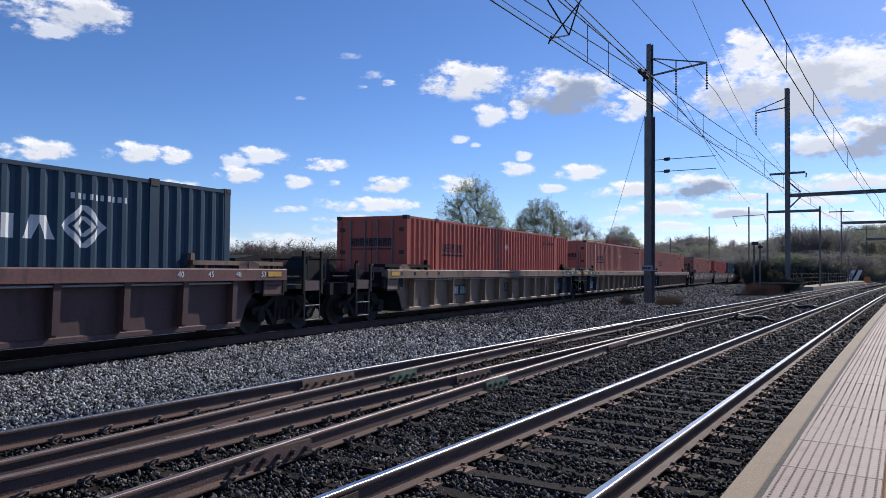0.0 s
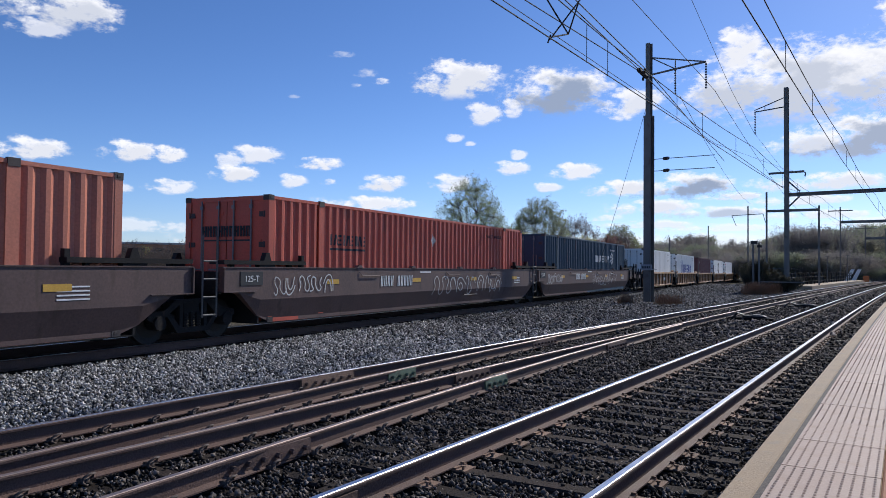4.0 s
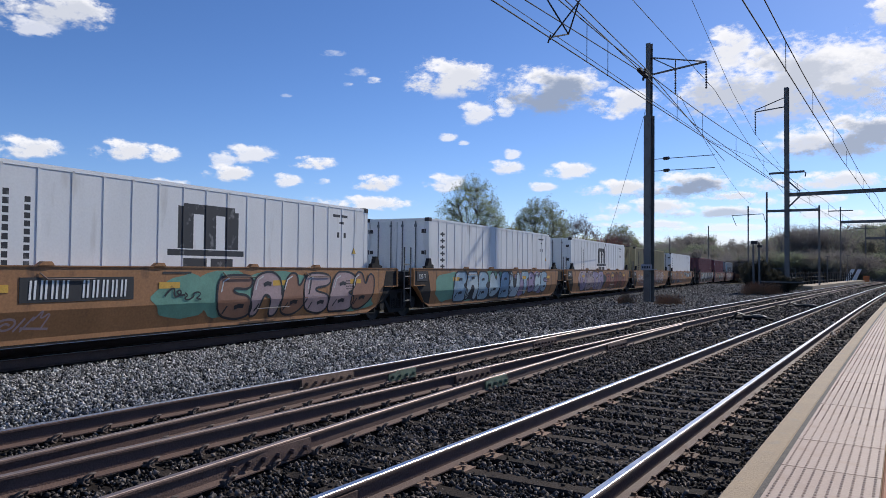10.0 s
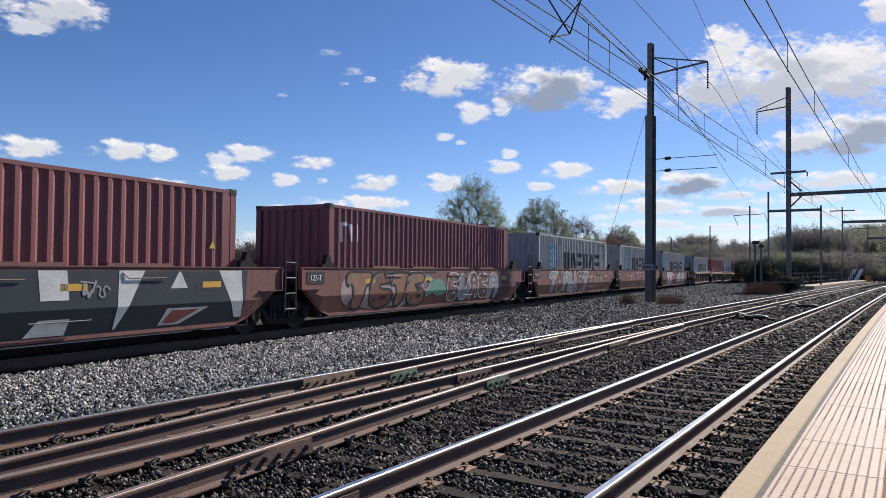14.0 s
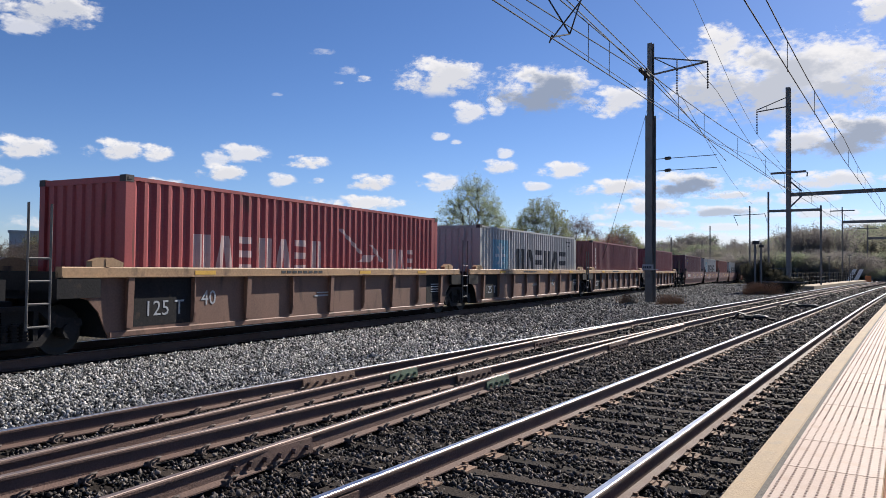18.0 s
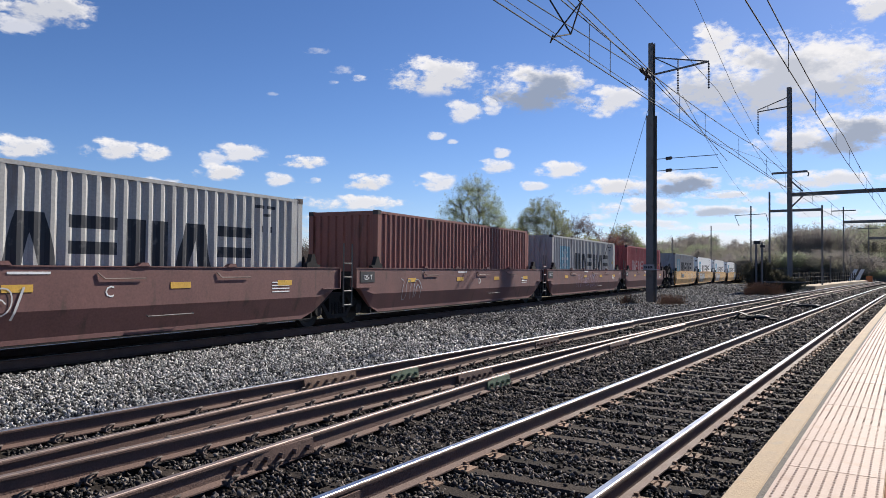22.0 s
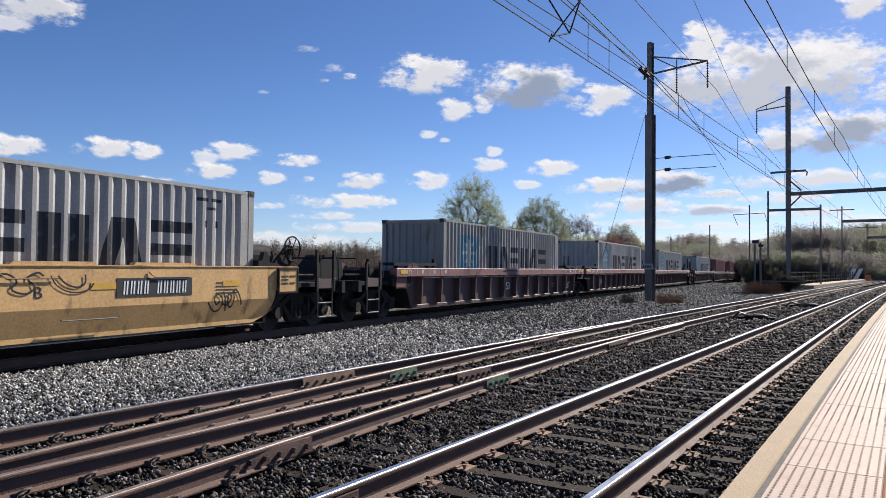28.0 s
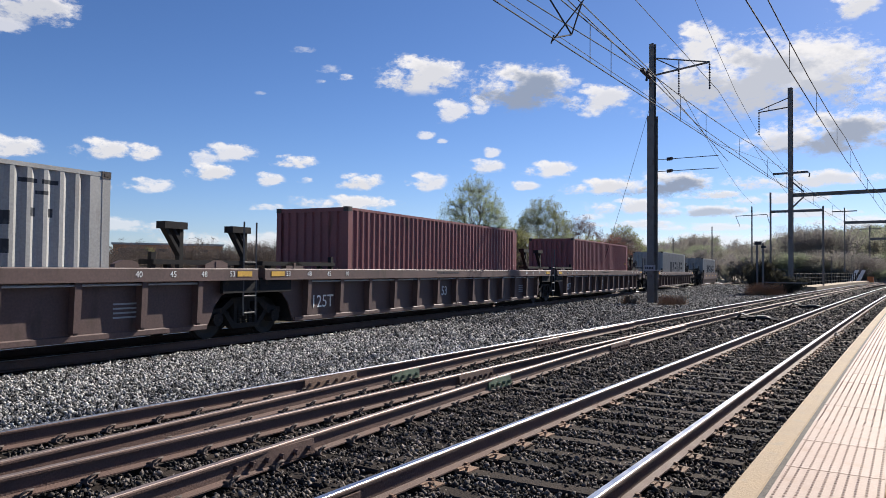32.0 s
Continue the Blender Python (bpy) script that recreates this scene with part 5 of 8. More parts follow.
def well_unit(kind, colour, long, label, group, first=False, dark_ends=()):
    """One well of an articulated car, its middle at x = 0, rail tops at z = 0."""
    half, deep = (9.62, 8.35) if long else (7.42, 6.42)
    u = thing("well_car", label, "freight car", group)
    # plum side plates carry the shade of the overhanging chord in their colour
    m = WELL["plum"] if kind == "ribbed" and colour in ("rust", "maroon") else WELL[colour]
    if kind == "ribbed":
        drop = 0.1 if colour == "tan" else 0.0
        for sgn in (-1, 1):
            f = Matrix.Diagonal((1, -sgn, 1, 1))
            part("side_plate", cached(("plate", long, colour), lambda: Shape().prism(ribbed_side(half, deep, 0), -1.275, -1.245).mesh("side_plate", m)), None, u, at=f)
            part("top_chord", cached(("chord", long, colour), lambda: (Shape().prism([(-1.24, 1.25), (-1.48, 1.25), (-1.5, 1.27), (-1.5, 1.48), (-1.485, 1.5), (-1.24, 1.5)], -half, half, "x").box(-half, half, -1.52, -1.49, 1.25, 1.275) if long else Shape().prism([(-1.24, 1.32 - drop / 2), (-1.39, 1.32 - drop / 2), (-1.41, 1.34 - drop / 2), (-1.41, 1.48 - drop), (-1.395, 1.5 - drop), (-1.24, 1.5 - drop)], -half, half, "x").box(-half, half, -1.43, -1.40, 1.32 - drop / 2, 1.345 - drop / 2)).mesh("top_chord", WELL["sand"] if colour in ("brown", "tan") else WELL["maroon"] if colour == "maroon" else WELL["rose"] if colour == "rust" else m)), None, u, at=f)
            part("bottom_chord", cached(("low", long, colour), lambda: Shape().prism([(-1.245, 0.26), (-1.3, 0.26), (-1.305, 0.27), (-1.305, 0.35), (-1.28, 0.37), (-1.245, 0.37)], -deep, deep, "x").mesh("bottom_chord", m)), None, u, at=f)
        reach, flange = 1.475 if long else 1.4, 0.032 if colour in ("dusk", "rust") else 0.065
        grey_rib = cached("grey rib", lambda: Shape().prism([(-1.27, 0.38), (-1.425, 0.38), (-1.475, 1.325), (-1.27, 1.325)], -0.03, 0.03, "x").mesh("rib", panel_grey))
        wide = cached(("rib", colour, long), lambda: Shape().prism([(-1.27, 0.38), (-reach + 0.05, 0.38), (-reach + 0.03, 0.44), (-reach, 1.325), (-1.27, 1.325)], -0.03, 0.03, "x").prism([(-reach + 0.042, 0.42), (-reach + 0.026, 0.42), (-reach - 0.006, 1.3), (-reach + 0.01, 1.3)], -flange, flange, "x").mesh("rib", m))
        thin = cached(("thin rib", colour), lambda: Shape().prism([(-1.27, 0.42), (-1.33, 0.42), (-1.38, 0.6), (-1.38, 1.325), (-1.27, 1.325)], -0.018, 0.018, "x").mesh("rib", m))
        n = 13 if long else 9
        far = Shape()
        for i in range(n):
            x = -deep + 0.35 + (2 * deep - 0.7) * i / (n - 1)
            part("rib", grey_rib if i < 2 and -1 in dark_ends or i > n - 3 and 1 in dark_ends else wide if i % 2 == 0 or long else thin, None, u, at=Matrix.Translation((x, 0, 0)))
            far.box(x - 0.05, x + 0.05, 1.27, 1.36, 0.36, 1.325)
        tagged(part("far_ribs", cached(("far ribs", long, colour), lambda: far.mesh("far_ribs", m)), None, u), kind="stuff")
        pipe = cached(("pipe", long), lambda: Shape().tube([(-deep + 0.4, -1.42, 1.2), (deep - 0.4, -1.42, 1.2)], 0.022, 6).mesh("air_pipe", sign_grey))
        if long:
            part("air_pipe", pipe, None, u)
    else:
        def smooth_side():
            s = Shape()
            st = [(-half, 1.0), (-deep - 0.75, 0.95), (-deep - 0.1, 0.45), (-deep + 0.35, 0.28), (deep - 0.35, 0.28), (deep + 0.1, 0.45), (deep + 0.75, 0.95), (half, 1.0)]
            n = 7
            for x, b in st:
                zs = [1.5, 1.5, 1.46, max(0.8, b), max(0.36, b), b, b]
                ys = [-1.24, -1.375, -1.375, side_y(max(0.8, b) + 0.001), side_y(max(0.36, b)), side_y(b), -1.21]
                s.v += [(x, y, z) for y, z in zip(ys, zs)]
            for j in range(len(st) - 1):
                s.f += [(j * n + i, j * n + (i + 1) % n, (j + 1) * n + (i + 1) % n, (j + 1) * n + i) for i in range(n)]
            s.f += [tuple(range(n))[::-1], tuple(range((len(st) - 1) * n, len(st) * n))]
            return s.mesh("side_plate", m)
        for sgn in (-1, 1):
            f = Matrix.Diagonal((1, -sgn, 1, 1))
            part("side_plate", cached(("smooth", long, colour), smooth_side), None, u, at=f)
            part("top_lip", cached(("lip", long, colour), lambda: Shape().box(-half, half, -1.395, -1.24, 1.5, 1.52).mesh("top_lip", m)), None, u, at=f)
        lug = cached(("side lug", colour), lambda: Shape().prism([(-0.14, 1.52), (0.14, 1.52), (0.09, 1.585), (-0.05, 1.585)], -1.41, -1.3).mesh("side_lug", m))
        plate = cached(("long lug", colour), lambda: Shape().prism([(-0.75, 1.52), (0.75, 1.52), (0.7, 1.575), (-0.7, 1.575)], -1.385, -1.25).mesh("side_lug", m))
        for i, q in enumerate((-0.55, -0.2, 0.2, 0.55)):
            part("side_lug", plate if colour in ("rust", "gold") else lug, None, u, at=Matrix.Translation((q * deep, 0, 0)))
        for q in (-0.5, 0.12, 0.55):
            part("grab_bar", cached(("grab", 0), lambda: Shape().tube([(-0.42, -1.39, 1.4), (-0.3, -1.41, 1.3), (0.55, -1.41, 1.3)], 0.012, 5).mesh("grab_bar", m)), None, u, at=Matrix.Translation((q * deep, 0, 0)))
        part("grab_bar", cached(("low grab", 0), lambda: Shape().tube([(-0.5, -1.33, 0.62), (-0.5, -1.36, 0.6), (0.6, -1.36, 0.6), (0.6, -1.33, 0.62)], 0.012, 5).mesh("grab_bar", ladder_steel)), None, u, at=Matrix.Translation((0.3 * deep, 0, 0)))
    part("floor", cached(("floor", long), lambda: Shape().box(-deep, deep, -1.24, 1.24, 0.25, 0.272).mesh("floor", well_black)), None, u)
    guide = cached("guide", lambda: Shape().prism([(-0.24, 1.5), (0.26, 1.5), (0.3, 1.58), (0.16, 1.6), (0.06, 1.84), (-0.04, 1.84), (-0.1, 1.66), (-0.22, 1.62)], -1.385, -1.26).mesh("container_guide", well_black))
    for e in (-1, 1):
        f = Matrix.Diagonal((e, 1, 1, 1))
        part("end_deck", cached(("deck", long), lambda: Shape().box(deep + 0.05, half, -1.24, 1.24, 1.0, 1.1).box(deep, deep + 0.05, -1.24, 1.24, 0.27, 1.2).box(half - 0.06, half, -1.3, 1.3, 0.95, 1.42).mesh("end_deck", well_black)), None, u, at=f)
        if kind == "ribbed":
            part("end_step", cached(("step", long), lambda: Shape().box(deep + 0.3, half + 0.1, -1.43, -1.35, 0.98, 1.3).mesh("end_step", well_black)), None, u, at=f)
        for sgn in (-1, 1):
            if kind == "ribbed":
                part("container_guide", cached(("chord guide", colour), lambda: Shape().prism([(-0.32, 1.5), (0.3, 1.5), (0.3, 1.6), (0.12, 1.66), (-0.1, 1.66), (-0.32, 1.58)], -1.4, -1.25).box(-0.04, 0.04, -1.41, -1.39, 1.5, 1.64).mesh("container_guide", WELL["sand"] if colour in ("brown", "tan") else m)), None, u, at=Matrix.Translation((e * (deep + 0.15), 0, -drop)) @ Matrix.Diagonal((e, -sgn, 1, 1)))
            else:
                part("container_guide", guide, None, u, at=Matrix.Translation((e * (deep - 0.12), 0, 0)) @ Matrix.Diagonal((e, -sgn, 1, 1)))
        if long:
            part("walkway", cached(("walkway", colour == "maroon"), lambda: Shape().box(6.9, 9.6, -1.4, -1.0, 1.57, 1.66).box(7.3, 7.4, -1.3, -1.2, 1.5, 1.6).box(9.2, 9.3, -1.3, -1.2, 1.5, 1.6).box(6.9, 7.0, -1.34, -1.24, 1.5, 1.8).mesh("walkway", WELL["dusk"] if colour == "maroon" else well_black)), None, u, at=f)
    if not first:
        ladder(u, -half - 0.4, -1.42, 0.5, 2.5 if kind == "ribbed" else 2.15, 0.38)
    return u, half, deep


def car_end(u, half, e, seed, tall, side, wheel):
    """The platform, coupler, rails and hand brake at an outer end of a car."""
    rng = random.Random(seed)
    f = Matrix.Diagonal((e, 1, 1, 1))
    part("end_platform", Shape().box(half, half + 1.9, -1.3, 1.3, 1.02, 1.12).box(half + 1.75, half + 1.9, -1.45, 1.45, 0.85, 1.15).box(half, half + 1.9, -0.35, 0.35, 0.65, 1.02), well_black, u, "greasy black end platform", at=f)
    part("coupler", Shape().box(half + 1.9, half + 2.35, -0.12, 0.12, 0.72, 0.98).box(half + 2.2, half + 2.5, -0.2, 0.05, 0.7, 1.0), truck_steel, u, at=f)
    top = 1.62 if e < 0 else 2.36 if tall else 1.9
    post = cached(("stanchion", top), lambda: Shape().box(-0.035, 0.035, -0.03, 0.03, 0.9, top + 0.04).mesh("stanchion", truck_steel))
    hoop = cached(("hoop", top), lambda: Shape().tube([(0.03, 0, 1.2), (0.16, 0, 1.25), (0.16, 0, top - 0.06), (0.13, 0, top), (0.05, 0, top + 0.02)], 0.014, 6).mesh("grab_iron", ladder_steel))
    # the sill box and its framed panel where the side ends
    part("end_panel", Shape().box(half - 0.72, half - 0.05, -1.44, -1.37, 0.92, 1.46), side, u, at=f)
    rim = Shape()
    for x0, x1, z0, z1 in ((half - 0.74, half - 0.03, 0.9, 0.94), (half - 0.74, half - 0.03, 1.44, 1.48), (half - 0.74, half - 0.7, 0.94, 1.44), (half - 0.07, half - 0.03, 0.94, 1.44)):
        rim.box(x0, x1, -1.455, -1.40, z0, z1)
    part("panel_rim", rim, well_black, u, "dark raised panel rim", at=f)
    bars([(half - 0.62, half - 0.4, z, z + 0.03) for z in (1.12, 1.2, 1.28)] + [(half - 0.34, half - 0.14, z, z + 0.03) for z in (1.12, 1.28)] if e > 0 else [(-half + 0.2, -half + 0.6, 1.2, 1.23)], -1.446, u, black_paint, "small stencil bars")
    for x, y in ((half + 0.75, -1.4), (half + 1.45, -1.4), (half + 1.1, 1.4)):
        part("stanchion", post, None, u, "dark steel stanchion", at=Matrix.Translation((e * x, y, 0)))
        part("grab_iron", hoop, None, u, at=Matrix.Translation((e * x, y, 0)))
    step = cached("side step", lambda: Shape().tube([(-0.3, 0, 1.0), (-0.3, 0, 0.3), (-0.26, 0, 0.27), (0.26, 0, 0.27), (0.3, 0, 0.3), (0.3, 0, 1.0)], 0.018, 6).tube([(-0.3, 0, 0.62), (0.3, 0, 0.62)], 0.016, 6).mesh("side_step", ladder_steel))
    part("side_step", step, None, u, "worn steel side step", at=Matrix.Translation((e * (half + 1.1), -1.4, 0)))
    part("step_panel", Shape().box(half + 0.8, half + 1.4, -1.41, -1.38, 0.98, 1.22), WELL["umber"], u, "dull painted step panel", at=f)
    rails = Shape()
    rails.tube([(half + 1.8, -1.3, 1.12), (half + 1.8, -1.3, 1.75), (half + 1.8, 1.3, 1.75), (half + 1.8, 1.3, 1.12)], 0.02, 6)
    part("end_railing", rails, truck_steel, u, "dark steel end railing", at=f)
    part("gear_box", Shape().prism([(half + 0.15, 1.1), (half + 1.6, 1.1), (half + 1.5, 1.5), (half + 1.1, 1.85), (half + 0.3, 1.75)], 0.25, 0.95), truck_steel, u, "greasy black gear housing", at=f)
    part("valve", Shape().box(half + 0.3, half + 0.55, -0.9, -0.6, 1.1, 1.5).tube([(half + 0.4, -0.75, 1.5), (half + 0.4, -0.75, 1.75)], 0.05, 8).tube([(half + 0.1, -0.7, 1.3), (half + 1.5, -0.7, 1.3)], 0.03, 6), truck_steel, u, at=f)
    if (e > 0 or seed % 2) and wheel:
        w = Shape()
        c = Vector((half + 0.35, -0.95, 1.98 if tall else 1.95))
        ring = [c + Vector((0.3 * math.cos(a * math.pi / 9), 0, 0.3 * math.sin(a * math.pi / 9))) for a in range(19)]
        w.tube(ring, 0.02, 6)
        for a in range(6):
            t = a * math.pi / 3
            w.tube([c, c + Vector((0.3 * math.cos(t), 0, 0.3 * math.sin(t)))], 0.012, 5)
        w.tube([c, c + Vector((0, 0.15, 0))], 0.05, 8)
        part("brake_wheel", w, truck_steel, u, "spoked hand brake wheel", at=f)
        part("brake_stand", Shape().prism([(half - 0.35, 1.5), (half + 0.5, 1.5), (half + 0.42, c.z + 0.05), (half + 0.25, c.z + 0.1)], -0.9, -0.82), truck_steel, u, "dark brake stand", at=f)
        if half < 9:
            part("air_tank", Shape().tube([(half - 1.25, -0.6, 1.75), (half - 1.15, -0.6, 1.75), (half - 0.35, -0.6, 1.75), (half - 0.25, -0.6, 1.75)], 0.26, 14), WELL["dusk"] if side == WELL["dusk"] else truck_steel, u, "dark round air tank", at=f)
    part("hose", Shape().tube([(half + 2.0, -0.4, 0.8), (half + 2.25, -0.4, 0.5), (half + 2.4, -0.35, 0.45)], 0.03, 6), black_paint, u, at=f)


W40, W53 = 12.192, 16.154
WHAT = {"navy": "dark blue green corrugated fifty-three foot container", "orange": "faded orange corrugated fifty-three foot container with doors", "orange red": "bright orange red corrugated fifty-three foot container",
        "white plain": "off white reefer container with grey doors and black marks", "white blue": "white corrugated container with large blue marks", "white round": "white reefer container with a large black rounded mark",
        "white pink": "clean white reefer container with small crimson marks", "white star": "white reefer container with pale blue square and black marks", "maroon": "maroon corrugated container with small white marks",
        "olive": "olive tan corrugated container with black mark", "brown": "dark brown corrugated container with white side marks", "brown plain": "plain dark brown corrugated container", "brown mark": "brown corrugated container with chalky white marks",
        "red brown": "rusty red brown corrugated container", "brown flag": "dark brown corrugated container with small blue sign", "grey star": "grey corrugated container with blue square and black marks",
        "slate star": "dark slate corrugated container with blue square and black marks", "grey": "weathered grey corrugated container with black marks", "red": "faded red corrugated container with pale marks"}
# each car: make, paint, long wells, note, then place of each container's near end and its paint
CONSIST = [
    ("ribbed", "maroon", True, "plain", [(-6.02, "navy")]),
    ("ribbed", "dusk", True, "numbers", [(17.61, "orange red"), (37.16, "orange"), (56.69, "orange")]),
    ("smooth", "umber", True, "tags white", [(80.1, "orange"), (100.16, "orange red"), (119.17, "navy")]),
    ("ribbed", "tan", False, "forty", [(142.41, "white plain"), (158.2, "white blue"), (174.0, "maroon"), (189.68, "white round"), (205.43, "white pink")]),
    ("smooth", "ochre", False, "tags mint", [(224.91, "white round"), (240.69, "white plain"), (256.25, "white round"), (271.96, "olive"), (287.56, "white plain")]),
    ("smooth", "rust", False, "tags black", [(307.34, "brown plain"), (322.88, "brown mark"), (338.76, "grey star"), (354.5, "grey star"), (370.23, "grey star")]),
    ("ribbed", "brown", False, "capacity", [(389.38, "grey star"), (405.26, "red"), (420.82, "grey star"), (436.26, "brown"), (451.48, "brown mark")]),
    ("smooth", "maroon", False, "tags chalk", [(471.51, "brown flag"), (486.98, "grey star"), (502.54, "red brown"), (517.92, "grey star"), (533.72, "red")]),
    ("smooth", "gold", False, "tags grey", [(553.55, "grey star"), (569.05, "white star"), (585.38, "white star"), (602.41, "white star"), (617.52, "grey star")]),
    ("ribbed", "rust", True, "fifty", [(638.95, "slate star"), (658.65, "grey star"), (678.14, "grey star")]),
    ("ribbed", "umber", True, "fifty", [(701.32, "grey star"), (720.8, "brown plain"), (740.95, "brown plain")]),
    ("ribbed", "umber", True, "plain", [(766.52, "grey")]),
    ("smooth", "umber", False, "plain", [(792.38, "grey")]),
]
MOVERS = []


def build_train():
    seed = 0
    for make, colour, long, note, load in CONSIST:
        word = {"ribbed": "ribbed", "smooth": "smooth-sided"}[make]
        tone = {"tan": "weathered tan", "gold": "scratched yellow", "ochre": "ochre tan", "brown": "dull brown", "umber": "dark brown", "maroon": "dark maroon", "rust": "red brown", "dusk": "brown and tan"}[colour]
        extra = " covered in graffiti" if "tags" in note else " with stencilled numbers"
        for i, (place, paint) in enumerate(load):
            seed += 1
            length = W53 if paint in ("navy", "orange", "orange red") else W40
            ends = [e for e in (-1, 1) if colour == "dusk" and (i if e < 0 else i < len(load) - 1)]
            u, half, deep = well_unit(make, colour, long, f"{tone} {word} steel well car{extra}", "well cars of the train", i == 0 or (colour == "rust" and long), ends)
            y = -1.282 if make == "ribbed" else -1.378
            mid = place + length / 2
            prev = load[i - 1][0] + (W53 if load[i - 1][1] in ("navy", "orange", "orange red") else W40) / 2 if i else None
            truck(u, (prev - mid) / 2 if i else -half - 0.55)
            if not i:
                car_end(u, half, -1, seed, make == "ribbed" and colour != "maroon" or colour == "rust", WELL[colour], colour != "dusk" and (make, colour) != ("ribbed", "maroon"))
            if i == len(load) - 1:
                truck(u, half + 0.55)
                car_end(u, half, 1, seed + 1, make == "ribbed" and colour != "maroon" or colour == "rust", WELL[colour], colour != "dusk" and (make, colour) != ("ribbed", "maroon"))
            if long and make == "ribbed" and colour in ("umber", "dusk") and i == len(load) - 1 or (colour == "umber" and make == "ribbed" and i < 2 and len(load) == 3):
                for x in (half - 1.6, half + (0.25 if i < len(load) - 1 else -0.6)):
                    if colour == "dusk":
                        st = Shape().box(x - 0.45, x - 0.25, -0.95, -0.6, 1.6, 2.0).box(x + 0.25, x + 0.45, -0.95, -0.6, 1.6, 2.0).box(x - 0.46, x + 0.46, -0.97, -0.58, 1.95, 2.3)
                        part("container_stand", st, WELL["dusk"], u, "tan boxy container stand")
                        break
                    st = Shape().box(x - 0.05, x + 0.05, -0.9, -0.78, 1.1, 2.28).prism([(x - 0.48, 2.28), (x + 0.09, 2.28), (x + 0.09, 2.42), (x - 0.48, 2.42)], -0.97, -0.72)
                    st.prism([(x - 0.44, 2.28), (x - 0.37, 2.28), (x, 1.8), (x - 0.05, 1.75)], -0.92, -0.78).prism([(x - 0.24, 2.28), (x - 0.18, 2.28), (x, 2.05), (x - 0.05, 2.0)], -0.92, -0.78)
                    part("container_stand", st, truck_steel, u, "dark braced container stand")
            if colour == "rust" and long and i < len(load) - 1:
                for x in (half - 0.9, half - 0.2):
                    part("stake", Shape().box(x - 0.03, x + 0.03, -0.74, -0.68, 1.1, 2.2), truck_steel, u, "upright dark steel stake")
                    part("stake", Shape().box(x - 0.03, x + 0.03, 0.68, 0.74, 1.1, 2.2), truck_steel, u, "upright dark steel stake")
            if colour == "umber" and long and make == "ribbed" and i == 0 and len(load) == 3:
                x = -half - 0.9
                tower = part("brake_tower", Shape().prism([(x - 0.55, 1.1), (x - 0.55, 2.78), (x + 0.55, 2.78), (x + 0.55, 1.1), (x + 0.35, 1.1), (x + 0.35, 2.6), (x - 0.35, 2.6), (x - 0.35, 1.1)], -1.0, -0.9), truck_steel, u, "tall dark perforated brake tower")
                for z in (1.5, 1.85, 2.15, 2.4):
                    part("rung", Shape().box(x - 0.36, x + 0.36, -0.98, -0.92, z, z + 0.07), truck_steel, tower)
                part("brace", Shape().box(x - 0.03, x + 0.03, -0.96, -0.94, 1.4, 2.62), truck_steel, tower)
            # what is painted on the side
            if make == "ribbed":
                if not long:
                    lettering("40", 0.42, -4.1 if i % 2 else 2.2, 0.75, y, u, black_paint if colour == "tan" else sign_grey, label="faded number")
                    if note == "capacity":
                        for e, a, b in ((-1, 0.45, 1.95), (1, 0.1, 1.2)):
                            part("dark_panel", Shape().box(min(e * (deep - a), e * (deep - b)), max(e * (deep - a), e * (deep - b)), -1.279, -1.27, 0.42, 1.3), well_black, u, "dark repainted panel")
                        lettering("125 T", 0.4, -deep + 1.2, 0.6, y, u, sign_grey, label="faded weight limit")
                        bars([(-2 + k * 0.2, -1.86 + k * 0.2, 1.385, 1.44) for k in range(8)], -1.412, u, black_paint, "small dark stencil bars")
                    else:
                        if i in (0, len(load) - 1):
                            number_bars(deep - 3.6 if i == 0 else -deep + 3.2, 0.7, y - 0.006, 9, 0.26, u)
                        for e in (-1, 1):
                            part("dark_panel", Shape().prism([(e * x, z) for x, z in ((half, 1.26), (half, 1.0), (deep + 0.65, 1.0), (deep + 0.42, 0.93), (deep + 0.22, 0.72), (deep + 0.08, 0.4), (deep - 0.03, 0.4), (deep - 0.03, 1.26))], -1.281, -1.27), well_black, u, "black painted car end")
                            part("dark_panel", Shape().box(min(e * (deep - 1.0), e * (deep - 0.02)), max(e * (deep - 1.0), e * (deep - 0.02)), -1.279, -1.27, 0.42, 1.315), panel_grey, u, "dark grey painted end panel")
                    for x in (-4.6, 1.2, 4.4):
                        part("reflector", Shape().box(x, x + 0.55, -1.418, -1.40, 1.36 - 0.07 * (colour == "tan"), 1.44 - 0.07 * (colour == "tan")), yellow_paint, u, "yellow reflector strip")
                    bars([(deep - 0.9, deep - 0.3, z, z + 0.03) for z in (0.75, 0.83, 0.91, 0.99)] + [(-0.6, 0.2, 0.8, 0.84), (-0.5, 0.1, 0.88, 0.91)], y, u, sign_grey, "rows of stencil bars")
                else:
                    if note != "plain":
                        dusk = colour == "dusk"
                        lettering("53", 0.5 if dusk else 0.42, -0.2 if dusk else (-0.5, -5.7, -0.3)[i] if colour == "rust" else -0.6, 0.66, y, u, black_paint if dusk else white_paint, label="dark number" if dusk else "white number")
                        if colour != "rust" and i == 0 or dusk and i == 1:
                            number_bars((-4.45, 1.45)[i] if dusk else 1.9, 0.68, y - 0.006, 10, 0.26, u, dusk)
                        if i < 2 if colour == "rust" else i or not dusk:
                            lettering("125T", 0.44, deep - 1.0 if colour == "rust" else -deep + 1.1, 0.55, y, u, white_paint, label="white weight limit")
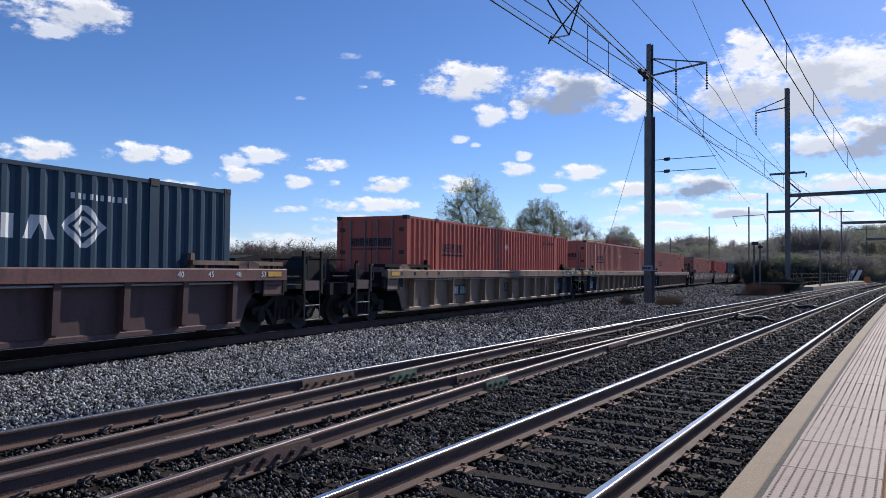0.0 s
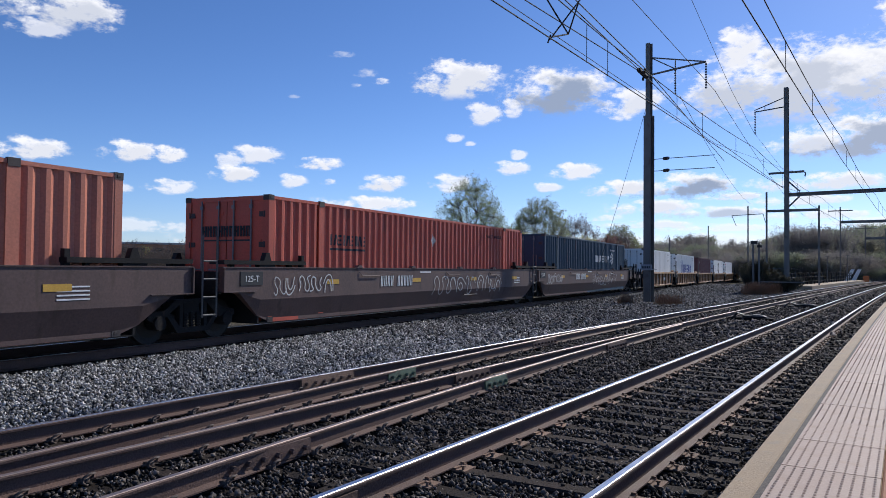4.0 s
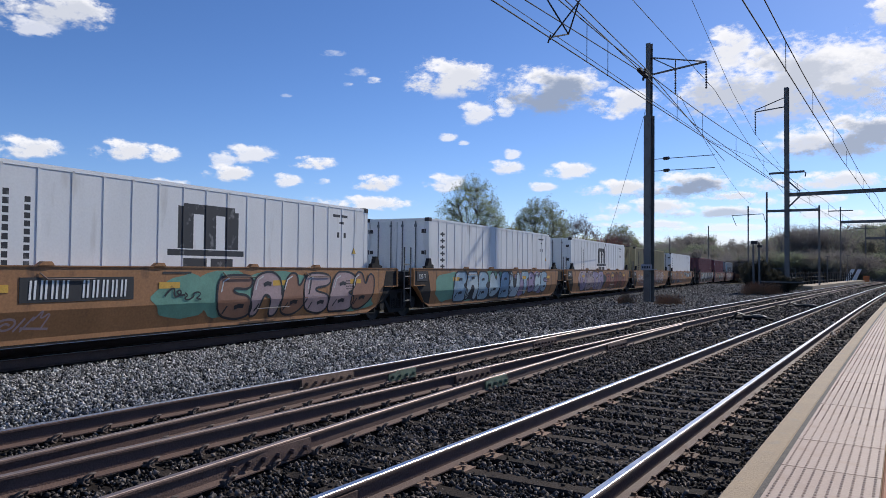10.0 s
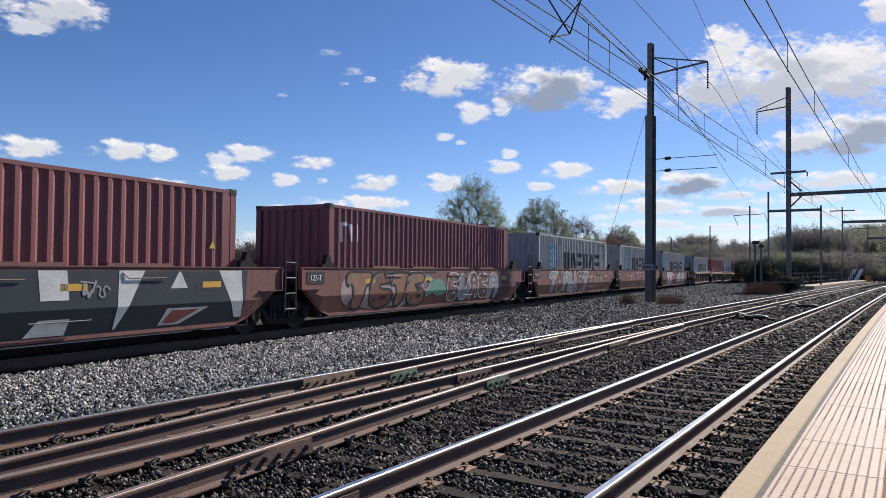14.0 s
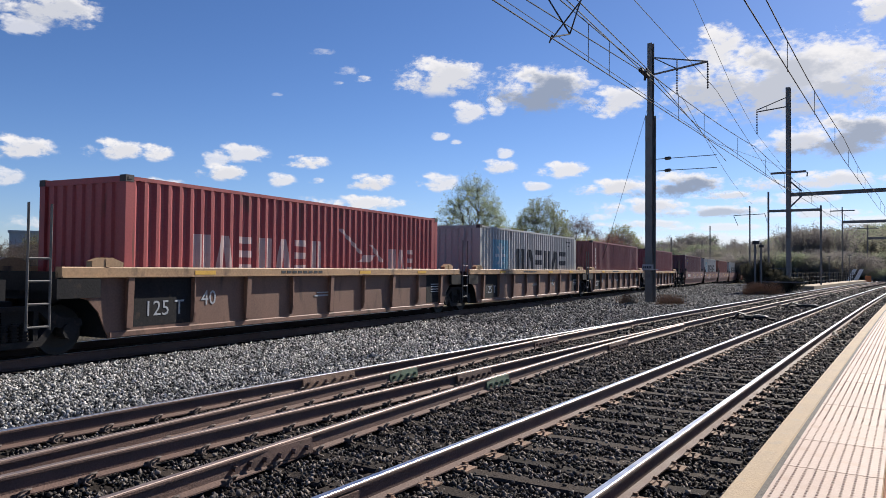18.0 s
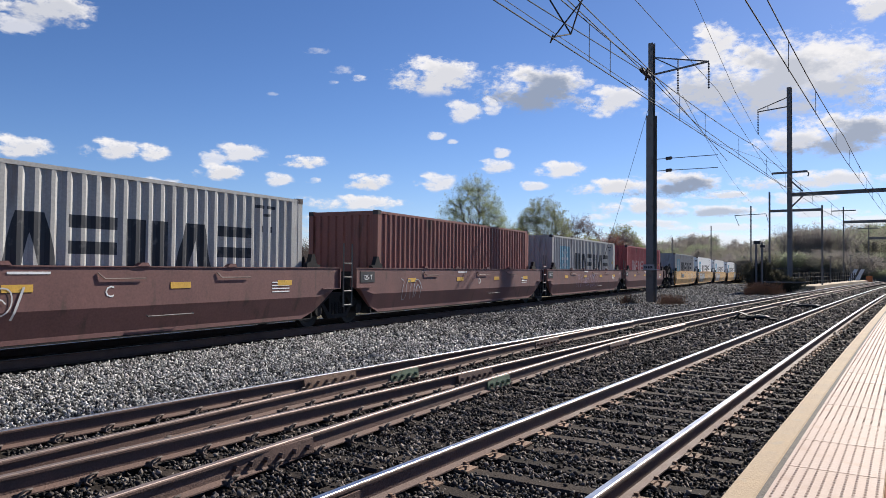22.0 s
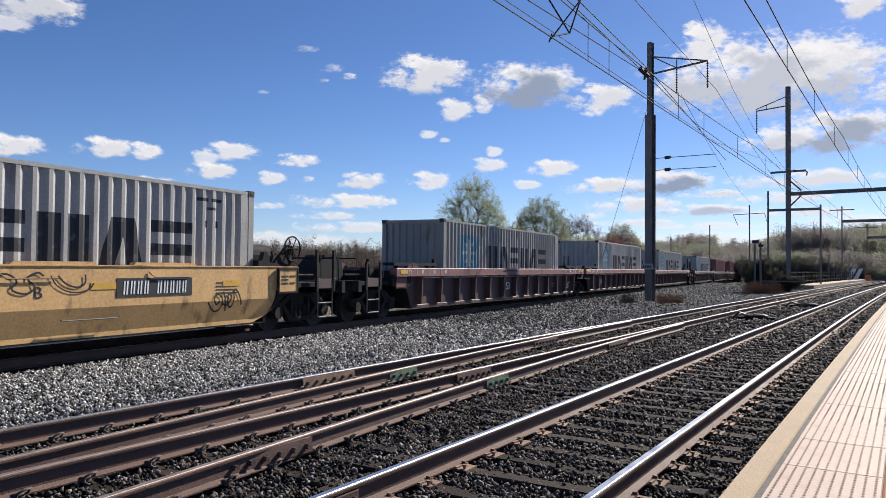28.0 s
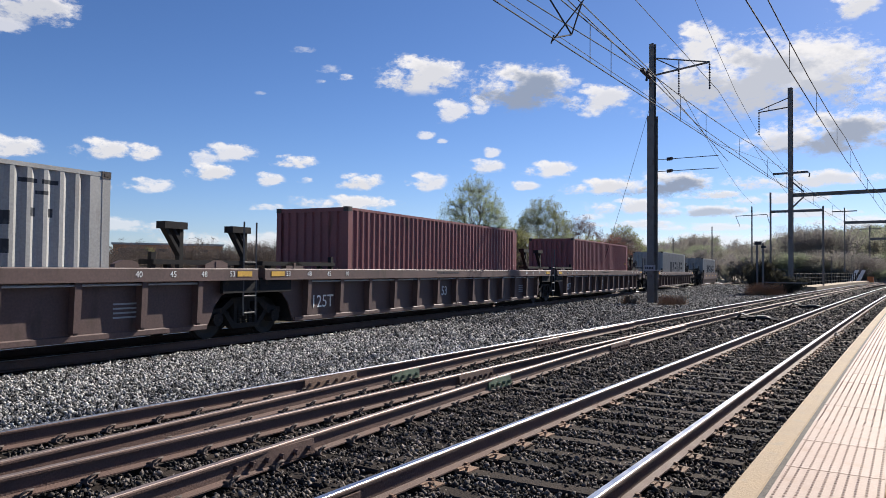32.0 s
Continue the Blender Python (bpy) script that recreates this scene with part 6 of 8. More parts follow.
                        bars([(deep - 3.4, deep - 2.9, z, z + 0.025) for z in (0.66, 0.73, 0.8)] if colour == "rust" else [(deep - 2.2, deep - 1.6, z, z + 0.03) for z in (0.6, 0.68, 0.76, 0.84)], y, u, sign_grey, "rows of stencil bars")
                    for e in (-1, 1):
                        for k, word2 in enumerate(("40", "45", "48", "53")):
                            pale = colour != "dusk" or k and e in ends
                            lettering(word2, 0.16, e * (6.5 + 0.78 * k), 1.33, -1.503, u, white_paint if pale else black_paint, label="white foot mark" if pale else "dark foot mark")
                            if colour == "rust":
                                bars([(e * (6.5 + 0.78 * k) - 0.36, e * (6.5 + 0.78 * k) - 0.32, 1.28, 1.475)], -1.503, u, sign_grey, "pale dividing bar")
                        part("reflector", Shape().box(e * 9.2 - 0.22, e * 9.2 + 0.22, -1.51, -1.49, 1.33, 1.44), yellow_paint, u, "yellow reflector strip")
                    for e in ends:
                        part("dark_panel", Shape().prism([(e * x, z) for x, z in ((half, 1.315), (half, 1.0), (deep + 0.65, 1.0), (deep + 0.42, 0.93), (deep + 0.22, 0.72), (deep + 0.08, 0.4), (deep - 1.95, 0.4), (deep - 1.95, 1.315))], -1.279, -1.27), panel_grey, u, "dark grey painted car end")
                        part("dark_panel", Shape().box(min(e * (deep - 1.95), e * deep), max(e * (deep - 1.95), e * deep), -1.309, -1.3, 0.268, 0.352), panel_grey, u, "dark grey painted low chord")
                        part("dark_panel", Shape().box(min(e * 6.9, e * 9.6), max(e * 6.9, e * 9.6), -1.5035, -1.49, 1.28, 1.478), panel_grey, u, "dark grey painted chord end")
                    bars([(-1.5 + k * 0.2, -1.36 + k * 0.2, 1.385, 1.44) for k in range(8)], -1.502, u, black_paint, "small dark stencil bars")
            else:
                for x in (-0.72, -0.2, 0.3, 0.78):
                    part("reflector", Shape().box(x * deep, x * deep + 0.5, y - 0.006, y + 0.004, 1.1, 1.22), yellow_paint, u, "yellow reflector strip")
                m2 = WELL[colour]
                if note != "plain":
                    bars([(deep - 1.6 + 0.0, deep - 1.0, z, z + 0.025) for z in (0.95, 1.02, 1.09, 1.16)] + [(-1.2, -0.5, 1.38, 1.42)], y, u, white_paint if colour in ("maroon", "umber") else black_paint, "rows of stencil bars")
                    part("weight_panel", Shape().box(-deep - 0.75, -deep - 0.05, y - 0.008, y + 0.004, 1.12, 1.42), black_paint, u, "black weight panel")
                    for e in (-1, 1):
                        part("end_box", Shape().box(min(e * (deep + 0.25), e * half), max(e * (deep + 0.25), e * half), y - 0.05, y + 0.03, 0.98, 1.0).box(min(e * (half - 0.03), e * half), max(e * (half - 0.03), e * half), y - 0.05, y + 0.03, 0.98, 1.5), m2, u)
                    lettering("125-T", 0.19, -deep - 0.4, 1.2, y - 0.009, u, white_paint, label="white weight limit")
                if colour in ("ochre", "gold"):
                    for e in (-1, 1):
                        dark = Shape()
                        fill_in(dark, [(e * x, z) for x, z in ((half - 0.01, 1.43), (deep + (0.0 if e < 0 else 0.4), 1.43), (deep - (0.3 if e < 0 else -0.1), 0.38), (deep - 0.05, 0.38), (deep + 0.1, 0.47), (deep + 0.74, 0.97), (half - 0.01, 1.02))], 0.003)
                        part("end_panel", dark, well_black, u, "black painted car end")
                if note == "tags white":
                    number_bars(-2.6, 1.0, y - 0.006, 10, 0.3, u, False)
                    graffiti(u, -0.4, 5.4, "white", seed, 0.8, 0.55, 1.38)
                    graffiti(u, -deep + 0.2, -deep + 2.6, "white", seed + 50, 0.42, 0.8, 1.4)
                    if i == 0:
                        bubble(u, 0.6, 4.4, 4, ["umber"], "grey", seed + 3, None, 0.5, 1.4, 0.03)
                elif note == "tags mint":
                    if i in (0, 4):
                        number_bars(-2.9 if i == 0 else 3.3, 0.98, y - 0.006, 10, 0.3, u)
                    if i == 0:
                        patch(u, "mint", [(-0.75, 0.92, 0.75, 0.5), (0.5, 0.95, 1.0, 0.5), (2.4, 1.1, 1.4, 0.34), (5.3, 0.6, 1.0, 0.25)], seed)
                        bubble(u, 0.2, 6.0, 6, ["clay", "pink", "clay", "pink", "pink", "clay"], "black", seed, None, 0.38, 1.4, 0.05, "white")
                        graffiti(u, -1.2, -0.3, "black", seed + 4, 0.4, 0.8, 1.15)
                        graffiti(u, -5.9, -3.4, "pink", seed + 9, 0.5, 0.42, 0.85)
                    elif i == 1:
                        patch(u, "mint", [(-4.9, 0.9, 1.1, 0.55), (-3.4, 0.8, 1.3, 0.5), (-1.2, 1.2, 1.2, 0.3)], seed)
                        patch(u, "lilac", [(1.9, 0.9, 0.9, 0.55), (3.9, 0.95, 1.2, 0.5)], seed + 1)
                        patch(u, "slate", [(-2.2, 0.7, 2.6, 0.4), (0.3, 0.8, 1.2, 0.45)], seed + 2, 0.0045)
                        bubble(u, -4.6, 1.5, 6, ["sky", "ice", "sky", "ice"], "black", seed, None, 0.38, 1.42, 0.07, "white")
                        bubble(u, 1.9, 5.0, 4, ["sky", "lilac", "ice"], "slate", seed + 5, None, 0.5, 1.4, 0.045, "white")
                    elif i == 2:
                        patch(u, "slate", [(-3.6, 0.85, 1.6, 0.5), (-0.8, 0.9, 1.4, 0.45)], seed)
                        bubble(u, -4.9, -0.2, 4, ["lilac", "pink", "lilac"], "black", seed, "pink", 0.38, 1.42, 0.05, "white")
                        bubble(u, 0.6, 5.6, 5, ["rust", "clay", "rust", "brown"], "black", seed + 7, None, 0.4, 1.36, 0.06, None)
                        graffiti(u, -5.0, -0.4, "white", seed + 8, 1.1, 0.45, 1.4)
                    elif i == 3:
                        bubble(u, -3.6, -1.0, 6, ["black", "slate", "black"], "black", seed, None, 0.62, 1.12, 0.04)
                        graffiti(u, -6.3, -3.9, "white", seed + 11, 0.9, 0.5, 1.38)
                        graffiti(u, -5.6, -3.4, "white", seed + 12, 0.6, 0.75, 1.3)
                        patch(u, "brown", [(-4.0, 0.8, 1.9, 0.42), (0.3, 0.75, 1.6, 0.35)], seed + 1, 0.002)
                        graffiti(u, -1.6, 0.8, "pink", seed + 2, 0.6, 0.55, 1.2)
                        bubble(u, 1.1, 4.4, 4, ["clay", "brown", "clay"], "white", seed + 11, None, 0.5, 1.4, 0.035, None)
                        graffiti(u, 0.9, 4.8, "white", seed + 12, 0.7, 0.5, 1.4)
                    else:
                        patch(u, "black", [(-5.4, 0.6, 0.7, 0.25), (-2.6, 0.62, 0.8, 0.2)], seed)
                        bubble(u, -5.9, -2.6, 4, ["brown", "clay"], "grey", seed + 1, None, 0.6, 1.36, 0.03, None)
                        bubble(u, -1.6, 0.2, 3, ["clay"], "grey", seed + 2, None, 0.95, 1.4, 0.03, None)
                        bubble(u, 0.9, 3.0, 4, ["sky", "slate"], "black", seed + 3, None, 1.1, 1.42, 0.03, None)
                        bubble(u, 3.6, 6.0, 5, ["slate", "grey"], "black", seed + 4, None, 0.98, 1.4, 0.03, "white")
                        graffiti(u, -5.0, 2.0, "grey", seed + 5, 0.8, 0.42, 0.9)
                elif note == "tags black":
                    if i == 0:
                        mural(u)
                        graffiti(u, 2.3, 2.9, "grey", seed, 0.4, 0.9, 1.3)
                    elif i == 1:
                        bubble(u, -5.6, -1.2, 4, ["clay", "brown", "clay"], "black", seed, "pink", 0.38, 1.42, 0.07, "mint")
                        patch(u, "mint", [(-1.3, 0.95, 0.8, 0.42), (-0.2, 0.9, 0.5, 0.3), (-4.6, 0.55, 0.5, 0.15), (-2.6, 0.55, 0.5, 0.15)], seed)
                        graffiti(u, -1.8, -0.9, "black", seed + 3, 0.45, 0.75, 1.2)
                        bubble(u, 0.3, 4.6, 5, ["brown", "grey", "brown"], "white", seed + 4, None, 0.42, 1.38, 0.045, None)
                        graffiti(u, 0.4, 5.0, "grey", seed + 5, 0.9, 0.45, 1.4)
                    elif i == 2:
                        bubble(u, -5.2, 1.4, 6, ["grey", "brown", "grey"], "white", seed, None, 0.42, 1.4, 0.05, None)
                        graffiti(u, 1.6, 4.6, "white", seed + 2, 0.6, 0.6, 1.3)
                    elif i == 3:
                        bubble(u, -4, 3.4, 6, ["rust", "brown"], "white", seed, None, 0.45, 1.36, 0.035, None)
                    else:
                        patch(u, "scarlet", [(-1.5, 0.9, 1.0, 0.52), (-0.6, 0.85, 0.9, 0.5)], seed)
                        patch(u, "grey", [(2.2, 0.75, 1.6, 0.3), (-3.6, 0.5, 0.9, 0.14)], seed + 1)
                        bubble(u, -5.0, -2.2, 2, ["white"], "white", seed + 2, None, 0.38, 1.38, 0.09, None)
                        bubble(u, 0.2, 4.4, 4, ["white", "white", "grey"], "white", seed + 3, None, 0.5, 1.38, 0.06, None)
                        bubble(u, -1.7, -1.0, 1, ["white"], "black", seed + 4, None, 0.9, 1.3, 0.03, None)
                        lettering("40", 0.74, deep - 1.35, 0.6, -1.375 - 0.006, u, sign_grey, label="large pale number")
                elif note == "tags chalk":
                    if i == 0:
                        number_bars(-4.5, 0.98, y - 0.002, 11, 0.27, u, False)
                    lettering("BCDEA"[i], 0.28, 0.6, 0.98, y, u, white_paint, label="white letter")
                    graffiti(u, (-1.6, -6.0, -5, -2.6, 2.4)[i], (0.4, -1, -3.6, 1.6, 3.2)[i], ("grey", "white", "grey", "lilac", "grey")[i], seed, 0.6, 0.5, 1.38)
                    if i == 0:
                        graffiti(u, 2.2, 5.6, "grey", seed + 1, 0.55, 0.75, 1.3)
                elif note == "tags grey":
                    if i in (0, 4):
                        number_bars((-2.6, 0, 0, 0, 3.3)[i], 1.0, y - 0.006, 10, 0.24, u)
                    lettering("AEDCB"[i], 0.28, (-0.9, 0, 0, 0, 1.0)[i], 0.98, y, u, black_paint, label="black letter")
                    if i == 0:
                        graffiti(u, 0.8, 5.6, "white", seed, 0.9)
                        graffiti(u, -3.6, -2.2, "black", seed + 1, 0.4, 0.42, 0.8)
                        graffiti(u, 3.4, 5.0, "white", seed + 31, 0.4, 0.42, 0.85)
                    elif i == 1:
                        bubble(u, -5.6, -1.6, 6, ["white"], "black", seed, "grey", 0.42, 1.36, 0.05, None)
                        graffiti(u, -1.3, 0.6, "black", seed + 1, 0.35, 0.55, 0.9)
                        bubble(u, 2.0, 4.0, 3, ["gold"], "white", seed + 2, None, 0.75, 1.3, 0.03, None)
                    elif i == 2:
                        bubble(u, -5.8, -1.4, 5, ["grey", "white"], "white", seed, None, 0.4, 1.4, 0.05, None)
                        graffiti(u, 2.5, 5.0, "white", seed + 31, 0.45, 0.42, 0.9)
                    elif i == 3:
                        patch(u, "grey", [(4.6, 0.9, 1.6, 0.55), (5.6, 0.8, 0.8, 0.5)], seed)
                        graffiti(u, 2.4, 6.2, "white", seed, 0.8)
                    else:
                        bubble(u, -4.6, -0.9, 4, ["lilac"], "white", seed, None, 0.45, 1.38, 0.06, "grey")
                        graffiti(u, 0.2, 2.0, "black", seed + 1, 0.9, 0.95, 1.42)
                        graffiti(u, 4.6, 5.6, "black", seed + 2, 0.5, 0.5, 1.1)
            reefer = paint.startswith("white") and paint != "white blue"
            c = container(WHAT[paint], paint, length, length > 14 or reefer or paint == "white blue", reefer, "containers on the train", seed)
            if length > 14:
                for ob in c.children:
                    ob.matrix_basis = Matrix.Diagonal((1, 1.063, 1, 1)) @ ob.matrix_basis
                for ob in u.children:
                    if not ob.name.startswith("truck"):
                        ob.matrix_basis = Matrix.Diagonal((1, 1.045, 1, 1)) @ ob.matrix_basis
            MOVERS.append((u, mid, 0.0))
            MOVERS.append((c, place, 0.276))


build_train()

# ---- overhead line ----
def column(name, x, y, top, w, label, parts=(), lower=None, turn=0.0):
    """A rolled steel column with flanges and web; lower: (height, width) of a stouter foot."""
    t = thing(name, label, "catenary pole", "catenary poles", at=pose(x, y, GROUND - sink(y) * ease((-8.5 - x) / 5), 0, 0, turn))
    def section(w, z0, z1):
        a, b, c = w / 2, w / 2 - 0.03, 0.015
        return Shape().prism([(-a, -a), (a, -a), (a, -b), (c, -b), (c, b), (a, b), (a, a), (-a, a), (-a, b), (-c, b), (-c, -b), (-a, -b)], z0, z1, "z")
    if lower:
        part("foot_column", section(lower[1], 0, lower[0]), pole_steel, t)
    part("column", section(w, 0 if not lower else lower[0] - 1.0, top), pole_steel, t)
    part("foundation", Shape().box(-0.55, 0.55, -0.55, 0.55, -0.3, 0.06), concrete, t, "concrete footing")
    return t


def insulator(s, x, y, z0, z1, r=0.062):
    n = max(3, int((z1 - z0) / 0.13))
    s.tube([(x, y, z0), (x, y, z1)], 0.022, 6)
    for i in range(n):
        z = z0 + (z1 - z0) * (i + 0.5) / n
        s.tube([(x, y, z - 0.03), (x, y, z + 0.03)], r, 10, r * 0.55)


def poles():
    base = GROUND
    p = column("catenary_pole", -11.2, 37.4, 13.7, 0.26, "tall dark steel catenary pole with bracket arm and insulators", lower=(9.87, 0.4), turn=-14)
    s = Shape().tube([(0.1, 0, 12.93), (3.15, 0, 12.1)], 0.035, 6).tube([(0.1, 0, 12.02), (3.15, 0, 12.1)], 0.05, 6).tube([(1.5, 0, 12.55), (1.5, 0, 12.06)], 0.03, 6).tube([(0.1, 0, 12.93), (1.5, 0, 12.06)], 0.03, 6)
    part("bracket_arm", s, pole_steel, p)
    for x in (1.5, 3.15):
        q = Shape()
        insulator(q, x, 0, 10.75, 12.05)
        part("insulator", q, insulator_mat, p, "string of dark insulator discs")
    for z in (7.55, 6.93):
        a = Shape().tube([(0.1, 0, z), (3.6, 0, z - 0.13)], 0.018, 6)
        a.box(0.85, 1.15, -0.06, 0.06, z - 0.06, z + 0.04).tube([(-0.25, 0, z), (0.2, 0, z)], 0.03, 6)
        part("steady_arm", a, pole_steel, p)
        q = Shape()
        for k in range(4):
            q.tube([(0.86 + 0.07 * k, 0, z - 0.03), (0.9 + 0.07 * k, 0, z - 0.03)], 0.09, 8)
        part("insulator", q, insulator_mat, p)
    part("number_sign", Shape().box(-0.3, 0.32, -0.29, -0.25, 1.75, 2.05).box(-0.3, 0.32, -0.25, 0.25, 1.77, 1.8), sign_grey, p, "grey number plate on the pole")
    bars_on = Shape()
    for k in range(5):
        bars_on.box(-0.24 + 0.1 * k, -0.17 + 0.1 * k, -0.294, -0.289, 1.84, 1.96)
    part("number_bars", bars_on, black_paint, p)

    p2 = column("catenary_pole", -8.17, 66.0, 17.2, 0.34, "tall dark steel catenary pole with portal beam over the tracks", turn=-6)
    part("bracket_arm", Shape().tube([(-0.1, 0, 16.4), (-2.55, 0, 15.6)], 0.04, 6).tube([(-0.1, 0, 15.6), (-2.55, 0, 15.45)], 0.05, 6).tube([(-1.7, 0, 15.9), (-1.7, 0, 15.5)], 0.03, 6), pole_steel, p2)
    q = Shape()
    insulator(q, -2.5, 0, 13.5, 15.45, 0.085)
    part("insulator", q, insulator_mat, p2, "string of dark insulator discs")
    part("portal_beam", Shape().box(0.1, 22, -0.12, 0.12, 8.0, 8.05).box(0.1, 22, -0.12, 0.12, 8.25, 8.3).box(0.1, 22, -0.02, 0.02, 8.05, 8.25), pole_steel, p2, "long steel portal beam", at=pose(0, 0, 0))
    part("brace", Shape().tube([(0, 0, 9.4), (1.0, 0, 8.4)], 0.07, 6).tube([(0, 0, 7.0), (1.0, 0, 8.0)], 0.07, 6), pole_steel, p2)
    part("cross_arm", Shape().box(-1.4, 1.35, -0.06, 0.06, 9.95, 10.12).tube([(1.2, 0, 10.1), (1.45, 0, 9.9), (1.4, 0, 9.6)], 0.06, 6), pole_steel, p2)
    # far poles and portals
    for x, y, h, arm in ((-11.66, 79.1, 9.9, 0), (-6.97, 79.7, 8.3, 0), (-18.4, 108.4, 11.2, 1), (-7.7, 119.7, 11.2, 2), (-30, 136.7, 10.3, 0), (-41.8, 154.4, 9.2, 0), (-5.3, 139.9, 9.6, 2), (-2.6, 150, 9.5, 0), (12.0, 66.5, 17.2, 0)):
        f = column("catenary_pole", x, y, h, 0.15, "distant dark steel catenary pole", turn=-5)
        if arm == 1:
            part("bracket_arm", Shape().tube([(-2.2, 0, h - 1.3), (2.0, 0, h - 1.2)], 0.05, 5).tube([(-2.2, 0, h - 1.3), (-1.6, 0, h - 2.8)], 0.04, 5).tube([(2.0, 0, h - 1.2), (2.3, 0, h - 2.4)], 0.04, 5), pole_steel, f)
        if arm == 2:
            part("portal_beam", Shape().box(0, 26, -0.15, 0.15, h - 2.4, h - 2.0), pole_steel, f, "distant portal beam")
            part("cross_arm", Shape().box(-1.6, 1.6, -0.08, 0.08, h - 0.6, h - 0.45), pole_steel, f)
    b = thing("portal", "distant steel portal beam across the tracks", "catenary pole", "catenary poles")
    part("portal_beam", Shape().box(-11.66, -6.97, 79.3, 79.5, 7.5, 7.75), pole_steel, b)


def wires():
    def sag(a, b, drop, n=24):
        a, b = Vector(a), Vector(b)
        return [a.lerp(b, i / n) - Vector((0, 0, 4 * drop * (i / n) * (1 - i / n))) for i in range(n + 1)]

    def run(name, label, pts, r=0.012):
        solid(name, Shape().tube(pts, r, 5), wire_metal, label, "wire", "overhead wires")

    for mid, zc, zm in ((T2, 6.4, 7.5), (T1, 6.62, 7.62)):
        xs = [-60, -20, 10, 37, 66, 100, 140]
        for nm, z, r in (("contact_wire", zc, 0.014), ("messenger_wire", zm, 0.014)):
            pts = []
            for y0, y1 in zip(xs, xs[1:]):
                pts += sag((mid + bend(y0), y0, z), (mid + bend(y1), y1, z), 0.0 if nm == "contact_wire" else 0.3, 8)[:-1]
            run(nm, "thin dark overhead " + nm.replace("_", " ") + " along the track", pts, r)
        for y in (15.9, 17.3, 23.7, 27.1, 33, 39.8, 46, 52, 58, 70, 76, 82, 88) if mid == T2 else (14, 20, 26, 33, 39.8, 46, 52, 58, 70, 76, 82, 88, 94):
            run("hanger", "short thin hanger between overhead wires", [(mid + bend(y), y, zc), (mid + bend(y), y, zm - 0.2)], 0.009)
    aux = "second dark overhead wire beside the messenger"
    run("auxiliary_wire", aux, [(-8.8, -30, 7.4), (-7.03, 14.2, 7.5), (-6.73, 21.8, 7.6)], 0.014)
    run("auxiliary_wire", aux, [(-3.4, -30, 7.4), (-6.27, 14.7, 7.5), (-6.73, 21.8, 7.6), (-6.8, 28.5, 7.2), (-6.3, 48, 6.75), (-6.0, 66, 7.6)], 0.014)
    run("auxiliary_wire", aux, [(-5.0, -10, 7.4), (-6.07, 14.8, 7.5), (-6.6, 21.8, 7.68), (-7.62, 38.3, 7.1)], 0.014)
    run("auxiliary_wire", "thin overhead wire running to the portal pole", [(-6.3, -20, 6.5), (-6.7, 12.5, 6.9), (-7.15, 34, 7.3), (-7.45, 60, 9.29), (-7.6, 66, 9.9)], 0.009)
    solid("wire_clamp", Shape().tube([(-6.73, 21.4, 7.62), (-6.73, 22.2, 7.58)], 0.07, 6).tube([(-6.65, 21.8, 7.75), (-6.75, 21.9, 7.4)], 0.04, 6), wire_metal, "dark clamp where overhead wires meet", "wire fitting", "overhead wires")
    fr = thing("wire_spreader", "cross-braced bar frame that ties overhead wires together", "wire fitting", "overhead wires")
    for a, b in (((T2, 13.9, 6.4), (T2 + 0.3, 14.9, 7.55)), ((T2, 14.9, 6.8), (T2 - 0.2, 13.9, 7.5)), ((T2, 13.9, 6.45), (T2, 14.9, 6.8)), ((T2, 14.9, 6.8), (T2 + 0.25, 14.9, 7.5)), ((T2 - 0.02, 13.85, 6.32), (T2 + 0.02, 13.9, 6.5))):
        part("bar", Shape().tube([a, b], 0.018, 5), wire_metal, fr)
    feed = "thin feeder wire hung from pole insulators"
    run("feeder_wire", feed, [(-8.2, -40, 14.8), (-8.1, 0, 12.8), (-8.1, 25, 11.2), (-8.06, 38.2, 10.75)], 0.014)
    run("feeder_wire", feed, sag((-8.06, 38.2, 10.75), (-12, 118, 9.5), 0.8), 0.013)
    run("feeder_wire", feed, sag((-9.72, 37.8, 10.6), (-18, 108, 10.9), 0.8), 0.013)
    run("feeder_wire", feed, [(-8.6, 10, 18.6), (-9.5, 39.4, 16.1), (-10.2, 54, 14.3), (-10.66, 65.7, 13.35)], 0.014)
    run("feeder_wire", feed, sag((-10.66, 65.7, 13.35), (-9.4, 140, 9.6), 0.8), 0.013)
    run("guy_wire", "thin slack guy wire from pole to ground", sag((-11.2, 37.4, 10.6), (-16.3, 42, -0.3), 0.15), 0.01)


poles()
wires()


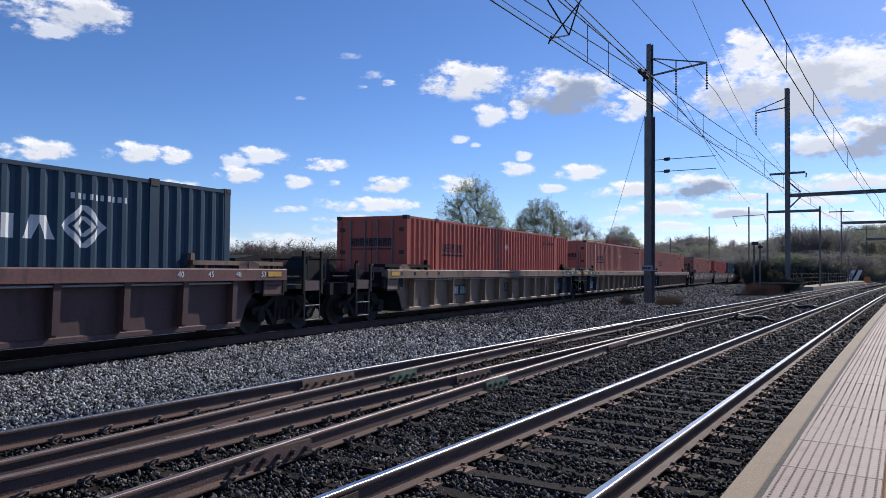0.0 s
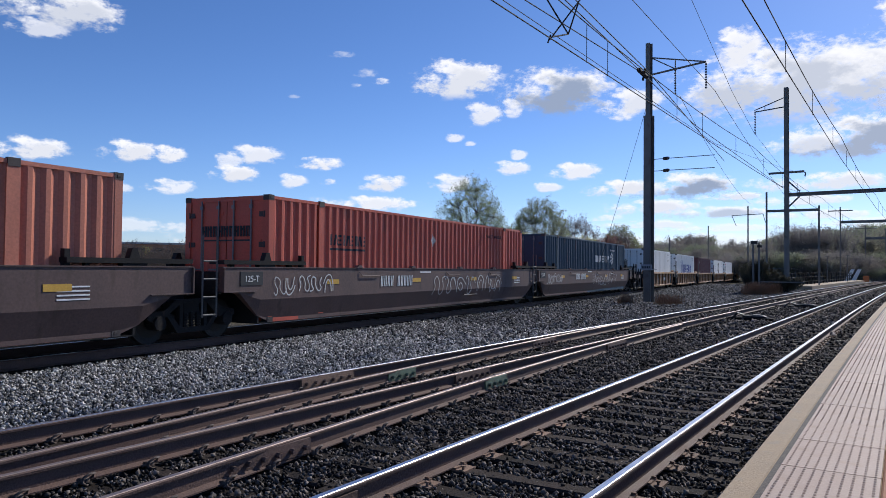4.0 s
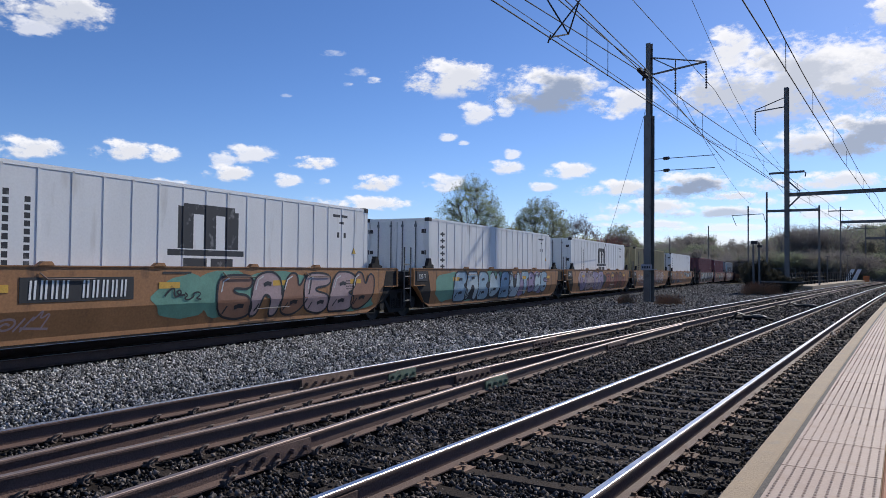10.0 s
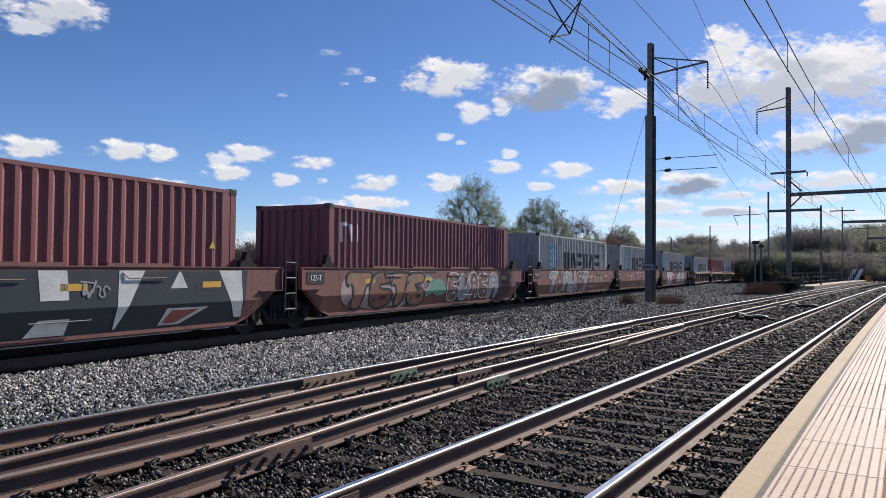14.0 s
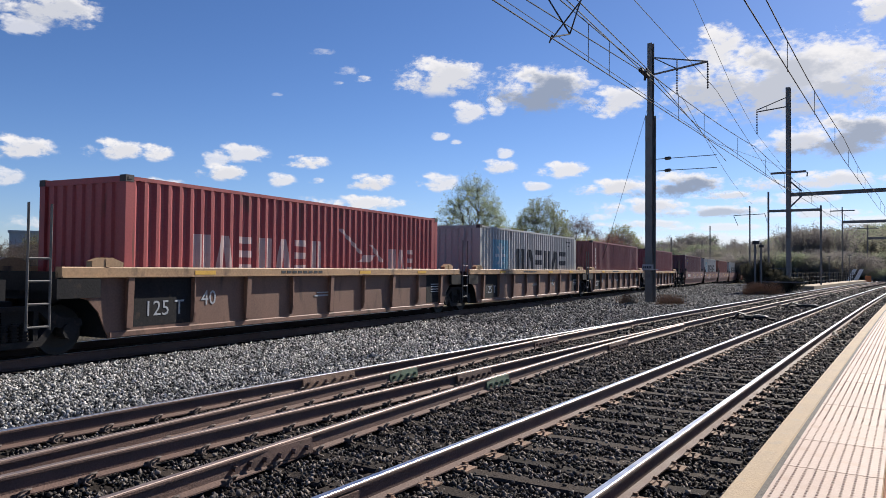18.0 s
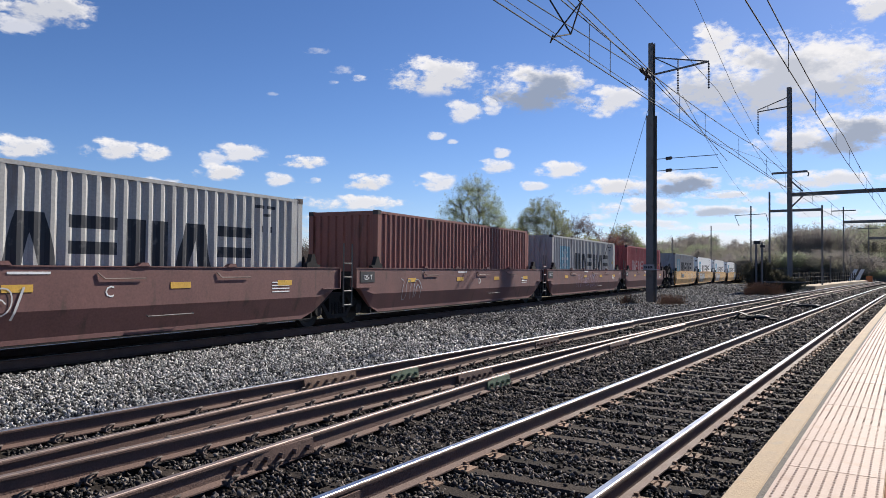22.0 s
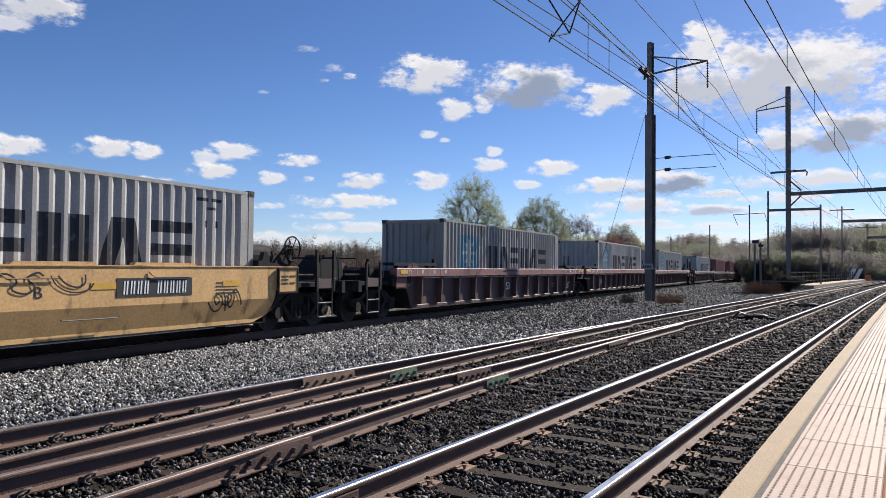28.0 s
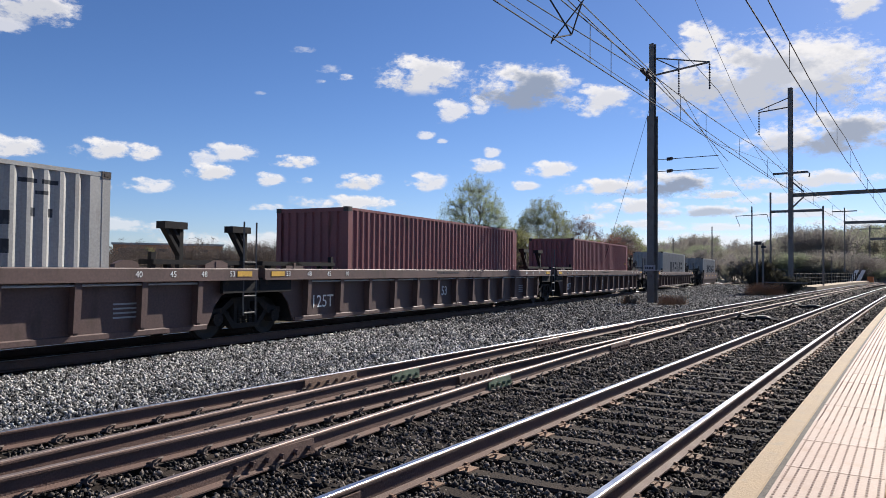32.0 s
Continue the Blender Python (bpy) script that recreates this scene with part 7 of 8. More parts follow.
# ---- trees and scrub ----
def grow(seed, h, spread, twist, leaf, n_leaf, leaf_size, bark_m, stems=6, start=45.0):
    """A tree as wood and crown meshes: a forking trunk, thin limbs and many small leaf faces."""
    rng = random.Random(seed)
    wood = Shape()
    tips = []

    def limb(p, d, length, r, depth):
        pts = [p]
        q, dd = p, d
        k = 4 if depth < 2 else 3
        for i in range(k):
            dd = (dd + Vector((rng.uniform(-twist, twist), rng.uniform(-twist, twist), rng.uniform(-0.02, 0.12)))).normalized()
            q = q + dd * (length / k)
            pts.append(q)
        wood.tube(pts, max(r, h * 0.0028), 6 if depth < 2 else 3, max(r * 0.5, h * 0.0018))
        if depth >= 3:
            tips.extend(pts[1:])
            return
        n = 5 if depth < 2 else 3
        for i in range(n):
            a = rng.uniform(0, 6.28)
            out = Vector((math.cos(a), math.sin(a), 0)) * spread * rng.uniform(0.5, 1.2)
            at = pts[-1] if i < 2 else pts[rng.randrange(1, k + 1)]
            limb(at, (dd + out + Vector((0, 0, 0.15))).normalized(), length * rng.uniform(0.55, 0.8), r * 0.5, depth + 1)
        tips.append(pts[-1])

    for k in range(stems):
        a, t = rng.uniform(0, 6.28), math.tan(radians(rng.uniform(4, 8 + start)))
        limb(Vector((0.3 * math.cos(a), 0.3 * math.sin(a), -0.2)), Vector((t * math.cos(a), t * math.sin(a), 1)).normalized(), h * 0.4, h * 0.013, 1)
    top = max(q.z for q in tips)
    f = h / top
    leaves = Shape()
    for _ in range(n_leaf):
        q = rng.choice(tips) + Vector((rng.gauss(0, 1), rng.gauss(0, 1), rng.gauss(0, 0.8))) * (h * 0.035)
        s = leaf_size * rng.uniform(0.5, 1.3)
        a, b = Vector((rng.uniform(-1, 1), rng.uniform(-1, 1), rng.uniform(-1, 1))).normalized() * s, Vector((rng.uniform(-1, 1), rng.uniform(-1, 1), rng.uniform(-1, 1))).normalized() * s
        k = len(leaves.v)
        leaves.v += [tuple((q + a) * f), tuple((q + b) * f), tuple((q - a * 0.7) * f), tuple((q - b * 0.8) * f)]
        leaves.f.append((k, k + 1, k + 2, k + 3))
    wood.v = [tuple(Vector(q) * f) for q in wood.v]
    wd = bpy.data.meshes.new("trunk")
    wd.from_pydata(wood.v, [], wood.f)
    wd.materials.append(bark_m)
    ld = bpy.data.meshes.new("crown")
    ld.from_pydata(leaves.v, [], leaves.f)
    ld.materials.append(leaf)
    return wd, ld


def grow_round(seed, h, leaf, clump, leaf_size, bark_m, wide=0.34, limbs=15):
    """A tree with a domed crown: limbs fan up from a short trunk, fork twice, and carry clumps of small leaves."""
    rng = random.Random(seed)
    lumps = [(Vector((rng.gauss(0, 1), rng.gauss(0, 1), rng.uniform(-0.2, 1))).normalized(), rng.uniform(-0.16, 0.14)) for _ in range(18)]
    mid = Vector((0, 0, h * 0.44))

    def within(f):
        """A place in the crown at the part f of the way out to its uneven rim."""
        while True:
            d = Vector((rng.gauss(0, 1), rng.gauss(0, 1), rng.gauss(0, 1))).normalized()
            if d.z > -0.5:
                break
        k = f * (1 + sum(w * max(0, d.dot(b)) ** 8 for b, w in lumps))
        return mid + Vector((d.x * wide, d.y * wide, d.z * 0.56)) * h * k

    def bough(a, b, r0, r1, n, sides):
        """A limb that leaves its parent upwards and bends over to b."""
        bend_at = a.lerp(b, 0.45) + Vector((rng.gauss(0, 0.05), rng.gauss(0, 0.05), 0.22)) * (b - a).length
        wood.tube([a.lerp(bend_at, i / n).lerp(bend_at.lerp(b, i / n), i / n) for i in range(n + 1)], r0, sides, r1)

    wood, leaves = Shape(), Shape()
    wood.tube([(0, 0, -0.2), (0.08, 0, h * 0.08), (0, 0.06, h * 0.17)], h * 0.028, 8, h * 0.02)
    one = [within(rng.uniform(0.3, 0.5)) for _ in range(limbs)]
    two = [within(rng.uniform(0.5, 0.8)) for _ in range(limbs * 7)]
    three = [within(rng.uniform(0.5, 1.0) ** 0.6) for _ in range(limbs * 58)]
    spots = []
    for q in one:
        bough(Vector((0, 0, h * rng.uniform(0.08, 0.18))), q, h * 0.01, h * 0.005, 5, 5)
    for q in two:
        bough(min(one, key=lambda e: (e - q).length + 0.6 * max(0, e.z - q.z)), q, h * 0.0042, h * 0.0022, 4, 4)
    for q in three:
        bough(min(two, key=lambda e: (e - q).length + 0.6 * max(0, e.z - q.z)), q, h * 0.002, h * 0.0011, 3, 3)
        out = (q - mid).normalized()
        spots.append(q)
        for _ in range(2):
            e = q + (out * 0.7 + Vector((rng.gauss(0, 0.6), rng.gauss(0, 0.6), rng.gauss(0.35, 0.5)))) * h * 0.03
            wood.tube([q, e], h * 0.001, 3, h * 0.0006)
            spots.append(e)
    for q in spots:
        for _ in range(clump if rng.random() < 0.85 else clump // 4):
            c = q + Vector((rng.gauss(0, 1), rng.gauss(0, 1), rng.gauss(0, 1))) * (h * 0.0125)
            z = leaf_size * rng.uniform(0.5, 1.3)
            a, b = (Vector((rng.uniform(-1, 1), rng.uniform(-1, 1), rng.uniform(-1, 1))).normalized() * z for _ in "ab")
            k = len(leaves.v)
            leaves.v += [tuple(c + a), tuple(c + b), tuple(c - a * 0.7), tuple(c - b * 0.8)]
            leaves.f.append((k, k + 1, k + 2, k + 3))
    out = []
    for nm, shape, m in (("trunk", wood, bark_m), ("crown", leaves, leaf)):
        d = bpy.data.meshes.new(nm)
        d.from_pydata(shape.v, [], shape.f)
        d.materials.append(m)
        out.append(d)
    return tuple(out)


def tree(kind, x, y, size, turn, label, group, name="tree", slim=1.0):
    wd, ld = kind
    t = thing(name, label, "tree" if name == "tree" else "bush", group, at=pose(x, y, GROUND - sink(y), 0, 0, turn))
    m = Matrix.Diagonal((size * slim, size * slim, size, 1))
    part("trunk", wd, None, t, at=m)
    part("crown", ld, None, t, at=m)
    return t


def woods():
    near_spring = grow_round(3, 12, leaf_green, 13, 0.06, bark)
    near_moss = grow_round(4, 11, leaf_moss, 14, 0.062, bark, 0.38)
    near_bare = grow_round(11, 9, leaf_grey, 9, 0.045, bark, 0.4)
    near_olive = grow_round(5, 10, leaf_olive, 12, 0.06, bark, 0.42)
    near_red = grow_round(8, 9, leaf_red, 7, 0.05, bark_red, 0.34)
    spring = grow(3, 12, 0.5, 0.14, leaf_green, 3300, 0.13, bark, 5, 42)
    olive = grow(5, 10, 0.6, 0.18, leaf_olive, 3100, 0.125, bark, 5, 48)
    red = grow(8, 9, 0.6, 0.18, leaf_red, 2500, 0.11, bark_red, 6, 45)
    bare = grow(12, 9, 0.5, 0.16, leaf_grey, 2600, 0.1, bark, 6, 45)
    scrub = grow(14, 3, 0.45, 0.2, leaf_dark, 11000, 0.06, bark, 10, 28)
    birch = grow(17, 11, 0.3, 0.1, leaf_grey, 5000, 0.08, bark, 5, 20)
    g = "trees behind the train"
    tree(near_spring, -40.2, 69, 0.96, 20, "broad tree with pale spring leaves", g)
    tree(near_olive, -36.0, 72.0, 0.66, 130, "small yellow green spring tree", g)
    tree(near_olive, -33.2, 84.0, 0.62, 20, "small yellow green spring tree", g)
    tree(near_bare, -40.0, 76.0, 0.78, 310, "twiggy tree with grey buds", g)
    tree(near_moss, -36.4, 78, 0.95, 140, "broad tree with grey green spring buds", g)
    tree(near_bare, -36.4, 89.6, 1.05, 60, "twiggy tree with grey buds", g)
    tree(near_red, -31.5, 88, 0.72, 10, "small tree with reddish buds", g)
    tree(near_bare, -31, 90, 0.8, 200, "twiggy tree with grey buds", g)
    tree(near_red, -35.5, 101, 0.7, 80, "small tree with reddish buds", g)
    tree(near_moss, -33.0, 97, 0.75, 300, "pale twiggy tree behind the train", g)
    tree(spring, -46.0, 73, 0.62, 250, "small tree with spring leaves", g)
    rng = random.Random(21)
    # copies for far trees, repainted in the colours paled for haze
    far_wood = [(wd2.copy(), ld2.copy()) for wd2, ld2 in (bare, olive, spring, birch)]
    for (wd2, ld2), leaf in zip(far_wood, (haze_grey, haze_olive, haze_green, haze_grey)):
        wd2.materials[0], ld2.materials[0] = haze_bark, leaf
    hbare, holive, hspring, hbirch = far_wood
    kinds = [(hbare, "distant bare twiggy tree on the skyline"), (holive, "distant olive green tree on the skyline"), (hspring, "distant pale green tree on the skyline"), (red, "distant reddish budding tree on the skyline"), (hbirch, "distant slender bare tree on the skyline")]
    # far wood behind the freight track
    for k in range(46):
        a = -62 + k * 1.35 + rng.uniform(-0.6, 0.6)
        r = rng.uniform(100, 150)
        x, y = r * math.sin(radians(a)), r * math.cos(radians(a))
        kd, lb = rng.choice(((bare, kinds[0][1]), (bare, kinds[0][1]), (olive, kinds[1][1]), (birch, kinds[4][1])) + (((red, kinds[3][1]),) if a > -40 else ()))
        size = rng.uniform(0.42, 0.62) * r / 105
        if a > -19:
            continue
        tree(kd, x, y, size, rng.uniform(0, 360), lb, "far wood")
    hill_kinds = {}
    # the hill trees wear the haze-paled colours as well
    for key, seed, leaf in (("brown", 31, haze_grey), ("olive", 32, haze_olive), ("green", 33, haze_green)):
        hill_kinds[key] = grow(seed, 10, 0.5, 0.16, leaf, 9000, 0.105, haze_bark, 6, 40)
    words = {"brown": "distant brown twiggy tree on the rise", "olive": "distant olive budding tree on the rise", "green": "distant green spring tree on the rise"}
    skyline = [(-22, 8.0), (-17, 9.0), (-15, 10.5), (-13.5, 12.0), (-12, 10.0), (-9, 10.5), (-7, 12.0), (-5, 13.5), (-3.5, 14.5), (0, 14.0), (12, 14.0)]

    def crest(a):
        for (a0, h0), (a1, h1) in zip(skyline, skyline[1:]):
            if a0 <= a <= a1:
                return h0 + (h1 - h0) * (a - a0) / (a1 - a0)
        return 8.0

    # the wooded rise beyond the other platform
    ridge = Shape()
    cols = [-24 + 1.5 * i for i in range(26)]
    for r, f in ((150, 0.0), (185, 0.22), (225, 0.42), (300, 0.45), (420, 0.0)):
        ridge.v += [(r * math.sin(radians(a)), r * math.cos(radians(a)), GROUND - 0.7 + f * crest(min(12, max(-22, a))) * min(1, (a + 24) / 6)) for a in cols]
    n = len(cols)
    ridge.f = [(j * n + i, j * n + i + 1, (j + 1) * n + i + 1, (j + 1) * n + i) for j in range(4) for i in range(n - 1)]
    solid("hillside", ridge, litter, "low hillside of leaf litter and undergrowth", "hill", kind="structure")
    for k in range(150):
        a = rng.uniform(-22, -0.5) if k % 8 else rng.uniform(0, 11)
        r = rng.uniform(160, 245)
        key = rng.choice(("brown", "brown", "brown", "olive", "olive", "green")) if a < -8 else rng.choice(("brown", "olive", "olive", "green", "green", "green"))
        foot = 0.42 * crest(a) * min(1, max(0, (r - 150) / 75))
        high = (crest(a) * r / 235 * rng.uniform(0.72, 1.04) - foot * 0.6)
        t = tree(hill_kinds[key], r * math.sin(radians(a)), r * math.cos(radians(a)), high / 10, rng.uniform(0, 360), words[key], "wooded rise", slim=1.25)
        t.location.z = GROUND - 0.7 + foot
    for k in range(8):
        a = -6.8 + 0.4 * k + rng.uniform(-0.3, 0.3)
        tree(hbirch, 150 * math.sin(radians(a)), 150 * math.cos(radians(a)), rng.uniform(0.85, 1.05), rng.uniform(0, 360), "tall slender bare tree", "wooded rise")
    for k in range(70):
        a = rng.uniform(-11.5, -0.8)
        r = rng.uniform(135, 162)
        key = rng.choice(("brown", "brown", "olive", "green"))
        tree(hill_kinds[key], r * math.sin(radians(a)), r * math.cos(radians(a)), rng.uniform(0.3, 0.6), rng.uniform(0, 360), "low dense thicket below the rise", "thicket on the rise", "bush", slim=1.5)
    # brown thicket between the freight track and the sheds
    brush = grow(41, 4, 0.5, 0.22, brush_brown, 7000, 0.036, bark, 9, 45)
    for k in range(64):
        a = -66 + 0.62 * k + rng.uniform(-0.4, 0.4)
        r = rng.uniform(58, 84)
        x, y = r * math.sin(radians(a)), r * math.cos(radians(a))
        if abs(x + 40) < 4 and abs(y - 69) < 4:
            continue
        tree(brush, x, y, rng.uniform(0.72, 1.1) * r / 70, rng.uniform(0, 360), "brown leafless thicket behind the freight track", "brown thicket", "bush", slim=1.35)
    # scrub beside the far signal
    for x, y, s, w in ((-9.75, 58.6, 0.72, 0.75), (-9.4, 58.9, 0.9, 0.6), (-9.0, 60.4, 0.72, 0.7), (-8.0, 60.6, 0.5, 1.0), (-7.2, 60.8, 0.45, 1.0)):
        tree(scrub, x, y, s, rng.uniform(0, 360), "dense dark leafless bush", "dark bushes", "bush", slim=w)
    for k in range(30):
        x, y = rng.choice(((-11.9, 35.6), (-9.9, 36.2), (-9.8, 36), (-9.2, 54), (-9.0, 56), (-8.6, 55), (-8.2, 56), (-7.8, 57), (-8.9, 55)))
        x, y = x + rng.uniform(-0.4, 0.4), y + rng.uniform(-0.6, 0.6)
        tall = 1.0 if y < 45 else 1.7
        s = Shape()
        for _ in range(70):
            a, l = rng.uniform(0, 6.28), tall * rng.uniform(0.2, 0.6)
            bx, by = rng.gauss(0, 0.16), rng.gauss(0, 0.16)
            s.tube([(bx, by, 0), (bx + 0.1 * math.cos(a), by + 0.1 * math.sin(a), l * 0.6), (bx + 0.3 * math.cos(a) * l, by + 0.3 * math.sin(a) * l, l)], 0.008, 3, 0.003)
        solid("dry_grass", s, leaf_straw, "tuft of dry straw-coloured weeds in the ballast", "grass", "tufts of dry grass", at=pose(x, y, ground_z(x, y)))


woods()


# ---- things beside the line ----
def lineside():
    sg = thing("signal_mast", "pair of grey lineside masts with dark signal heads", "signal", at=pose(-9.42, 57.6, GROUND))
    for x in (0, 0.4):
        part("mast", Shape().tube([(x, 0, 0), (x, 0, 4.0 - 0.3 * x)], 0.075, 8), pole_steel, sg)
    part("signal_head", Shape().box(-0.16, 0.3, -0.15, 0.15, 3.75, 4.0).box(0.28, 0.62, -0.15, 0.15, 3.5, 3.68), black_paint, sg, "dark signal head")
    part("walkway", Shape().box(0.5, 3.4, -0.05, 0.0, 0.92, 1.0), pole_steel, sg)
    hut = thing("signal_platform", "dark raised lineside equipment platform with railing", "equipment", at=pose(-8.6, 62.0, GROUND))
    part("deck", Shape().box(-1.4, 1.6, -0.8, 0.8, 1.0, 1.08), pole_steel, hut)
    part("cabinet", Shape().box(-1.2, 1.1, -0.6, 0.6, 0, 1.0), well_black, hut, "dark equipment cabinet")
    part("box", Shape().box(-1.05, -0.65, -0.3, 0.3, 1.55, 1.85).box(-0.88, -0.82, -0.05, 0.05, 1.05, 1.55), white_paint, hut, "small white box")
    rl = Shape()
    for x in (-1.4, -0.6, 0.2, 0.9, 1.6):
        rl.tube([(x, -0.8, 1.08), (x, -0.8, 1.95)], 0.025, 5)
    part("railing", rl.tube([(-1.4, -0.8, 1.95), (1.6, -0.8, 1.95)], 0.025, 5), pole_steel, hut)
    # switch machines between the tracks
    for x, y, w in ((-4.4, 27.3, 1.25), (-3.9, 38, 1.5)):
        sm = thing("switch_machine", "dark greasy switch machine with loose cables between tracks", "switch machine", "switch machines", at=pose(x, y, GROUND))
        part("base", Shape().box(-w / 2, w / 2, -0.3, 0.3, 0, 0.12), tie_wood, sm)
        part("housing", Shape().prism([(-w * 0.35, 0.12), (w * 0.35, 0.12), (w * 0.3, 0.22), (-w * 0.28, 0.24)], -0.2, 0.2), well_black, sm, "black metal housing", at=Matrix.Diagonal((1, 1, 0.75, 1)))
        part("cover", Shape().prism([(-w * 0.1, 0.225), (w * 0.28, 0.215), (w * 0.2, 0.29), (-w * 0.06, 0.3)], -0.17, 0.17), pole_steel, sm, "dull metal cover", at=Matrix.Diagonal((1, 1, 0.75, 1)))
        c = Shape()
        for k in range(4):
            c.tube([(-w * 0.3, -0.1 + 0.07 * k, 0.2), (-w * 0.45, -0.25 + 0.1 * k, 0.28), (-w * 0.62, -0.2 + 0.15 * k, 0.06)], 0.022, 5)
        part("cable_bundle", c, black_paint, sm)
        part("throw_rod", Shape().tube([(-w / 2, 0, 0.09), (-1.6, 0, 0.09)], 0.03, 6), rail_side, sm)
    # the platform across the tracks, with its fence and ramp
    fp = thing("far_platform", "distant low concrete platform across the tracks", "platform", kind="structure")
    part("slab", Shape().sweep([(-9.4, -0.3), (-7.75, -0.3), (-7.75, 0.2), (-9.4, 0.2)], stations_near(lambda y: bend(y) * 0.95, [72 + 6 * i for i in range(12)])), concrete, fp)
    fence = thing("platform_fence", "distant dark rail fence behind the platform", "fence", kind="")
    for k in range(26):
        y = 70 + 2.6 * k
        part("post", cached("fence post", lambda: Shape().box(-0.05, 0.05, -0.05, 0.05, 0, 1.5).mesh("post", well_black)), None, fence, at=pose(-9.5 + bend(y) * 0.95, y, -0.1))
    for z in (0.5, 0.95, 1.35):
        part("fence_rail", Shape().tube([(-9.5 + bend(70 + 5 * i) * 0.95, 70 + 5 * i, z) for i in range(14)], 0.03, 5), well_black, fence)
    rp = thing("track_crossing_ramp", "pale raised boards with orange marker at a platform end", "barrier", at=pose(-5.6, 128, 0.0))
    for x in (-1.6, -0.7):
        part("board", Shape().prism([(x - 0.5, 0.1), (x + 0.1, 0.1), (x + 0.9, 1.9), (x + 0.4, 1.9)], -0.3, 0.3), white_paint, rp, "pale slanted board")
    part("marker", Shape().box(0.4, 1.2, -0.3, 0.3, 0, 0.9), orange_paint, rp, "orange marker")
    for x, y, h in ((-8.6, 92, 3.2), (-8.0, 108, 3.6)):
        lp = thing("platform_lamp", "distant platform lamp on a slim post", "lamp post", "platform lamps", at=pose(x + bend(y) * 0.9, y, 0))
        part("post", Shape().tube([(0, 0, 0), (0, 0, h)], 0.05, 6), pole_steel, lp)
        part("head", Shape().box(-0.25, 0.25, -0.15, 0.15, h, h + 0.1), pole_steel, lp)
    # low sheds beyond the wood
    for x, y, w, h, turn, pale in ((-158, 85, 14, 8.4, 62, True), (-137, 100, 22, 6.2, 54, False)):
        b = thing("warehouse", "distant pale translucent-roofed shed" if pale else "distant flat-roofed dark warehouse", "building", "far warehouses", at=pose(x, y, GROUND, 0, 0, turn))
        part("wall", Shape().box(-w / 2, w / 2, -5, 5, 0, h), sign_grey if pale else brick_red, b)
        part("roof", Shape().box(-w / 2 - 0.3, w / 2 + 0.3, -5.3, 5.3, h, h + 0.4), sign_grey, b)
        for k in range(int(w / 4)):
            part("window", Shape().box(-w / 2 + 1 + 4 * k, -w / 2 + 3 + 4 * k, -5.04, -4.98, 4, 5.4), black_paint, b)


lineside()
solid("pale_stone", Shape().tube([(0, -0.05, 0), (0, 0.0, 0.03), (0, 0.06, 0)], 0.05, 7, 0.03), white_paint, "pale stray stone beside the rail", "stone", at=pose(-3.05, 3.62, GROUND + 0.05))


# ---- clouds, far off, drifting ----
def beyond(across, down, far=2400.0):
    """A far place from pixels across and down the camera's view, focal length 1268.8."""
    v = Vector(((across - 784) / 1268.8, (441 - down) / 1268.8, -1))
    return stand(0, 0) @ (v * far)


# clouds placed to fit the camera's view, highest first: across, down, width, height, greyness, density
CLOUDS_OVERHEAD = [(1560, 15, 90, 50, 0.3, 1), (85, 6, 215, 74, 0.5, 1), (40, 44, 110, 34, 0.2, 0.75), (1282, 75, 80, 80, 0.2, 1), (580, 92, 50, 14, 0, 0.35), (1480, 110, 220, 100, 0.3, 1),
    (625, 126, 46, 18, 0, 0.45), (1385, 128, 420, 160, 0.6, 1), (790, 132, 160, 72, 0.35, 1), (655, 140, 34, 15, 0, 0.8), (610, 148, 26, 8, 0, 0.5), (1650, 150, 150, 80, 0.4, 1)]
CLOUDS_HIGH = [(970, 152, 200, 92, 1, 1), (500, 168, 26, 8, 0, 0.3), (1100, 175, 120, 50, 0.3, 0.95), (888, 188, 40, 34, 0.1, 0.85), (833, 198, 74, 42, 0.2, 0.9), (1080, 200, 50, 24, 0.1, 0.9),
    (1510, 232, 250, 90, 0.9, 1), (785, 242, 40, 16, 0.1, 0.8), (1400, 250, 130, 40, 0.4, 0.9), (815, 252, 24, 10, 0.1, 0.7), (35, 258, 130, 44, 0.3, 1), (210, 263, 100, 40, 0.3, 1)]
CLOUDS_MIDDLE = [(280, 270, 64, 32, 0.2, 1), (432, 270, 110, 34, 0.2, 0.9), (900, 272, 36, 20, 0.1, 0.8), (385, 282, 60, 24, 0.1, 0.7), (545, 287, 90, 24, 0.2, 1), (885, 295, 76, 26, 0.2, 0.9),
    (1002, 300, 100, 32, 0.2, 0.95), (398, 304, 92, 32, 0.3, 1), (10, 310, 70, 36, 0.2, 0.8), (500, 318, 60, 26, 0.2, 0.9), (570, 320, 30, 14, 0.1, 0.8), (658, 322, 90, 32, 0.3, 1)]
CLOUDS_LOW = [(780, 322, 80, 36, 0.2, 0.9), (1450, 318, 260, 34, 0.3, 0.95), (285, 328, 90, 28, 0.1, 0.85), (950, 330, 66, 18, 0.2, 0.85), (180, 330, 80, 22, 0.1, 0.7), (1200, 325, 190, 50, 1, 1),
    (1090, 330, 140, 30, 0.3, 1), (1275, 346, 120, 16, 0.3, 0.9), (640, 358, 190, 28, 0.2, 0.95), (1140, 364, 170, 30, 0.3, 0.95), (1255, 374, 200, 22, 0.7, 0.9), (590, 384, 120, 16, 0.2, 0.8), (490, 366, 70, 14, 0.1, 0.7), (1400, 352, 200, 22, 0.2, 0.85)]
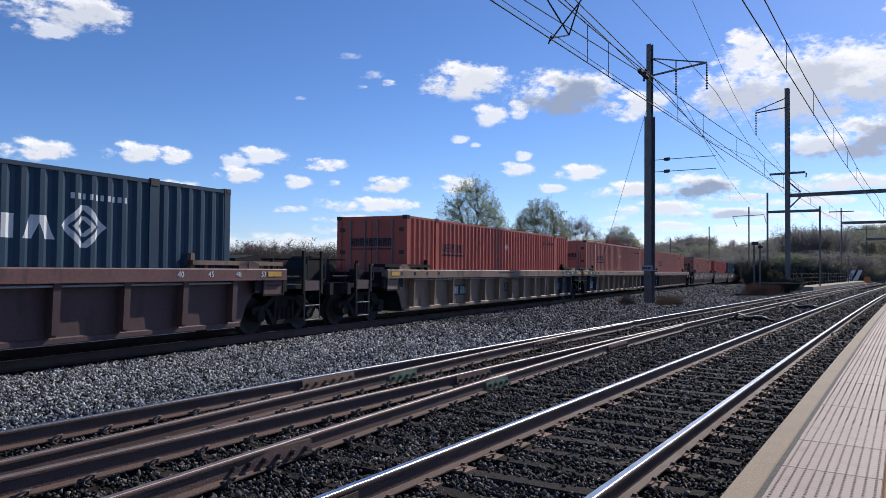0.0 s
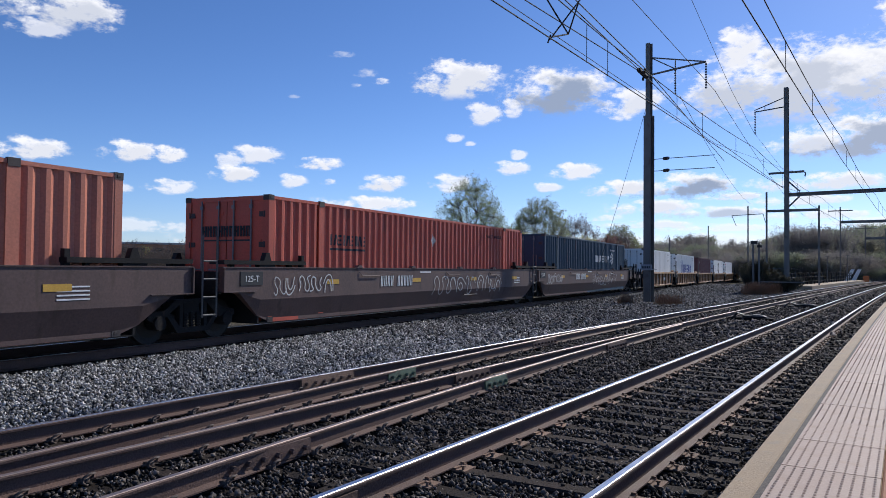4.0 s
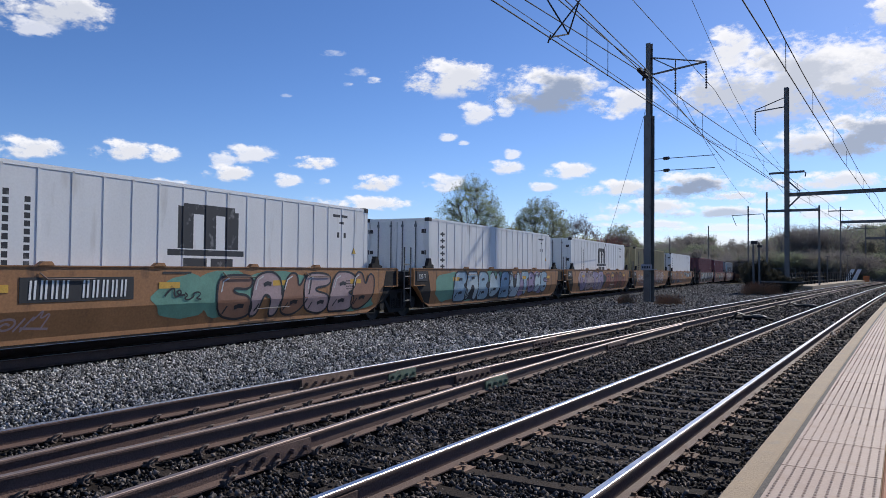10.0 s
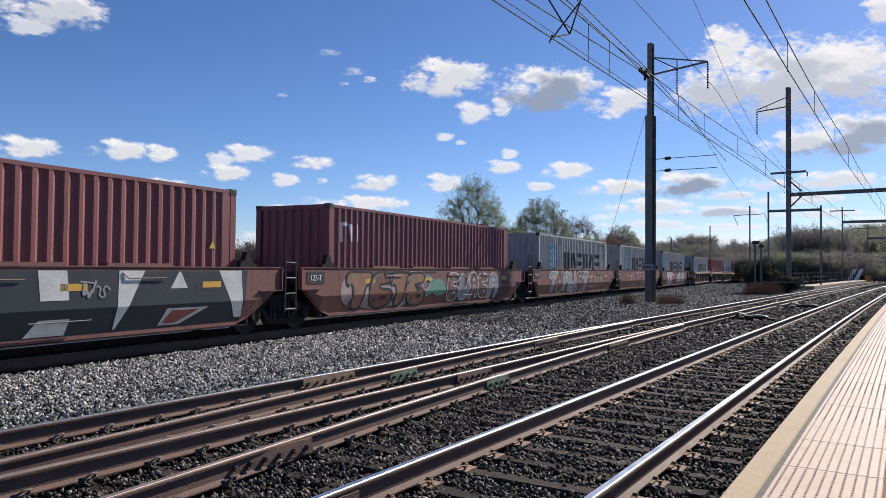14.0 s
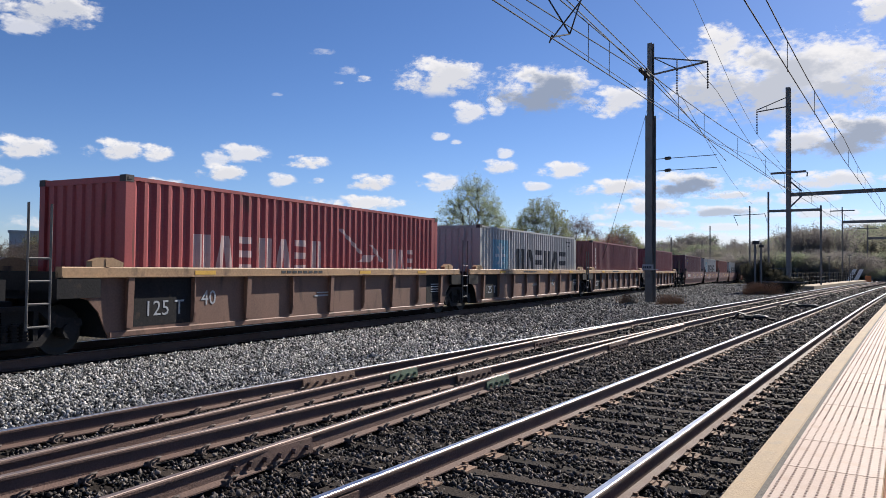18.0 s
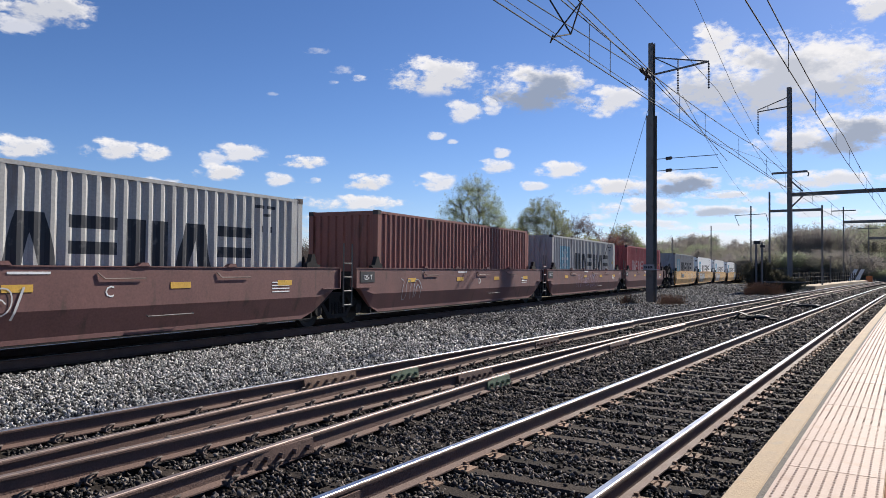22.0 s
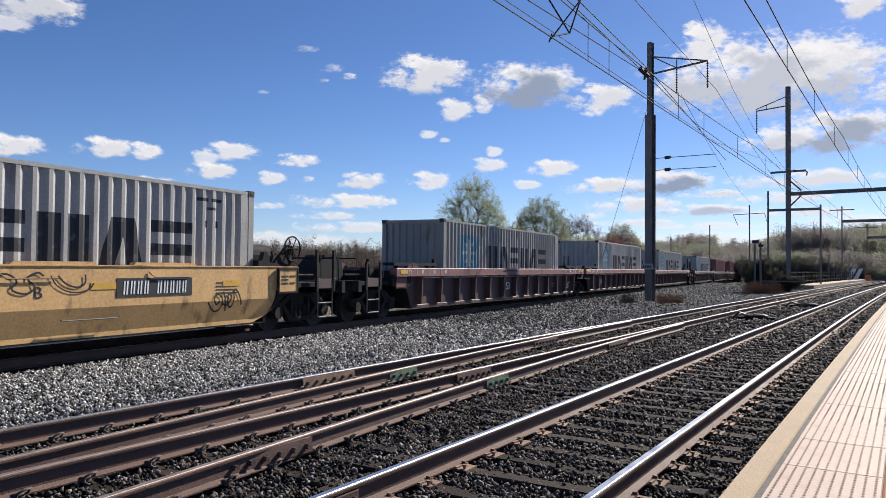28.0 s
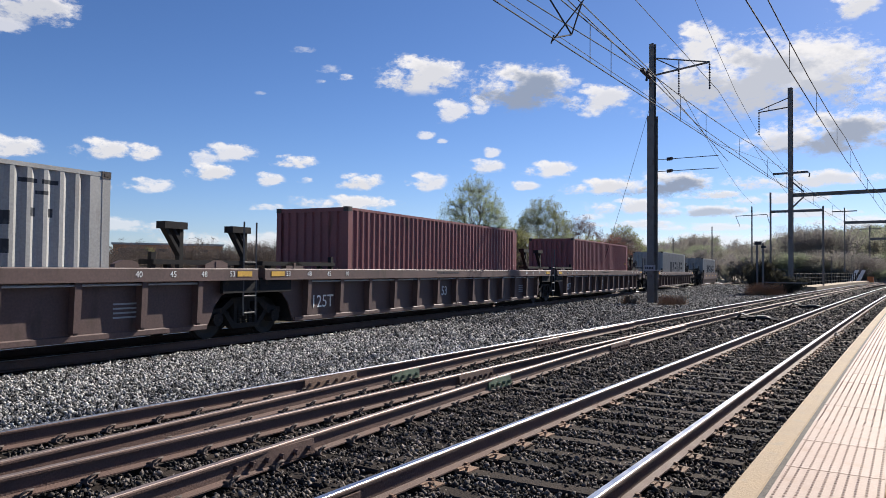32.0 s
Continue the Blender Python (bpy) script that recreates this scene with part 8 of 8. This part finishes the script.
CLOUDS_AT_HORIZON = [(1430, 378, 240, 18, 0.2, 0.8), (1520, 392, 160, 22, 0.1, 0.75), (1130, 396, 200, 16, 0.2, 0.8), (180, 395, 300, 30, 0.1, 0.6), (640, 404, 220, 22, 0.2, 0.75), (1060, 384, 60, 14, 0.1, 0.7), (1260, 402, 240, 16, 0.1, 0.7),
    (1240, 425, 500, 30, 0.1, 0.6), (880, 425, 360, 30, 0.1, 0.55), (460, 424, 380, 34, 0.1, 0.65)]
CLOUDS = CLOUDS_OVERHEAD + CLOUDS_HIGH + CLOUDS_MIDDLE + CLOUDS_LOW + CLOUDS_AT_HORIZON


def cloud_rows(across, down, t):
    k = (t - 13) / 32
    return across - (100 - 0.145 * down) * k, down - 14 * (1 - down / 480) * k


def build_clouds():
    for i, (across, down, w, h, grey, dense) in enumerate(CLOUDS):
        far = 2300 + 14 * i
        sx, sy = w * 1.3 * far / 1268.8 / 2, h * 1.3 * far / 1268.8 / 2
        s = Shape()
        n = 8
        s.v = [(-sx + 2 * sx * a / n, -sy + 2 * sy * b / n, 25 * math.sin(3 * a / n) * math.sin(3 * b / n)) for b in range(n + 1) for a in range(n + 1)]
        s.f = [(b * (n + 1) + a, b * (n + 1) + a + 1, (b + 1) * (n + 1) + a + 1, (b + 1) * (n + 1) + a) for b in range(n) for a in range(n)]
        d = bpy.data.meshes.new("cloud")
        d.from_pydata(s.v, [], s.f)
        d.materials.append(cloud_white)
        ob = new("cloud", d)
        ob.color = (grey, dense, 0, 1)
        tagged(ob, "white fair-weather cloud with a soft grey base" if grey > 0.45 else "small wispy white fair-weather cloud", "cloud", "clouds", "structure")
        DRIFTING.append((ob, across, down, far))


def high_cloud():
    """The cloud that covers the sun at first and has drifted off it after some twelve seconds."""
    s = Shape()
    n = 12
    s.v = [(-600 + 1200 * a / n, -420 + 840 * b / n, 30 * math.sin(3 * a / n) * math.sin(3 * b / n)) for b in range(n + 1) for a in range(n + 1)]
    s.f = [(b * (n + 1) + a, b * (n + 1) + a + 1, (b + 1) * (n + 1) + a + 1, (b + 1) * (n + 1) + a) for b in range(n) for a in range(n)]
    d = bpy.data.meshes.new("cloud")
    d.from_pydata(s.v, [], s.f)
    d.materials.append(cloud_thick)
    return tagged(new("cloud", d), "broad white cloud with a grey base drifting off the sun", "cloud", "clouds", "structure")


def high_cloud_rows():
    sunward, drift = aim(-SUN_TURN, SUN_UP), aim(90 - SUN_TURN, 0)
    face = Matrix((-drift, sunward.cross(drift), -sunward)).transposed().to_4x4()
    return [(t, Matrix.Translation(sunward * 4200 + drift * (WIND * (t - SUN_OUT) + 560)) @ face) for t in (0.0, 16.0, 32.0)]


DRIFTING = []
WIND, SUN_OUT = 13.0, 11.2
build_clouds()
HIGH_CLOUD = high_cloud()


def motions():
    """The train runs towards the camera and past it; the clouds drift."""
    for ob, place, lift in MOVERS:
        rows = []
        t = 0.0
        while t <= 32.001:
            s = place - travelled(t)
            near = -60 < s < 200
            if near or t in (0.0, 32.0) or abs(t % 2) < 0.01:
                x, y, h = way(s)
                rows.append((t, pose(x, y, lift - sink(y), 0, 0, 90 + math.degrees(h))))
            t += 0.5
        walk(ob, rows)
    walk(HIGH_CLOUD, high_cloud_rows())
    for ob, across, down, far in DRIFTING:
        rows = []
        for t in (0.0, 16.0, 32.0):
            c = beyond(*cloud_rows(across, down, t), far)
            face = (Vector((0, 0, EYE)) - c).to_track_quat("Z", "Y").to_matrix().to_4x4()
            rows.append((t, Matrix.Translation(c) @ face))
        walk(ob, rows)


motions()
